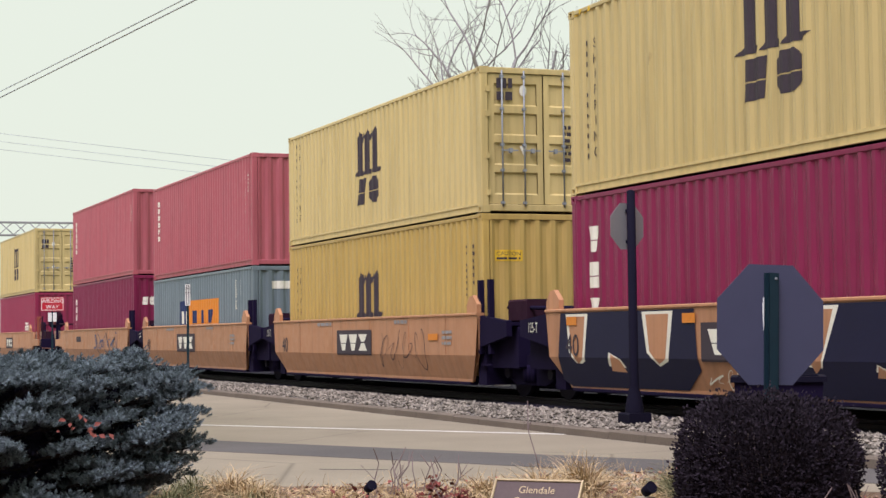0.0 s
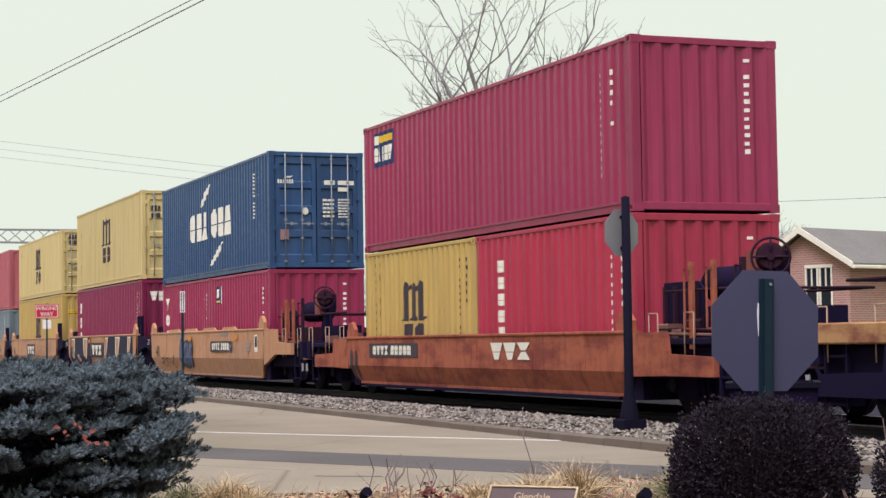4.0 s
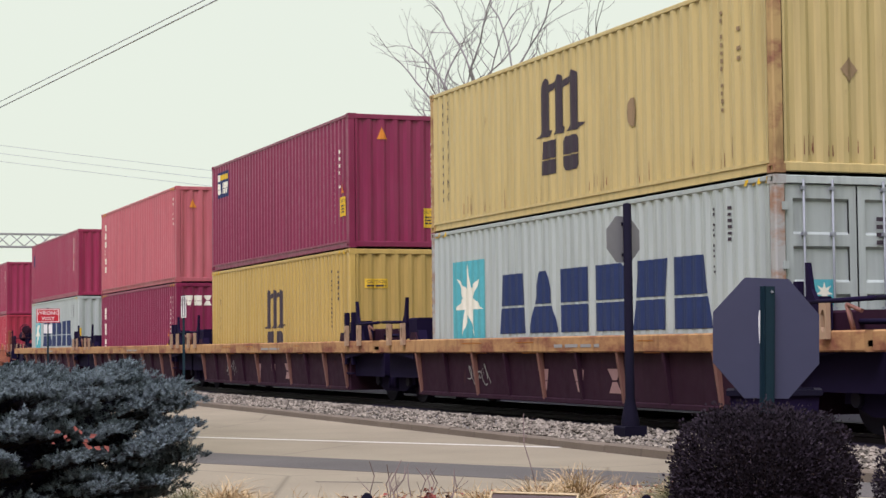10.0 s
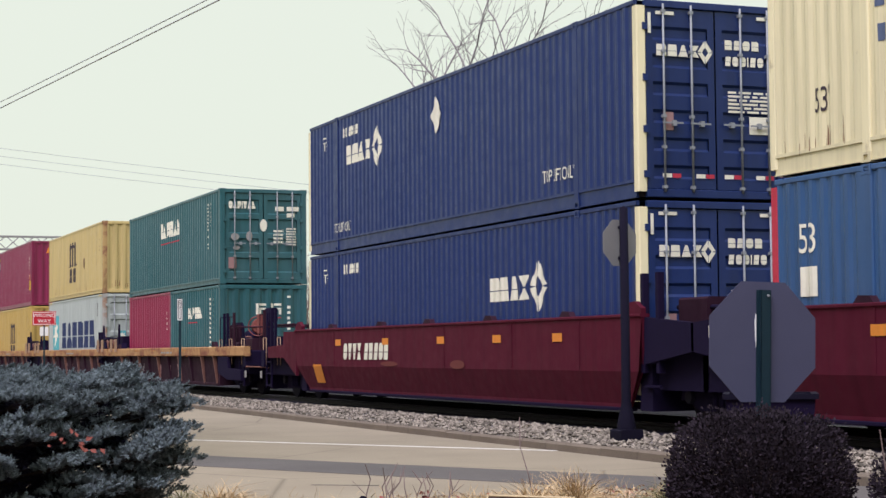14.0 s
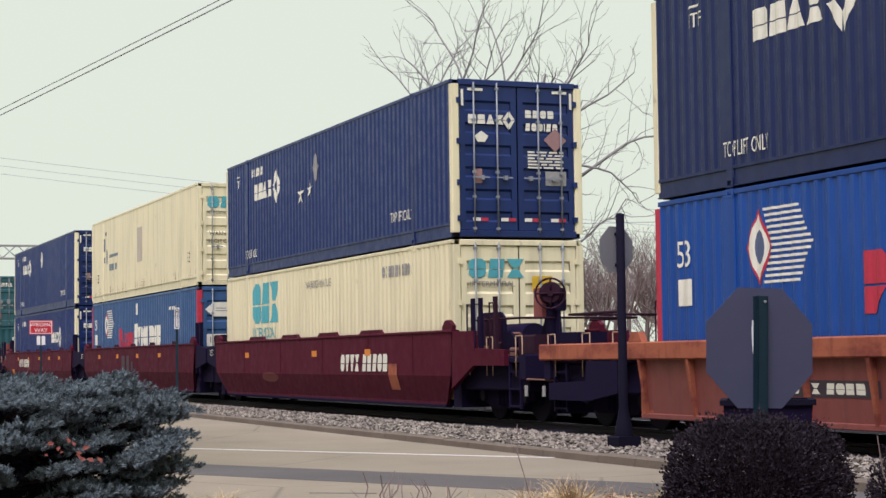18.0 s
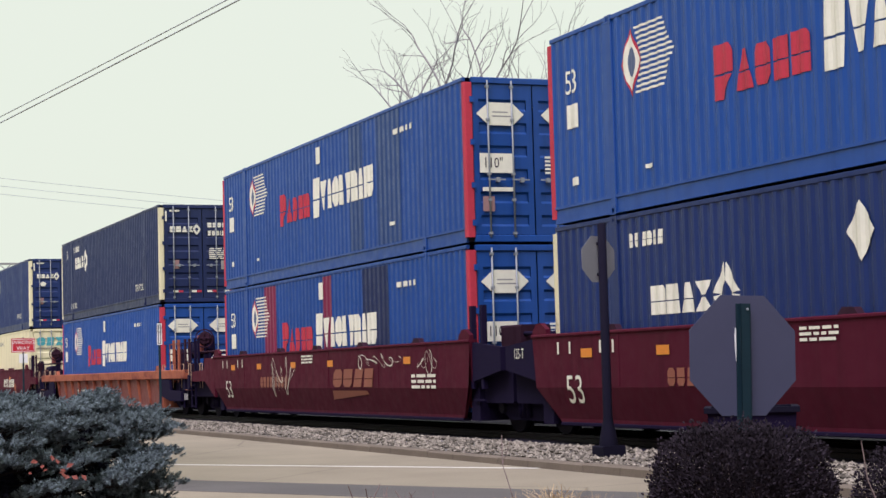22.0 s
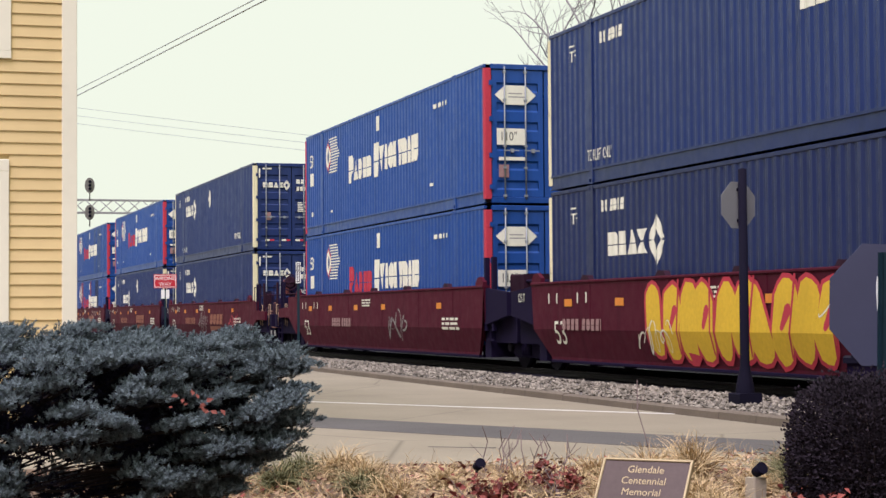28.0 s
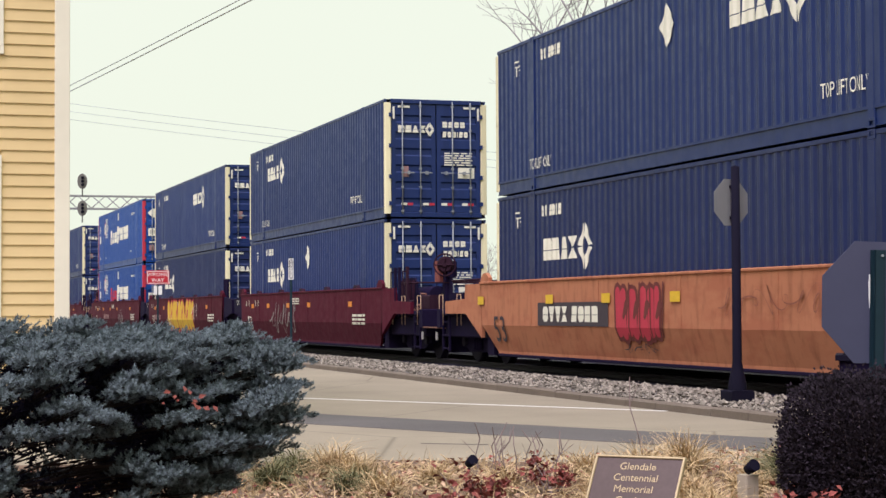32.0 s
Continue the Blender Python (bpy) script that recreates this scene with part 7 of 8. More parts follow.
def clipped_bush(name, label, at, rx, ry, rz, n, seed, squared=2.6):
    root = thing(name, label, "bush", pose(*at))
    rnd = random.Random(seed)
    bm = bmesh.new()
    for _ in range(46):
        a, u = rnd.uniform(0, 6.28), rnd.uniform(0.2, 0.95)
        q = Vector((math.cos(a) * rx * u * 0.9, math.sin(a) * ry * u * 0.9, rz * rnd.uniform(0.9, 1.75) * (1.1 - 0.4 * u)))
        m = Vector((q.x * 0.5, q.y * 0.5, q.z * 0.45))
        tube(bm, (rnd.uniform(-0.06, 0.06), rnd.uniform(-0.06, 0.06), -0.06), m, 0.012, 0.008, 5, False)
        tube(bm, m, q, 0.008, 0.003, 5, False)
    part("branchwork", bm, "twig", root)

    def place(r):
        while True:
            d = Vector((r.gauss(0, 1), r.gauss(0, 1), r.gauss(0, 1)))
            if d.length > 0.1:
                d.normalize()
                break
        k = (abs(d.x) ** squared + abs(d.y) ** squared + abs(d.z) ** squared) ** (-1 / squared)
        lump = 1 + 0.07 * noise.noise(d * 3.1 + Vector((seed, 0, 0))) + 0.05 * noise.noise(d * 8.0)
        deep = 1 - 0.6 * r.random() ** 1.8 + (0.05 if r.random() < 0.06 else 0)
        p = Vector((d.x * k * rx, d.y * k * ry, rz + d.z * k * rz)) * lump * deep
        p.z = max(0.03, p.z)
        return p, (d + Vector((r.uniform(-0.7, 0.7), r.uniform(-0.7, 0.7), r.uniform(-0.2, 0.8)))).normalized()
    tufts("foliage", n, place, small_leaf, "boxleaf", root, seed)


def blade(rnd, ln, w, droop):
    out, side = Vector((1, 0, 0)), Vector((0, 1, 0))
    vs, fs = [], []
    for i in range(5):
        t = i / 4
        c = out * (ln * 0.55 * t ** 1.6 * droop) + Vector((0, 0, ln * (t - 0.42 * droop * t ** 2.4)))
        ww = w * (1 - 0.8 * t)
        vs += [c - side * ww, c + side * ww]
        if i:
            k = 2 * i
            fs.append((k - 2, k - 1, k + 1, k))
    return vs, fs


def grass_clump(at, ln, count, mat, label, seed, droop=1.0, w=0.004):
    root = thing("grass_clump", label, "ornamental grass", pose(*at), "grass clumps in the bed")

    def place(r):
        a = r.uniform(0, 6.28)
        return Vector((math.cos(a), math.sin(a), 0)) * r.uniform(0, 0.11), Vector((r.uniform(-0.55, 0.55), r.uniform(-0.55, 0.55), 1)).normalized()
    tufts("foliage", count, place, lambda r: blade(r, ln * r.uniform(0.6, 1.1), w, droop * r.uniform(0.5, 1.2)), mat, root, seed)


def litter():
    def place(r):
        return Vector((r.uniform(-14.2, -7.0), r.uniform(1.2, 7.6), 0.055 + r.uniform(0, 0.05))), Vector((r.uniform(-0.6, 0.6), r.uniform(-0.6, 0.6), 1)).normalized()
    for mat, n, seed, label in (("tan_leaf", 5200, 5, "tan fallen leaves scattered over the bed"), ("dead_leaf", 2200, 6, "dark red fallen leaves scattered over the bed")):
        ob = tufts("leaf_litter", n, place, broad_leaf, mat, None, seed)
        tagged(ob, label, "leaf litter", kind="stuff")


def red_shrub(at, seed):
    root = thing("low_shrub", "low shrub with withered dark red leaves", "shrub", pose(*at))
    rnd = random.Random(seed)
    bm = bmesh.new()
    ends = []
    for _ in range(16):
        a = rnd.uniform(0, 6.28)
        q = Vector((math.cos(a) * rnd.uniform(0.05, 0.26), math.sin(a) * rnd.uniform(0.05, 0.26), rnd.uniform(0.08, 0.26)))
        tube(bm, (0, 0, -0.03), q, 0.006, 0.002, 5, False)
        ends.append(q)
    part("branchwork", bm, "twig", root)
    tufts("leaves", 260, lambda r: (r.choice(ends) * r.uniform(0.55, 1.1) + Vector((r.uniform(-0.05, 0.05), r.uniform(-0.05, 0.05), r.uniform(-0.03, 0.03))), Vector((r.uniform(-1, 1), r.uniform(-1, 1), 0.8)).normalized()), broad_leaf, "dead_leaf", root, seed)


def bare_stems(at, n, h, seed, label):
    root = thing("bare_stems", label, "shrub", pose(*at))
    rnd = random.Random(seed)
    bm = bmesh.new()
    for _ in range(n):
        p = Vector((rnd.uniform(-0.12, 0.12), rnd.uniform(-0.18, 0.18), -0.03))
        for _ in range(4):
            q = p + Vector((rnd.uniform(-0.05, 0.05), rnd.uniform(-0.07, 0.07), h / 4 * rnd.uniform(0.8, 1.2)))
            tube(bm, p, q, 0.0045, 0.0035, 5, False)
            if rnd.random() < 0.5:
                tube(bm, p, p + Vector((rnd.uniform(-0.1, 0.1), rnd.uniform(-0.12, 0.12), h / 4)), 0.003, 0.0015, 4, False)
            p = q
    part("branchwork", bm, "twig", root)


def garden_light(at, turn, block):
    root = thing("garden_light", "small black garden spotlight" + (" on a pale wooden block" if block else ""), "garden light", pose(*at, 0, 0, turn))
    bm = bmesh.new()
    if block:
        soft_box(bm, -0.05, 0.05, -0.05, 0.05, -0.06, 0.22, 0.008)
        part("block", bm, "tan_block", root, "pale weathered wooden block")
        bm = bmesh.new()
        z = 0.22
    else:
        z = 0.1
    tube(bm, (0, 0, -0.06 if not block else z - 0.02), (0, 0, z), 0.012)
    part("stake", bm, "lamp_post", root)
    bm = bmesh.new()
    tube(bm, (0.0, 0, z + 0.03), (0.07, 0, z + 0.065), 0.032, 0.04, 12)
    part("head", bm, "lamp_post", root)


MAT["tan_block"] = plain("weathered_pale_wood", (0.38, 0.32, 0.24), 0.8, 0, 18)
garden_bed()
plaque()
spruce()
clipped_bush("box_bush", "dense dark green clipped box bush", (-9.42, 5.66, 0.05), 0.50, 0.485, 0.425, 80000, 21, 3.0)
clipped_bush("box_bush", "dark green box bush with thin open stems", (-9.2, 6.78, 0.05), 0.42, 0.36, 0.36, 24000, 22, 2.2)
for k, (at, ln, n, mat, droop) in enumerate((((-12.2, 5.75, 0.05), 0.5, 260, "straw", 1.1), ((-12.6, 2.75, 0.05), 0.34, 200, "sedge", 1.4), ((-11.6, 3.3, 0.05), 0.3, 160, "straw", 1.2), ((-12.2, 6.6, 0.05), 0.4, 200, "sedge", 1.3), ((-11.2, 4.7, 0.05), 0.3, 200, "straw", 1.2), ((-10.4, 4.95, 0.05), 0.32, 200, "straw", 1.0), ((-11.8, 4.2, 0.05), 0.28, 160, "straw", 1.2), ((-12.4, 3.9, 0.05), 0.26, 160, "straw", 1.3), ((-12.8, 5.25, 0.05), 0.26, 120, "straw", 1.2), ((-11.9, 5.3, 0.05), 0.42, 300, "straw", 1.3), ((-10.9, 5.6, 0.05), 0.3, 220, "straw", 1.1), ((-9.7, 4.75, 0.05), 0.3, 260, "straw", 1.2), ((-12.0, 3.2, 0.05), 0.3, 200, "sedge", 1.3), ((-10.2, 4.2, 0.05), 0.24, 160, "straw", 1.3), ((-13.1, 3.5, 0.05), 0.3, 180, "straw", 1.3), ((-13.6, 3.15, 0.05), 0.34, 160, "sedge", 1.5), ((-13.4, 3.4, 0.05), 0.4, 200, "straw", 1.4), ((-11.3, 6.1, 0.05), 0.36, 240, "sedge", 1.3))):
    grass_clump(at, ln, n * 2, mat, ("pale straw-coloured" if mat == "straw" else "yellow-green arching") + " ornamental grass clump", 60 + k, droop * 1.25, 0.0048)
litter()


def dry_blades():
    def place(r):
        return Vector((r.uniform(-14.0, -7.2), r.uniform(1.4, 7.4), 0.055 + r.uniform(0, 0.04))), Vector((r.uniform(-1, 1), r.uniform(-1, 1), 0.35)).normalized()
    ob = tufts("dry_grass", 7000, place, lambda r: blade(r, r.uniform(0.08, 0.22), 0.004, r.uniform(0.6, 1.4)), "straw", None, 77)
    tagged(ob, "dead straw blades lying over the bed", "dry grass", kind="stuff")


dry_blades()
red_shrub((-10.6, 3.6, 0.05), 31)
red_shrub((-9.4, 2.95, 0.05), 32)
red_shrub((-11.6, 4.5, 0.05), 33)
red_shrub((-9.0, 4.95, 0.05), 34)
bare_stems((-12.6, 4.75, 0.05), 7, 0.36, 45, "thin bare stems in the mulch")
bare_stems((-12.6, 4.35, 0.05), 6, 0.42, 41, "thin bare brown stems standing in the bed")
bare_stems((-12.0, 5.55, 0.05), 1, 0.75, 42, "single tall dry stem")
bare_stems((-8.3, 5.55, 0.05), 4, 0.45, 43, "thin bare stems before the box bush")
bare_stems((-8.9, 6.45, 0.05), 9, 0.8, 44, "tangle of thin bare stems")
garden_light((-12.6, 4.22, 0.05), 10, False)
garden_light((-10.2, 5.25, 0.05), 10, True)


# ---- yellow house ----
def yellow_house():
    root = thing("house", "house with yellow clapboard siding and cream corner trim", "house", pose(-20.3, 2.12, 0))
    # front wall runs back from the corner; its boards overlap
    bm = bmesh.new()
    box(bm, -7.0, -0.02, -9.0, -0.02, 0, 7.2)
    part("wall", bm, "siding", root)
    n = 55
    e = 0.13
    wins = ((-2.05, -0.68, 4.14, 5.7), (-2.05, -0.70, 0.9, 3.03))
    for i in range(n):
        z = 0.1 + i * e
        spans = [(-9.0, -0.13)]
        for a, b, c, d in wins:
            if z + e > c and z < d:
                spans = [(-9.0, a), (b, -0.13)]
        for y0, y1 in spans:
            bm = bmesh.new()
            prism(bm, [(-0.02, z), (0.022, z), (0.004, z + e + 0.012), (-0.02, z + e + 0.012)], y0, y1)
            part("clapboard", bm, "siding", root)
        bm = bmesh.new()
        prism(bm, [(-0.02, z), (0.022, z), (0.004, z + e + 0.012), (-0.02, z + e + 0.012)], 0, 6.86)
        hang("clapboard", made("clapboard", bm, "siding"), root, (-0.13, 0, 0), "", pose(0, 0, 0, 0, 0, 90))
    bm = bmesh.new()
    soft_box(bm, -0.13, 0.035, -0.13, 0.035, 0, 7.2, 0.006)
    part("corner_board", bm, "trim", root, "cream corner board")
    for a, b, c, d in wins:
        bm = bmesh.new()
        box(bm, -0.015, -0.005, a + 0.1, b - 0.1, c + 0.08, d - 0.12)
        w = part("window", bm, "glass", root, "window in a cream casing")
        for y0, y1, z0, z1 in ((a, a + 0.28, c + 0.09, d - 0.13), (b - 0.28, b, c + 0.09, d - 0.13), (a, b, d - 0.13, d), (a, b, c, c + 0.09)):
            bm = bmesh.new()
            soft_box(bm, -0.02, 0.045, y0, y1, z0, z1, 0.006)
            part("casing", bm, "trim", w)
        bm = bmesh.new()
        box(bm, -0.01, 0.02, a + 0.1, b - 0.1, (c + d) / 2 - 0.025, (c + d) / 2 + 0.025)
        part("sash_bar", bm, "trim", w)
    bm = bmesh.new()
    prism(bm, [(-9.3, 7.15), (0.3, 7.15), (0.3, 7.3), (-4.5, 10.2), (-9.3, 7.3)], -7.3, 0.3, "x")
    part("roof", bm, "roofing", root)


yellow_house()


# ---- beyond the track ----
def brick_house():
    root = thing("house", "red brick house with a white-trimmed gable and grey roof", "house", pose(-50.68, 32.25, 0, 0, 0, 20))
    # x along the gable wall, y away from the street
    bm = bmesh.new()
    prism(bm, [(-1.75, 0), (1.75, 0), (1.75, 3.66), (0, 4.62), (-1.75, 3.66)], 0.0, 11.0)
    part("wall", bm, "brickwork", root)
    for s in (-1, 1):
        bm = bmesh.new()
        prism(bm, [(s * 2.08, 3.50), (s * 2.08, 3.60), (0, 4.84), (0, 4.72)], -0.28, 11.3)
        part("roof", bm, "roofing", root, "grey shingle roof slope")
        bm = bmesh.new()
        prism(bm, [(s * 2.11, 3.42), (s * 2.11, 3.61), (0, 4.86), (0, 4.64)], -0.33, -0.28)
        part("bargeboard", bm, "trim", root, "white bargeboard")
        bm = bmesh.new()
        soft_box(bm, *sorted((s * 2.06, s * 2.16)), -0.28, 11.3, 3.42, 3.53, 0.02)
        part("gutter", bm, "trim", root)
    bm = bmesh.new()
    box(bm, 0.0, 1.12, -0.04, -0.001, 3.5, 3.6)
    part("lintel", bm, "trim", root)
    for x in (0.28, 0.84):
        bm = bmesh.new()
        box(bm, x - 0.2, x + 0.2, -0.012, -0.006, 2.25, 3.48)
        w = part("window", bm, "glass", root, "white-framed window")
        for a in ((x - 0.26, x - 0.2, 2.25, 3.49), (x + 0.2, x + 0.26, 2.25, 3.49), (x - 0.26, x + 0.26, 2.16, 2.25), (x - 0.2, x + 0.2, 2.82, 2.88), (x - 0.02, x + 0.02, 2.88, 3.49)):
            bm = bmesh.new()
            box(bm, a[0], a[1], -0.05, -0.013, a[2], a[3])
            part("frame_bar", bm, "trim", w)
    bm = bmesh.new()
    soft_box(bm, 0.75, 1.35, 3.6, 4.2, 3.4, 5.05, 0.02)
    part("chimney", bm, "brickwork", root)


brick_house()


def grow(bm, p, d, ln, r, level, rnd, bend, spread, twigs, rise=0.06):
    """One limb and all that grows from it."""
    steps = 5 if level < 3 else 3
    for i in range(steps):
        q = p + d * (ln / steps)
        r1 = r * (0.9 if level < 3 else 0.84)
        tube(bm, p, q, r, r1, 6 if level < 2 else (4 if level < 4 else 3), False)
        p, r = q, r1
        d = (d + Vector((rnd.uniform(-bend, bend), rnd.uniform(-bend, bend), rnd.uniform(-bend, bend) + rise))).normalized()
        if level < twigs and 0 < i < steps - 1 or level == 1 and i == 0:
            side = Vector((rnd.uniform(-1, 1), rnd.uniform(-1, 1), rnd.uniform(-0.5, 0.6))).normalized()
            grow(bm, p, (d * 0.8 + side * spread).normalized(), ln * rnd.uniform(0.4, 0.65), max(r * 0.58, 0.006), level + 1, rnd, bend * 1.15, spread, twigs, rise)
    if level < twigs:
        for k in range(2):
            side = Vector((rnd.uniform(-1, 1), rnd.uniform(-1, 1), rnd.uniform(-0.3, 0.5))).normalized()
            grow(bm, p, (d * 0.9 + side * spread * 0.7).normalized(), ln * rnd.uniform(0.45, 0.7), max(r * 0.72, 0.006), level + 1, rnd, bend * 1.15, spread, twigs, rise)


def bare_tree(at, h, r, limbs, seed, label, spread=0.6, twigs=4, mat="bark", group="", bend=0.13, rise=0.06, boughs=()):
    """A trunk to the height h, then limbs given as (direction, length), and boughs as lines that bend from knot to knot."""
    root = thing("tree", label, "tree", pose(*at), group)
    rnd = random.Random(seed)
    bm = bmesh.new()
    pts = [Vector((0, 0, -0.2)), Vector((0, 0, 0.4)), Vector((0.05, 0.06, h * 0.5)), Vector((0, -0.04, h))]
    for a, b, r0, r1 in zip(pts, pts[1:], (1.5, 1.1, 0.95), (1.1, 0.95, 0.85)):
        tube(bm, a, b, r * r0, r * r1, 10, False)
    bmesh.ops.remove_doubles(bm, verts=bm.verts, dist=0.002)
    part("trunk", bm, mat, root)
    bm = bmesh.new()
    for d, ln in limbs:
        grow(bm, pts[-1] - Vector((0, 0, rnd.uniform(0, 0.08) * h)), Vector(d).normalized(), ln, r * 0.5, 1, rnd, bend, spread, twigs, rise)
    for thick, line in boughs:
        k = len(line) - 1
        for i, (a, b) in enumerate(zip(line, line[1:])):
            a, b = Vector(a), Vector(b)
            r0, r1 = thick * (1 - 0.75 * i / k), thick * (1 - 0.75 * (i + 1) / k)
            m = a.lerp(b, 0.5) + Vector((rnd.uniform(-0.06, 0.06), rnd.uniform(-0.06, 0.06), rnd.uniform(-0.06, 0.06)))
            tube(bm, a, m, r0, (r0 + r1) / 2, 6, False)
            tube(bm, m, b, (r0 + r1) / 2, r1, 6, False)
            for c in (m, b, a.lerp(b, 0.25)) if i else (b,):
                d = ((b - a).normalized() * 0.7 + Vector((rnd.uniform(-0.6, 0.6), rnd.uniform(-0.8, 0.8), rnd.choice((-0.8, 0.5, 0.9))))).normalized()
                grow(bm, c, d, rnd.uniform(0.55, 1.1), max(0.012, r1 * 0.4), 3, rnd, bend * 1.6, spread, twigs, rnd.uniform(-0.12, 0.03))
    part("crown", bm, mat, root, "bare branches and twigs")
    return root


bare_tree((-38.29, 16.1, -0.06, 0, 0, 66), 5.5, 0.15, (((-1.0, 0.2, 0.62), 1.6), ((-0.8, -0.4, 0.76), 2.1), ((-0.5, 0.25, 1.0), 2.5), ((-0.2, -0.3, 1.2), 2.7), ((0.12, 0.35, 1.2), 2.7), ((0.42, -0.15, 1.1), 2.6)), 3, "tall bare winter tree with fanning grey branches and low sweeping boughs", 0.72, 4, bend=0.2, rise=0.04,
          boughs=((0.11, ((0.05, 0, 0.8), (0.3, 0, 2.0), (0.5, 0.05, 2.9), (0.8, 0.1, 3.8), (0.95, 0.1, 4.8), (1.15, 0.2, 5.8), (1.2, 0.2, 6.8), (1.35, 0.2, 7.9))), (0.05, ((0.5, 0, 3.2), (0.7, 0.1, 3.7), (1.1, 0.1, 3.5), (1.45, 0.1, 3.6), (1.75, 0.05, 3.95), (2.1, 0, 3.98), (2.5, -0.1, 4.35), (2.87, -0.1, 4.5), (3.15, 0, 4.95))), (0.06, ((0.8, 0, 4.1), (1.0, -0.1, 4.6), (1.37, -0.2, 5.0), (2.46, -0.3, 5.7), (3.18, -0.3, 6.2), (3.6, -0.2, 6.35), (4.5, -0.1, 6.35))),
                  (0.055, ((0.85, 0, 4.5), (1.1, 0.2, 5.0), (1.37, 0.3, 5.5), (1.85, 0.4, 6.3), (2.2, 0.4, 7.3))), (0.04, ((0.9, 0, 5.3), (1.7, -0.4, 5.75), (2.5, -0.6, 5.6), (3.0, -0.6, 5.3), (3.4, -0.6, 4.8))), (0.045, ((0.3, 0.1, 5.2), (1.0, 0.3, 6.2), (1.9, 0.3, 6.9), (2.8, 0.2, 7.4), (3.4, 0.2, 7.9)))))
SCRUB_ARMS = (((0.1, 0.4, 1.0), 1.7), ((-0.5, 0.1, 1.0), 1.8), ((0.5, -0.3, 1.0), 1.7), ((0.0, -0.6, 0.9), 1.5), ((0.1, 0.9, 0.7), 1.4))
scrub = bare_tree((-70, 38, -0.06), 2.4, 0.09, SCRUB_ARMS, 14, "leafless brown scrub tree", 0.8, 4, "twig", "scrub behind the track")
scrub_b = bare_tree((-74, 42, -0.06), 2.8, 0.09, SCRUB_ARMS[::-1], 17, "leafless brown scrub tree", 0.9, 4, "twig", "scrub behind the track")
rs = random.Random(5)
for i in range(46):
    a, d = radians(rs.uniform(12.5, 37)), rs.uniform(74, 120)
    if abs(math.degrees(a) - 32.2) < 2.6 and d < 78:
        continue
    copy_thing(rs.choice((scrub, scrub_b)), pose(-d * math.cos(a), d * math.sin(a), -0.06, 0, 0, rs.uniform(0, 360)) @ Matrix.Scale(1, 4))


for i in range(30):
    a, d = radians(rs.uniform(23.5, 31.2)), rs.uniform(66, 76)
    copy_thing(rs.choice((scrub, scrub_b)), pose(-d * math.cos(a), d * math.sin(a), -0.06, 0, 0, rs.uniform(0, 360)))


def flagpole():
    root = thing("flagpole", "white flagpole with a hanging red, white and blue flag", "flagpole", pose(-52.7, 28.7, -0.06))
    bm = bmesh.new()
    tube(bm, (0, 0, 0), (0, 0, 4.0), 0.07, 0.05, 10)
    part("pole", bm, "sign_white", root)
    bm = bmesh.new()
    bmesh.ops.create_icosphere(bm, subdivisions=2, radius=0.11, matrix=pose(0, 0, 4.06))
    part("finial", bm, "gilt", root)
    for i in range(7):
        bm = bmesh.new()
        prism(bm, [(-0.05, 2.1 + 0.16 * i), (-0.1 - 0.05 * i, 2.05 + 0.16 * i), (-0.16 - 0.06 * i, 2.2 + 0.16 * i), (-0.06, 2.26 + 0.16 * i)], -0.03, 0.03, "x")
        part("flag_stripe", bm, "navy_mark" if i == 6 else ("sign_red" if i % 2 else "sign_white"), root)


def lantern():
    root = thing("street_lamp", "black street lantern with a pale glass body", "street lamp", pose(-40.6, 19.4, -0.06))
    bm = bmesh.new()
    tube(bm, (0, 0, 0), (0, 0, 2.1), 0.06, 0.045, 10)
    part("post", bm, "lamp_post", root)
    bm = bmesh.new()
    tube(bm, (0, 0, 2.14), (0, 0, 2.42), 0.09, 0.14, 6)
    part("glass", bm, "sign_white", root, "pale glass body")
    bm = bmesh.new()
    tube(bm, (0, 0, 2.08), (0, 0, 2.14), 0.1, 0.1, 6)
    tube(bm, (0, 0, 2.42), (0, 0, 2.56), 0.19, 0.05, 6)
    tube(bm, (0, 0, 2.56), (0, 0, 2.68), 0.03, 0.015, 6)
    part("cap", bm, "lamp_post", root)


flagpole()
lantern()


def cable(name, p, q, sag, r, label):
    bm = bmesh.new()
    p, q = Vector(p), Vector(q)
    pts = [p.lerp(q, i / 16) - Vector((0, 0, sag * 4 * (i / 16) * (1 - i / 16))) for i in range(17)]
    for a, b in zip(pts, pts[1:]):
        tube(bm, a, b, r, sides=6, caps=False)
    bmesh.ops.remove_doubles(bm, verts=bm.verts, dist=0.002)
    tagged(new(name, made(name, bm, "cable")), label, "overhead cable")


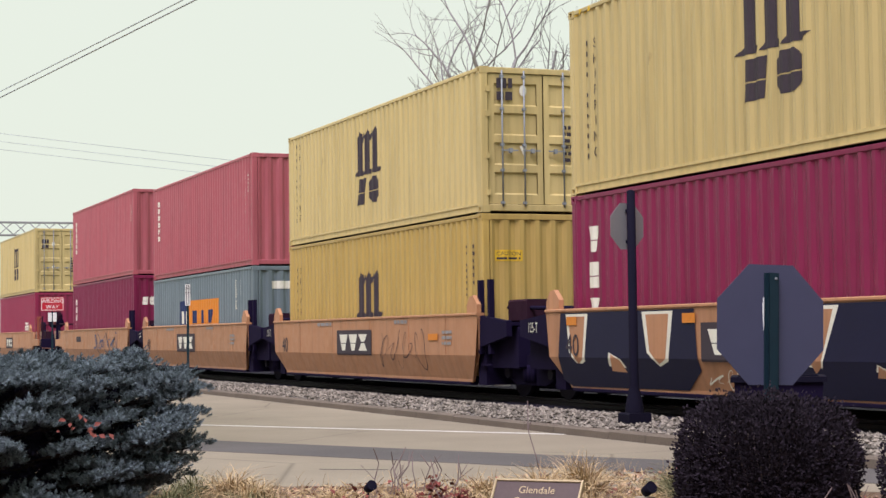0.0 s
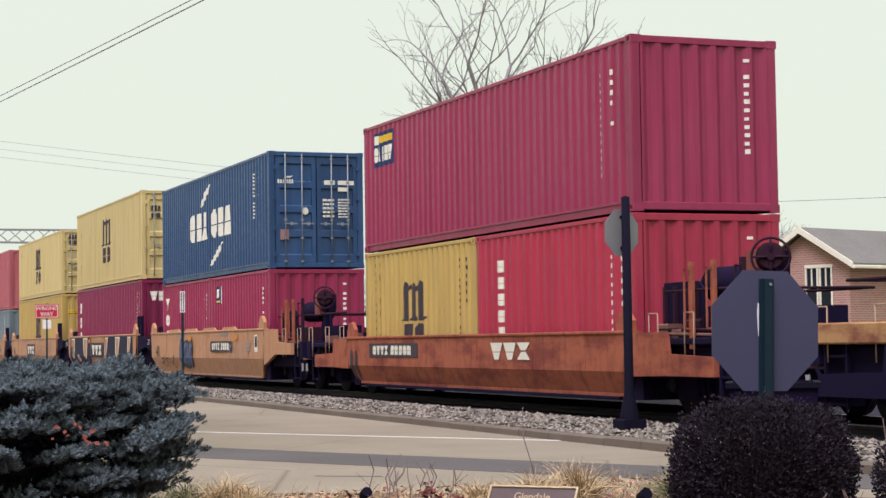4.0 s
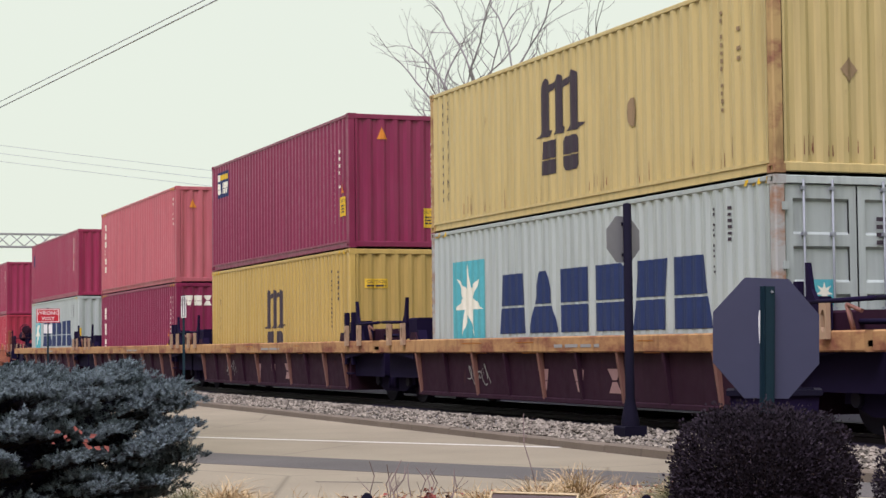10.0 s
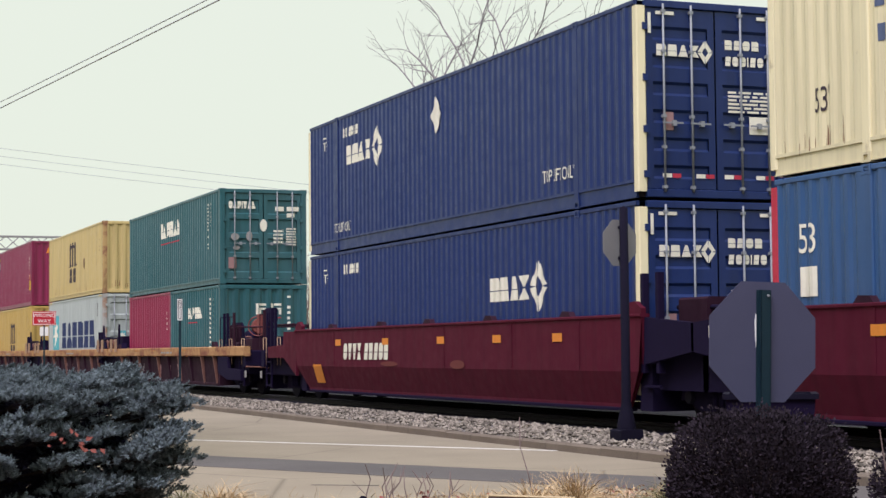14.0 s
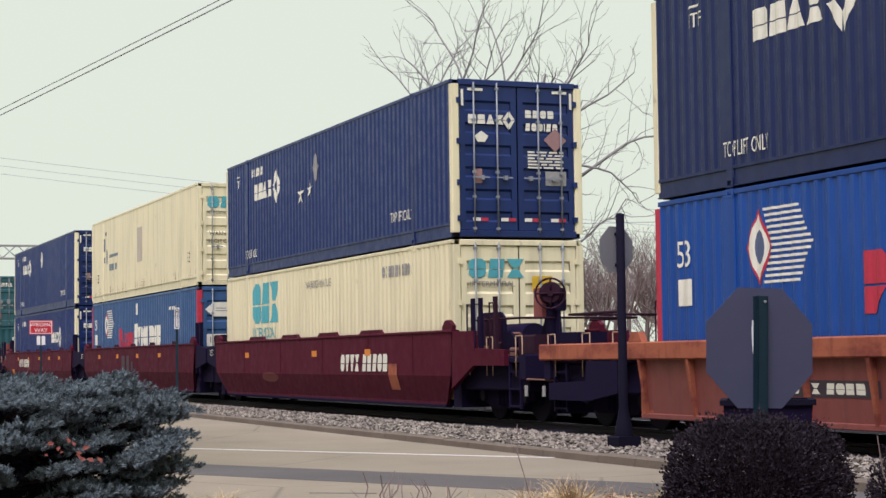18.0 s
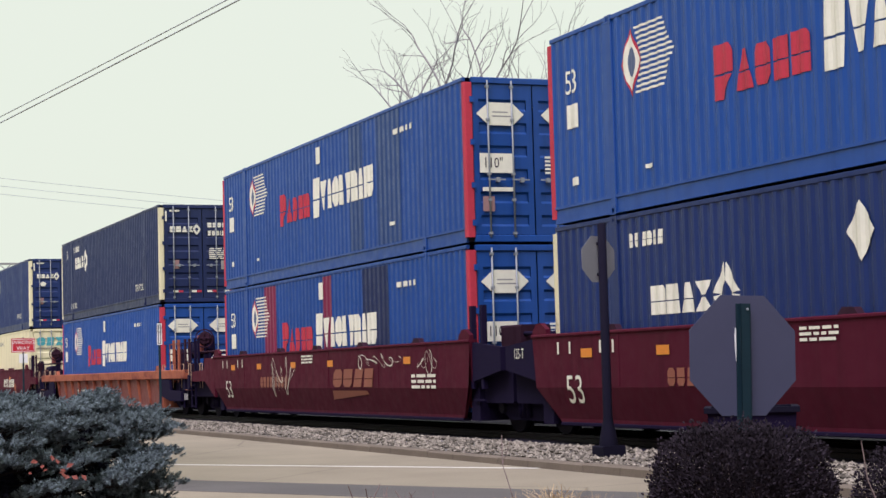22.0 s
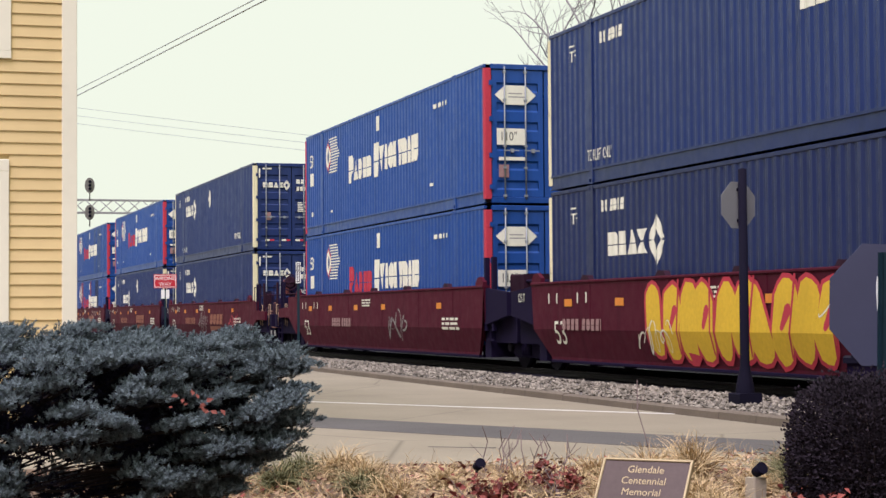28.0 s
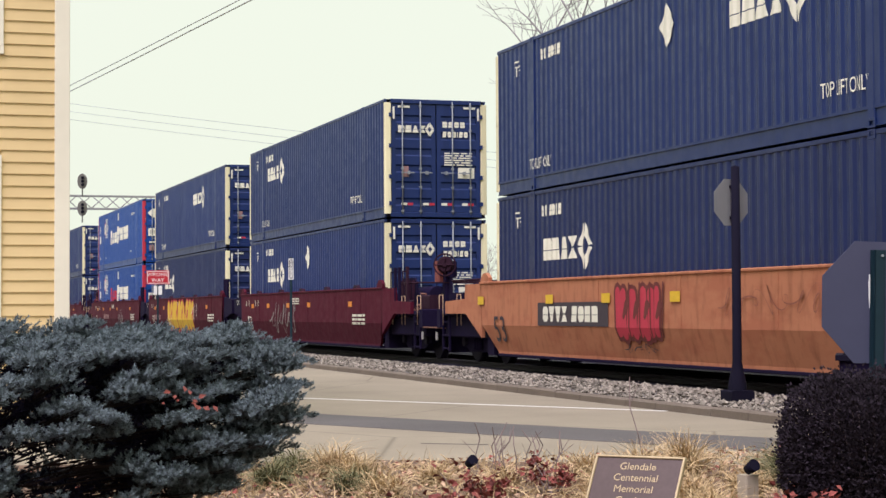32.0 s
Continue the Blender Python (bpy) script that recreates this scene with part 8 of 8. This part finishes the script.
cable("overhead_cable", (-58.0, -0.6, 4.80), (-5.0, 7.8, 5.975), 0.14, 0.010, "thick grey overhead cable")
cable("overhead_cable", (-58.0, -0.6, 5.0), (-5.0, 7.8, 6.02), 0.16, 0.008, "thinner grey overhead cable")
for z, k in ((10.42, 0.0), (10.12, 0.4), (9.82, 0.8)):
    cable("overhead_wire", (-81.0 - k, 0.0, z + 1.05), (-74.0 - k, 42.0, z - 3.3), 0.3, 0.011, "thin grey overhead wire far behind")
cable("overhead_wire", (-90.0, 36.0, 8.4), (-60.0, 66.0, 8.2), 0.3, 0.02, "thin overhead wire above the far roofs")


def signal_bridge():
    root = thing("signal_gantry", "grey lattice signal gantry with black signal heads over the track", "railway signal", pose(-129, 9.2, -0.06))
    bm = bmesh.new()
    for y in (0, 16):
        for dx in (-0.4, 0.4):
            soft_box(bm, dx - 0.05, dx + 0.05, y - 0.07, y + 0.07, 0, 9.6, 0.01)
        for i in range(9):
            tube(bm, (-0.4, y, i), (0.4, y, i + 1), 0.035, sides=5)
    part("mast", bm, "gantry", root)
    bm = bmesh.new()
    for z in (8.7, 9.6):
        for dx in (-0.4, 0.4):
            soft_box(bm, dx - 0.05, dx + 0.05, -0.5, 16.5, z - 0.05, z + 0.05, 0.01)
    for i in range(16):
        tube(bm, (-0.4, i, 8.7), (-0.4, i + 1, 9.6), 0.035, sides=5)
        tube(bm, (0.4, i + 1, 8.7), (0.4, i, 9.6), 0.035, sides=5)
    part("truss", bm, "gantry", root)
    for y, z in ((5.33, 10.6), (5.33, 8.7)):
        bm = bmesh.new()
        prism(bm, [(y + 0.35 * math.cos(6.28318 * i / 12), z + 0.55 * math.sin(6.28318 * i / 12)) for i in range(12)], 0.45, 0.55, "x")
        tube(bm, (0.5, y, z - 1.0), (0.5, y, z + 0.1), 0.05, sides=6)
        head = part("signal_head", bm, "roofing", root)
        for dz in (-0.25, 0, 0.25):
            bm = bmesh.new()
            tube(bm, (0.55, y, z + dz), (0.75, y, z + dz), 0.1, 0.1, 10)
            part("hood", bm, "lamp_post", head)


signal_bridge()


# ---- the train's run ----
def motions():
    for ob, u, z in MOVERS:
        walk(ob, [(t, pose(u - s, TRACK, z)) for t, s in enumerate(RUN)])


motions()
